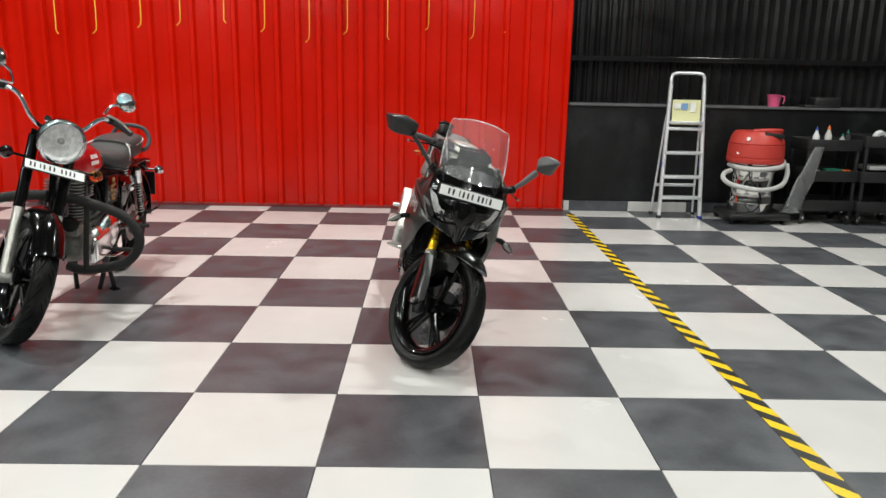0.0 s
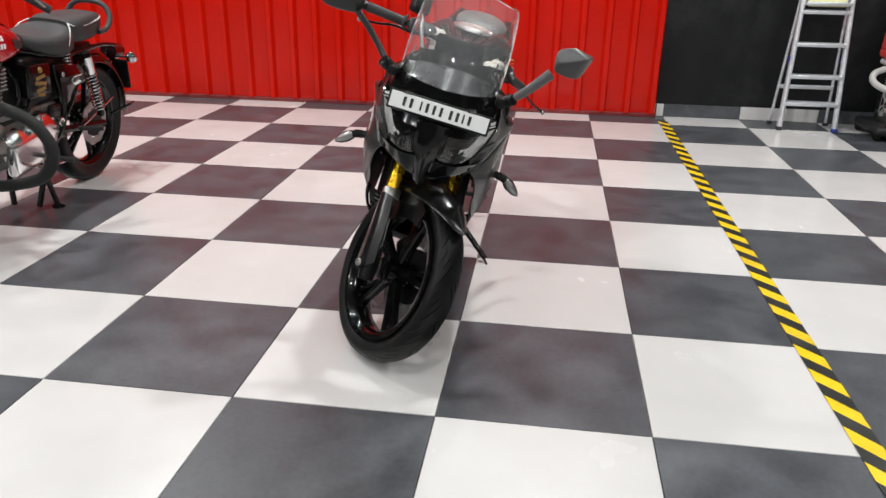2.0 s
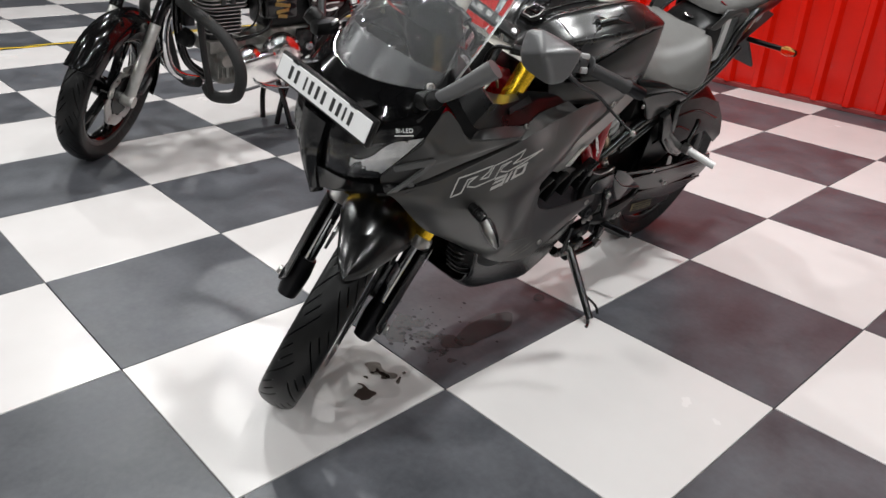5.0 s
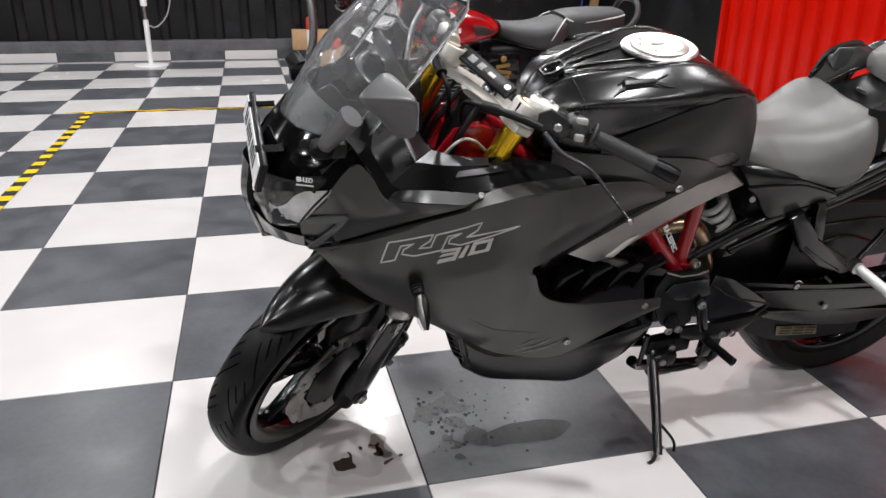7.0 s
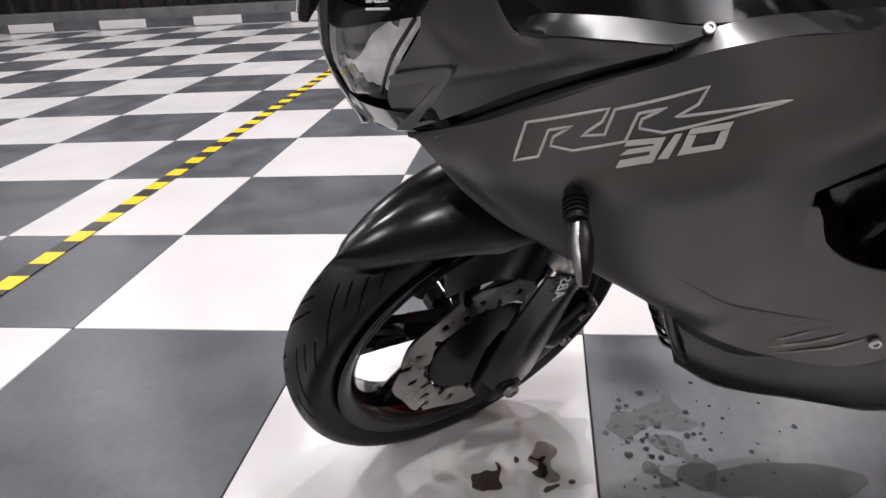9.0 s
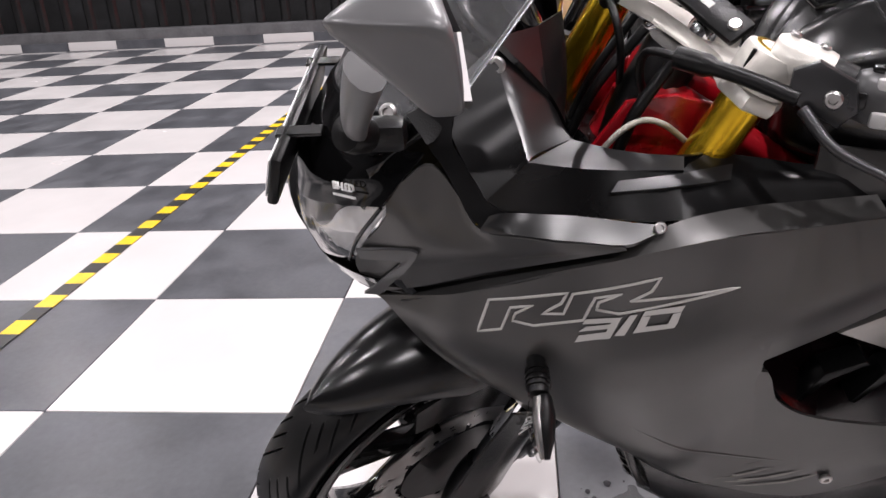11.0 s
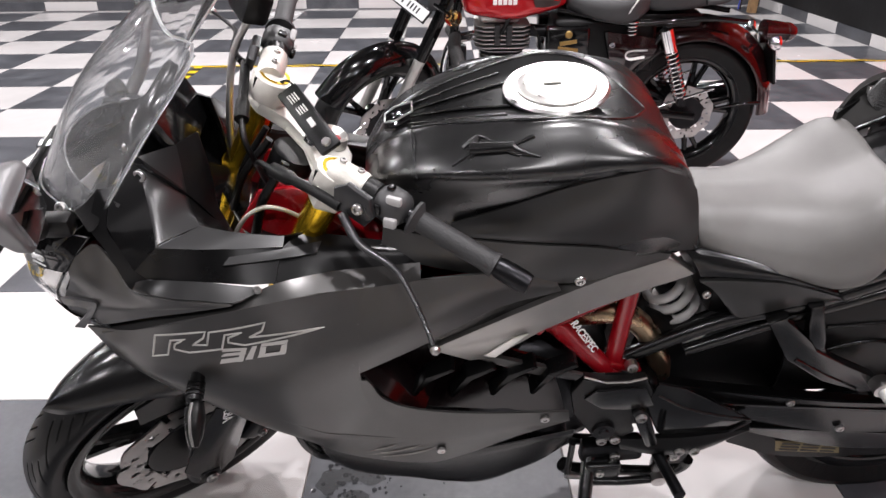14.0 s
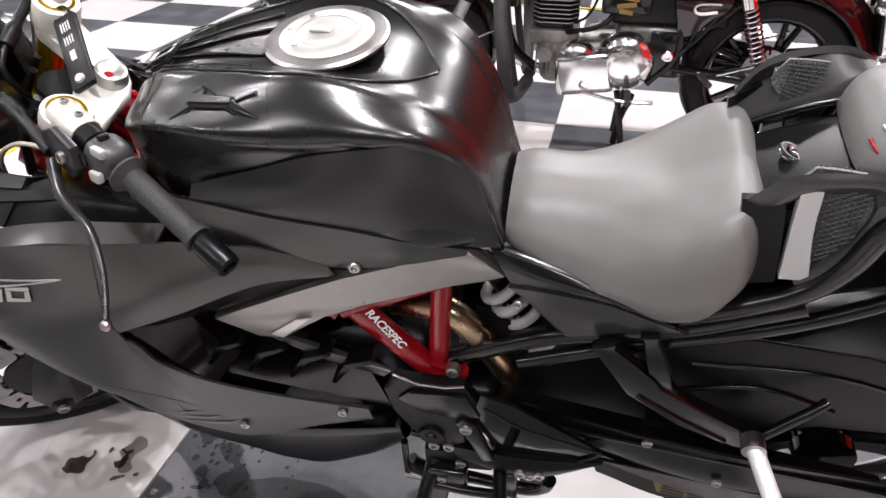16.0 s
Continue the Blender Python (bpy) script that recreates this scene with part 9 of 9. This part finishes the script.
part("body", made(box, (0, 0, 0.02), (0.34, 0.25, 0.035), 0.006), PEARL, bx, smooth=40)
bag = thing("plastic_bag", pose(3.34, 3.93, 0.0), "clear plastic bag hanging from the trolley corner", "bag")
bm = bm_new()
secs = []
for k in range(9):
    t = k / 8
    w = 0.04 + 0.035 * min(1, t * 2)
    cx = 0.04 - 0.20 * t
    secs.append([(cx + w * math.cos(a) * (1 + 0.15 * math.sin(7 * a + k)), 0.025 * math.sin(a), 0.74 - 0.62 * t) for a in (2 * math.pi * q / 18 for q in range(18))])
rings(bm, secs)
part("film", bm, FILM, bag, smooth=60)
brush = thing("coloured_brush", pose(4.52, 4.05, 0.525), "brush with green and yellow bristles on the trolley", "brush")
for k, mat in enumerate((GREEN_P, TAPE_Y, ORANGE_P, GREEN_P)):
    part("bristles", made(box, (-0.06 + 0.04 * k, 0, 0.07), (0.035, 0.08, 0.14), 0.01), mat, brush, smooth=40)
part("handle", made(tube, [(0.0, 0.0, 0.14), (0.0, 0.0, 0.30)], 0.012, 10, None), TROLLEY, brush, smooth=50)
mug = thing("plastic_mug", pose(3.205, 4.6, LEDGE_Z + 0.024), "pink plastic mug on the dusty ledge", "mug")
part("cup", made(lathe, [(0.0, 0.0), (0.052, 0.0), (0.066, 0.115), (0.069, 0.118), (0.062, 0.116), (0.048, 0.008), (0.0, 0.008)], (0, 0, 0), (0, 0, 1), 26), PINK, mug, smooth=50)
part("handle", made(tube, [(0.062, 0, 0.10), (0.098, 0, 0.098), (0.10, 0, 0.05), (0.09, 0, 0.03)], 0.007, 8, 16), PINK, mug, smooth=60)
gear = thing("black_case", pose(3.72, 4.6, LEDGE_Z + 0.024), "black plastic case on the dusty ledge", "case")
part("body", made(box, (0, 0, 0.05), (0.26, 0.14, 0.10), 0.02, None, 3), TROLLEY, gear, smooth=40)
part("lid", made(box, (-0.05, 0, 0.012), (0.36, 0.15, 0.022), 0.008), TROLLEY, gear, smooth=40)

# far left corner
pole = thing("white_stand", pose(-7.58, -0.78, 0), "white metal pole on a round base plate with a grey cable", "pole stand")
part("base", made(lathe, [(0, 0.02), (0.05, 0.02), (0.17, 0.008), (0.18, 0.0), (0, 0)], (0, 0, 0), (0, 0, 1), 32), WHITE_P, pole, smooth=40)
part("lower_tube", made(tube, [(0, 0, 0.015), (0, 0, 0.48)], 0.028, 16, None), WHITE_P, pole, smooth=50)
part("joint", made(tube, [(0, 0, 0.48), (0, 0, 0.64)], 0.019, 14, None), STEEL, pole, smooth=50)
part("upper_tube", made(tube, [(0, 0, 0.62), (0, 0, 1.75)], 0.034, 16, None), WHITE_P, pole, smooth=50)
part("cable", made(tube, [(0.0, 0.03, 0.42), (0.0, 0.10, 0.40), (0.0, 0.22, 0.52), (0.0, 0.28, 0.75), (0.0, 0.27, 1.2), (0, 0.10, 1.7)], 0.007, 8, 30), PEARL, pole, smooth=60)
crt = thing("cardboard_carton", pose(-7.72, 0.98, 0.22 * 0), "small brown cardboard carton by the black wall", "carton")
part("box", made(box, (0, 0, 0.24), (0.16, 0.42, 0.22), 0.005), CARD, crt, smooth=40)
part("strip", made(box, (0.0825, 0, 0.24), (0.003, 0.09, 0.22)), CLOTH, crt, "pale tape strip")
part("stand", made(box, (0, 0, 0.065), (0.14, 0.36, 0.13), 0.004), TROLLEY, crt, smooth=40)
ext = thing("red_canister", pose(-7.72, 1.0, 0.352), "red canister standing on the carton", "canister")
part("body", made(lathe, [(0, 0), (0.06, 0.0), (0.065, 0.02), (0.065, 0.12), (0.03, 0.15), (0.03, 0.16), (0, 0.16)], (0, 0, 0), (0, 0, 1), 22), VAC_RED, ext, smooth=50)
part("valve", made(box, (0, 0.01, 0.19), (0.03, 0.12, 0.06), 0.012), TROLLEY, ext, smooth=40)
post = thing("wooden_post", pose(-7.35, 4.30, 0), "raw wooden post leaning in the wall corner", "wooden post")
part("timber", made(tube, [(0, 0, 0.0), (0.06, 0.10, 2.2)], 0.055, 4, None), WOOD, post)
pipe = thing("cable_bundle", pose(-7.6, 4.25, 0), "thin blue and violet cables hanging in the corner", "cable")
for k, mat in enumerate((BLUE_P, MAROON)):
    part("cable", made(tube, [(0.05 * k, 0, 0.004), (0.05 * k + 0.02, 0.05, 1.0), (0.05 * k - 0.03, 0.1, 2.4)], 0.009, 8, 20), mat, pipe, smooth=60)

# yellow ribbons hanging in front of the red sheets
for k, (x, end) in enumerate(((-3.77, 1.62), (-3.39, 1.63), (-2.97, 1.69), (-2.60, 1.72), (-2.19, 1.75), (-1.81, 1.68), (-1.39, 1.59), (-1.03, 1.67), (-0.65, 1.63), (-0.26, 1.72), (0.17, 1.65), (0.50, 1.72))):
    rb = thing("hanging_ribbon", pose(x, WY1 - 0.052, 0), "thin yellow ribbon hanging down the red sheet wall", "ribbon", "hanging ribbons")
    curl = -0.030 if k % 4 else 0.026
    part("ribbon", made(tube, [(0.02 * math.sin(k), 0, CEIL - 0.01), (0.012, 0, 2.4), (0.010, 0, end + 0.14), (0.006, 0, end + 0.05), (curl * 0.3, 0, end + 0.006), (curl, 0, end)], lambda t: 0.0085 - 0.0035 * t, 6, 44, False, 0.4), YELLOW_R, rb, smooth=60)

# water splashed on the tiles under the sport motorcycle
WATER = material("thin water film", (0.048, 0.049, 0.053), 0.04, vary=0.2)
rnd = random.Random(5)
wet = bm_new()
for k in range(120):
    cx, cy = -0.25 + rnd.gauss(0, 0.055), 0.70 + rnd.gauss(0, 0.04)
    if k > 85:
        cx, cy = -0.24 + rnd.gauss(0, 0.08), 0.80 + rnd.gauss(0, 0.08)
    r = min(0.008, abs(rnd.gauss(0, 0.0026)) + 0.0010)
    if not (-0.59 < cx < -0.02 and 0.62 < cy < 1.18):
        continue
    pts = []
    for q in range(12):
        b = 2 * math.pi * q / 12
        rr_ = r * (1 + 0.35 * noise.noise(Vector((math.cos(b) * 1.5, math.sin(b) * 1.5, k * 2.3))))
        pts.append((cx + rr_ * 1.3 * math.cos(b), cy + rr_ * math.sin(b)))
    top = wet.verts.new((cx, cy, 0.0016))
    ring = [wet.verts.new((x, y, 0.0008)) for x, y in pts]
    for q in range(12):
        wet.faces.new((ring[q], ring[(q + 1) % 12], top))
tagged(part("water_drops", wet, WATER, None, smooth=80), "wet splashes of water on the tiles", "water drops", kind="stuff")


# water, dirt and a laid streak of shade on the tiles
def film(name, x0, x1, y0, y1, rule, mat, z, label, cell=0.005):
    """A thin ragged film where rule(x, y) is above nought, its edge traced between grid points."""
    nx, ny = int((x1 - x0) / cell), int((y1 - y0) / cell)
    val = [[rule(x0 + i * cell, y0 + j * cell) for j in range(ny + 1)] for i in range(nx + 1)]
    bm = bm_new()
    seen = {}

    def vert(p):
        key = (round(p[0], 5), round(p[1], 5))
        if key not in seen:
            seen[key] = bm.verts.new((*key, z))
        return seen[key]
    for i in range(nx):
        for j in range(ny):
            ring = ((i, j), (i + 1, j), (i + 1, j + 1), (i, j + 1))
            pts = []
            for (a, b), (c, d) in zip(ring, ring[1:] + ring[:1]):
                va, vb = val[a][b], val[c][d]
                if va > 0:
                    pts.append((x0 + a * cell, y0 + b * cell))
                if (va > 0) != (vb > 0):
                    t = va / (va - vb)
                    pts.append((x0 + (a + (c - a) * t) * cell, y0 + (b + (d - b) * t) * cell))
            vs = list(dict.fromkeys(vert(p) for p in pts))
            if len(vs) > 2:
                try:
                    bm.faces.new(vs)
                except ValueError:
                    pass
    return tagged(part(name, bm, mat), label, "floor stain", kind="stuff")


def blotch(cx, cy, rx, ry, seed, scale, bias=0.0, turn=0.0):
    """A rule for film(): noise that fades out from a centre."""
    ct, st = math.cos(turn), math.sin(turn)

    def rule(x, y):
        a, b = ((x - cx) * ct + (y - cy) * st) / rx, ((y - cy) * ct - (x - cx) * st) / ry
        n = noise.noise(Vector((x * scale, y * scale, seed))) + 0.5 * noise.noise(Vector((x * scale * 2.3, y * scale * 2.3, seed + 7)))
        return n + bias + 0.55 - 0.9 * (a * a + b * b)
    return rule


CLEAN_FILM = thin_glass("clear water film", (0.93, 0.925, 0.92), 0.012, 1.36)
GREY_FILM = thin_glass("grey dirty water", (0.62, 0.59, 0.57), 0.02, 1.36)
# darkens the dark tile, both for wet patches and for the bike's shade
WET_SHADE_FILM = thin_glass("water film and shade on dark tile", (0.52, 0.52, 0.52), 0.5, 1.33)
MUD = thin_glass("brown dirty water", (0.30, 0.265, 0.25), 0.03, 1.4)
film("water_film", -0.42, 0.0, 0.28, 0.598, blotch(-0.20, 0.46, 0.17, 0.15, 3.1, 9.0), CLEAN_FILM, 0.0014, "clear water film on the white tile")
film("dirty_water", -0.36, 0.0, 0.30, 0.598, blotch(-0.19, 0.48, 0.14, 0.13, 11.7, 13.0, -0.62), GREY_FILM, 0.0019, "grey dirty water on the white tile")
film("dirty_smear", -0.34, 0.0, 0.36, 0.598, blotch(-0.155, 0.50, 0.11, 0.055, 5.3, 24.0, -0.60, 0.5), MUD, 0.0024, "brown dirty smears on the white tile", 0.004)
film("dirty_smear", -0.30, 0.0, 0.34, 0.50, blotch(-0.125, 0.425, 0.04, 0.03, 8.3, 26.0, -0.25), MUD, 0.0026, "brown dirty smears on the white tile", 0.004)
film("wet_patch", -0.42, -0.004, 0.602, 1.05, blotch(-0.20, 0.72, 0.17, 0.10, 2.4, 14.0, -0.28), WET_SHADE_FILM, 0.0014, "wet patches on the dark tile")
# the bike's shadow on the tile, put in as a darkening film
film("shade_streak", -0.40, -0.004, 0.66, 1.19, blotch(-0.15, 0.97, 0.050, 0.36, 6.6, 7.0, -0.10, 0.12), WET_SHADE_FILM, 0.0016, "shade under the motorcycle laid as a dark film on the dark tile")

# ---- hazard tape on the floor ----
def tape_line(start, along, length, width, name, slant, pitch=0.098):
    """A laid tape of slanting yellow and black stripes, 4 mm above the tiles."""
    along = Vector(along)
    side = Vector((-along.y, along.x, 0))
    o = Vector(start)
    t = thing(name, None, "worn yellow and black striped hazard tape stuck on the tiles", "floor tape", "hazard tape lines")
    for mat, off, pname in ((TAPE_Y, 0.0, "yellow_stripe"), (TAPE_K, 0.5, "black_stripe")):
        bm = bm_new()
        q = [along * (a + slant * w) + side * width * w for a, w in ((0, -0.5), (pitch / 2, -0.5), (pitch / 2, 0.5), (0, 0.5))]
        lo, hi = ([bm.verts.new(p + Vector((0, 0, z))) for p in q] for z in (0, 0.002))
        bm.faces.new(hi)
        for i in range(4):
            bm.faces.new((lo[i], lo[(i + 1) % 4], hi[(i + 1) % 4], hi[i]))
        me = bpy.data.meshes.new(pname)
        bmesh.ops.recalc_face_normals(bm, faces=bm.faces)
        bm.to_mesh(me)
        bm.free()
        me.materials.append(mat)
        for k in range(int(length / pitch)):
            ob = new(pname, me)
            ob.location = o + along * (k + off) * pitch
            ob.parent = t


tape_line((1.172, -3.988, 0.002), (0, 1, 0), 8.42, 0.074, "floor_tape", 0.085, 0.16)
tape_line((-4.828, -0.937, 0.002), (1, 0, 0), 5.93, 0.062, "floor_tape", 0.0, 0.1715)
tape_line((-4.80, -0.97, 0.0042), (0, 1, 0), 5.4, 0.055, "floor_tape", -0.3, 0.30)

# ---- floor tiles and skirting ----
GAP = 0.0016
tile_mesh = {}
for key, mat in ((0, TILE_DARK), (1, TILE_WHITE)):
    bm = made(box, (0, 0, -0.005), (TILE - GAP * 2, TILE - GAP * 2, 0.01), 0.0012, None, 1)
    me = bpy.data.meshes.new("tile")
    bm.to_mesh(me)
    bm.free()
    me.materials.append(mat)
    tile_mesh[key] = me
rest = {0: bm_new(), 1: bm_new()}
for i in range(-14, 11):
    for j in range(-14, 8):
        cx, cy = (i + 0.5) * TILE, (j + 0.5) * TILE
        key = (i + j) % 2
        near = -12 <= i <= 4 and -6 <= j <= 7
        if near:
            ob = new("tile", tile_mesh[key])
            ob.location = (cx, cy, random.uniform(-0.0004, 0.0004))
            ob.parent = floor
        else:
            box(rest[key], (cx, cy, -0.005), (TILE - GAP * 2, TILE - GAP * 2, 0.01))
for key, mat in ((0, TILE_DARK), (1, TILE_WHITE)):
    part("far_tiles", rest[key], mat, floor, kind="stuff")

for j in range(-14, 8):
    key = (j % 2 == 0)
    y0, y1 = j * TILE, min((j + 1) * TILE, WY1)
    if y1 > y0:
        part("skirting_tile", made(box, (WX0 + 0.005, (y0 + y1) / 2, 0.052), (0.012, y1 - y0 - 0.004, 0.1), 0.0015), TILE_WHITE if key else TILE_DARK, wall_w)
for i in range(-13, 11):
    x0, x1 = i * TILE, (i + 1) * TILE
    for lo, hi, w, y in ((WX0, RED_X0 - 0.05, wall_l, WY1 + 0.066), (RED_X1 + 0.01, WX1, wall_r, WY1 + 0.026)):
        a, b = max(x0, lo), min(x1, hi)
        if b - a > 0.02:
            part("skirting_tile", made(box, ((a + b) / 2, y, 0.052), (b - a - 0.004, 0.012, 0.1), 0.0015), TILE_WHITE if (i % 2 == 1) else TILE_DARK, w)
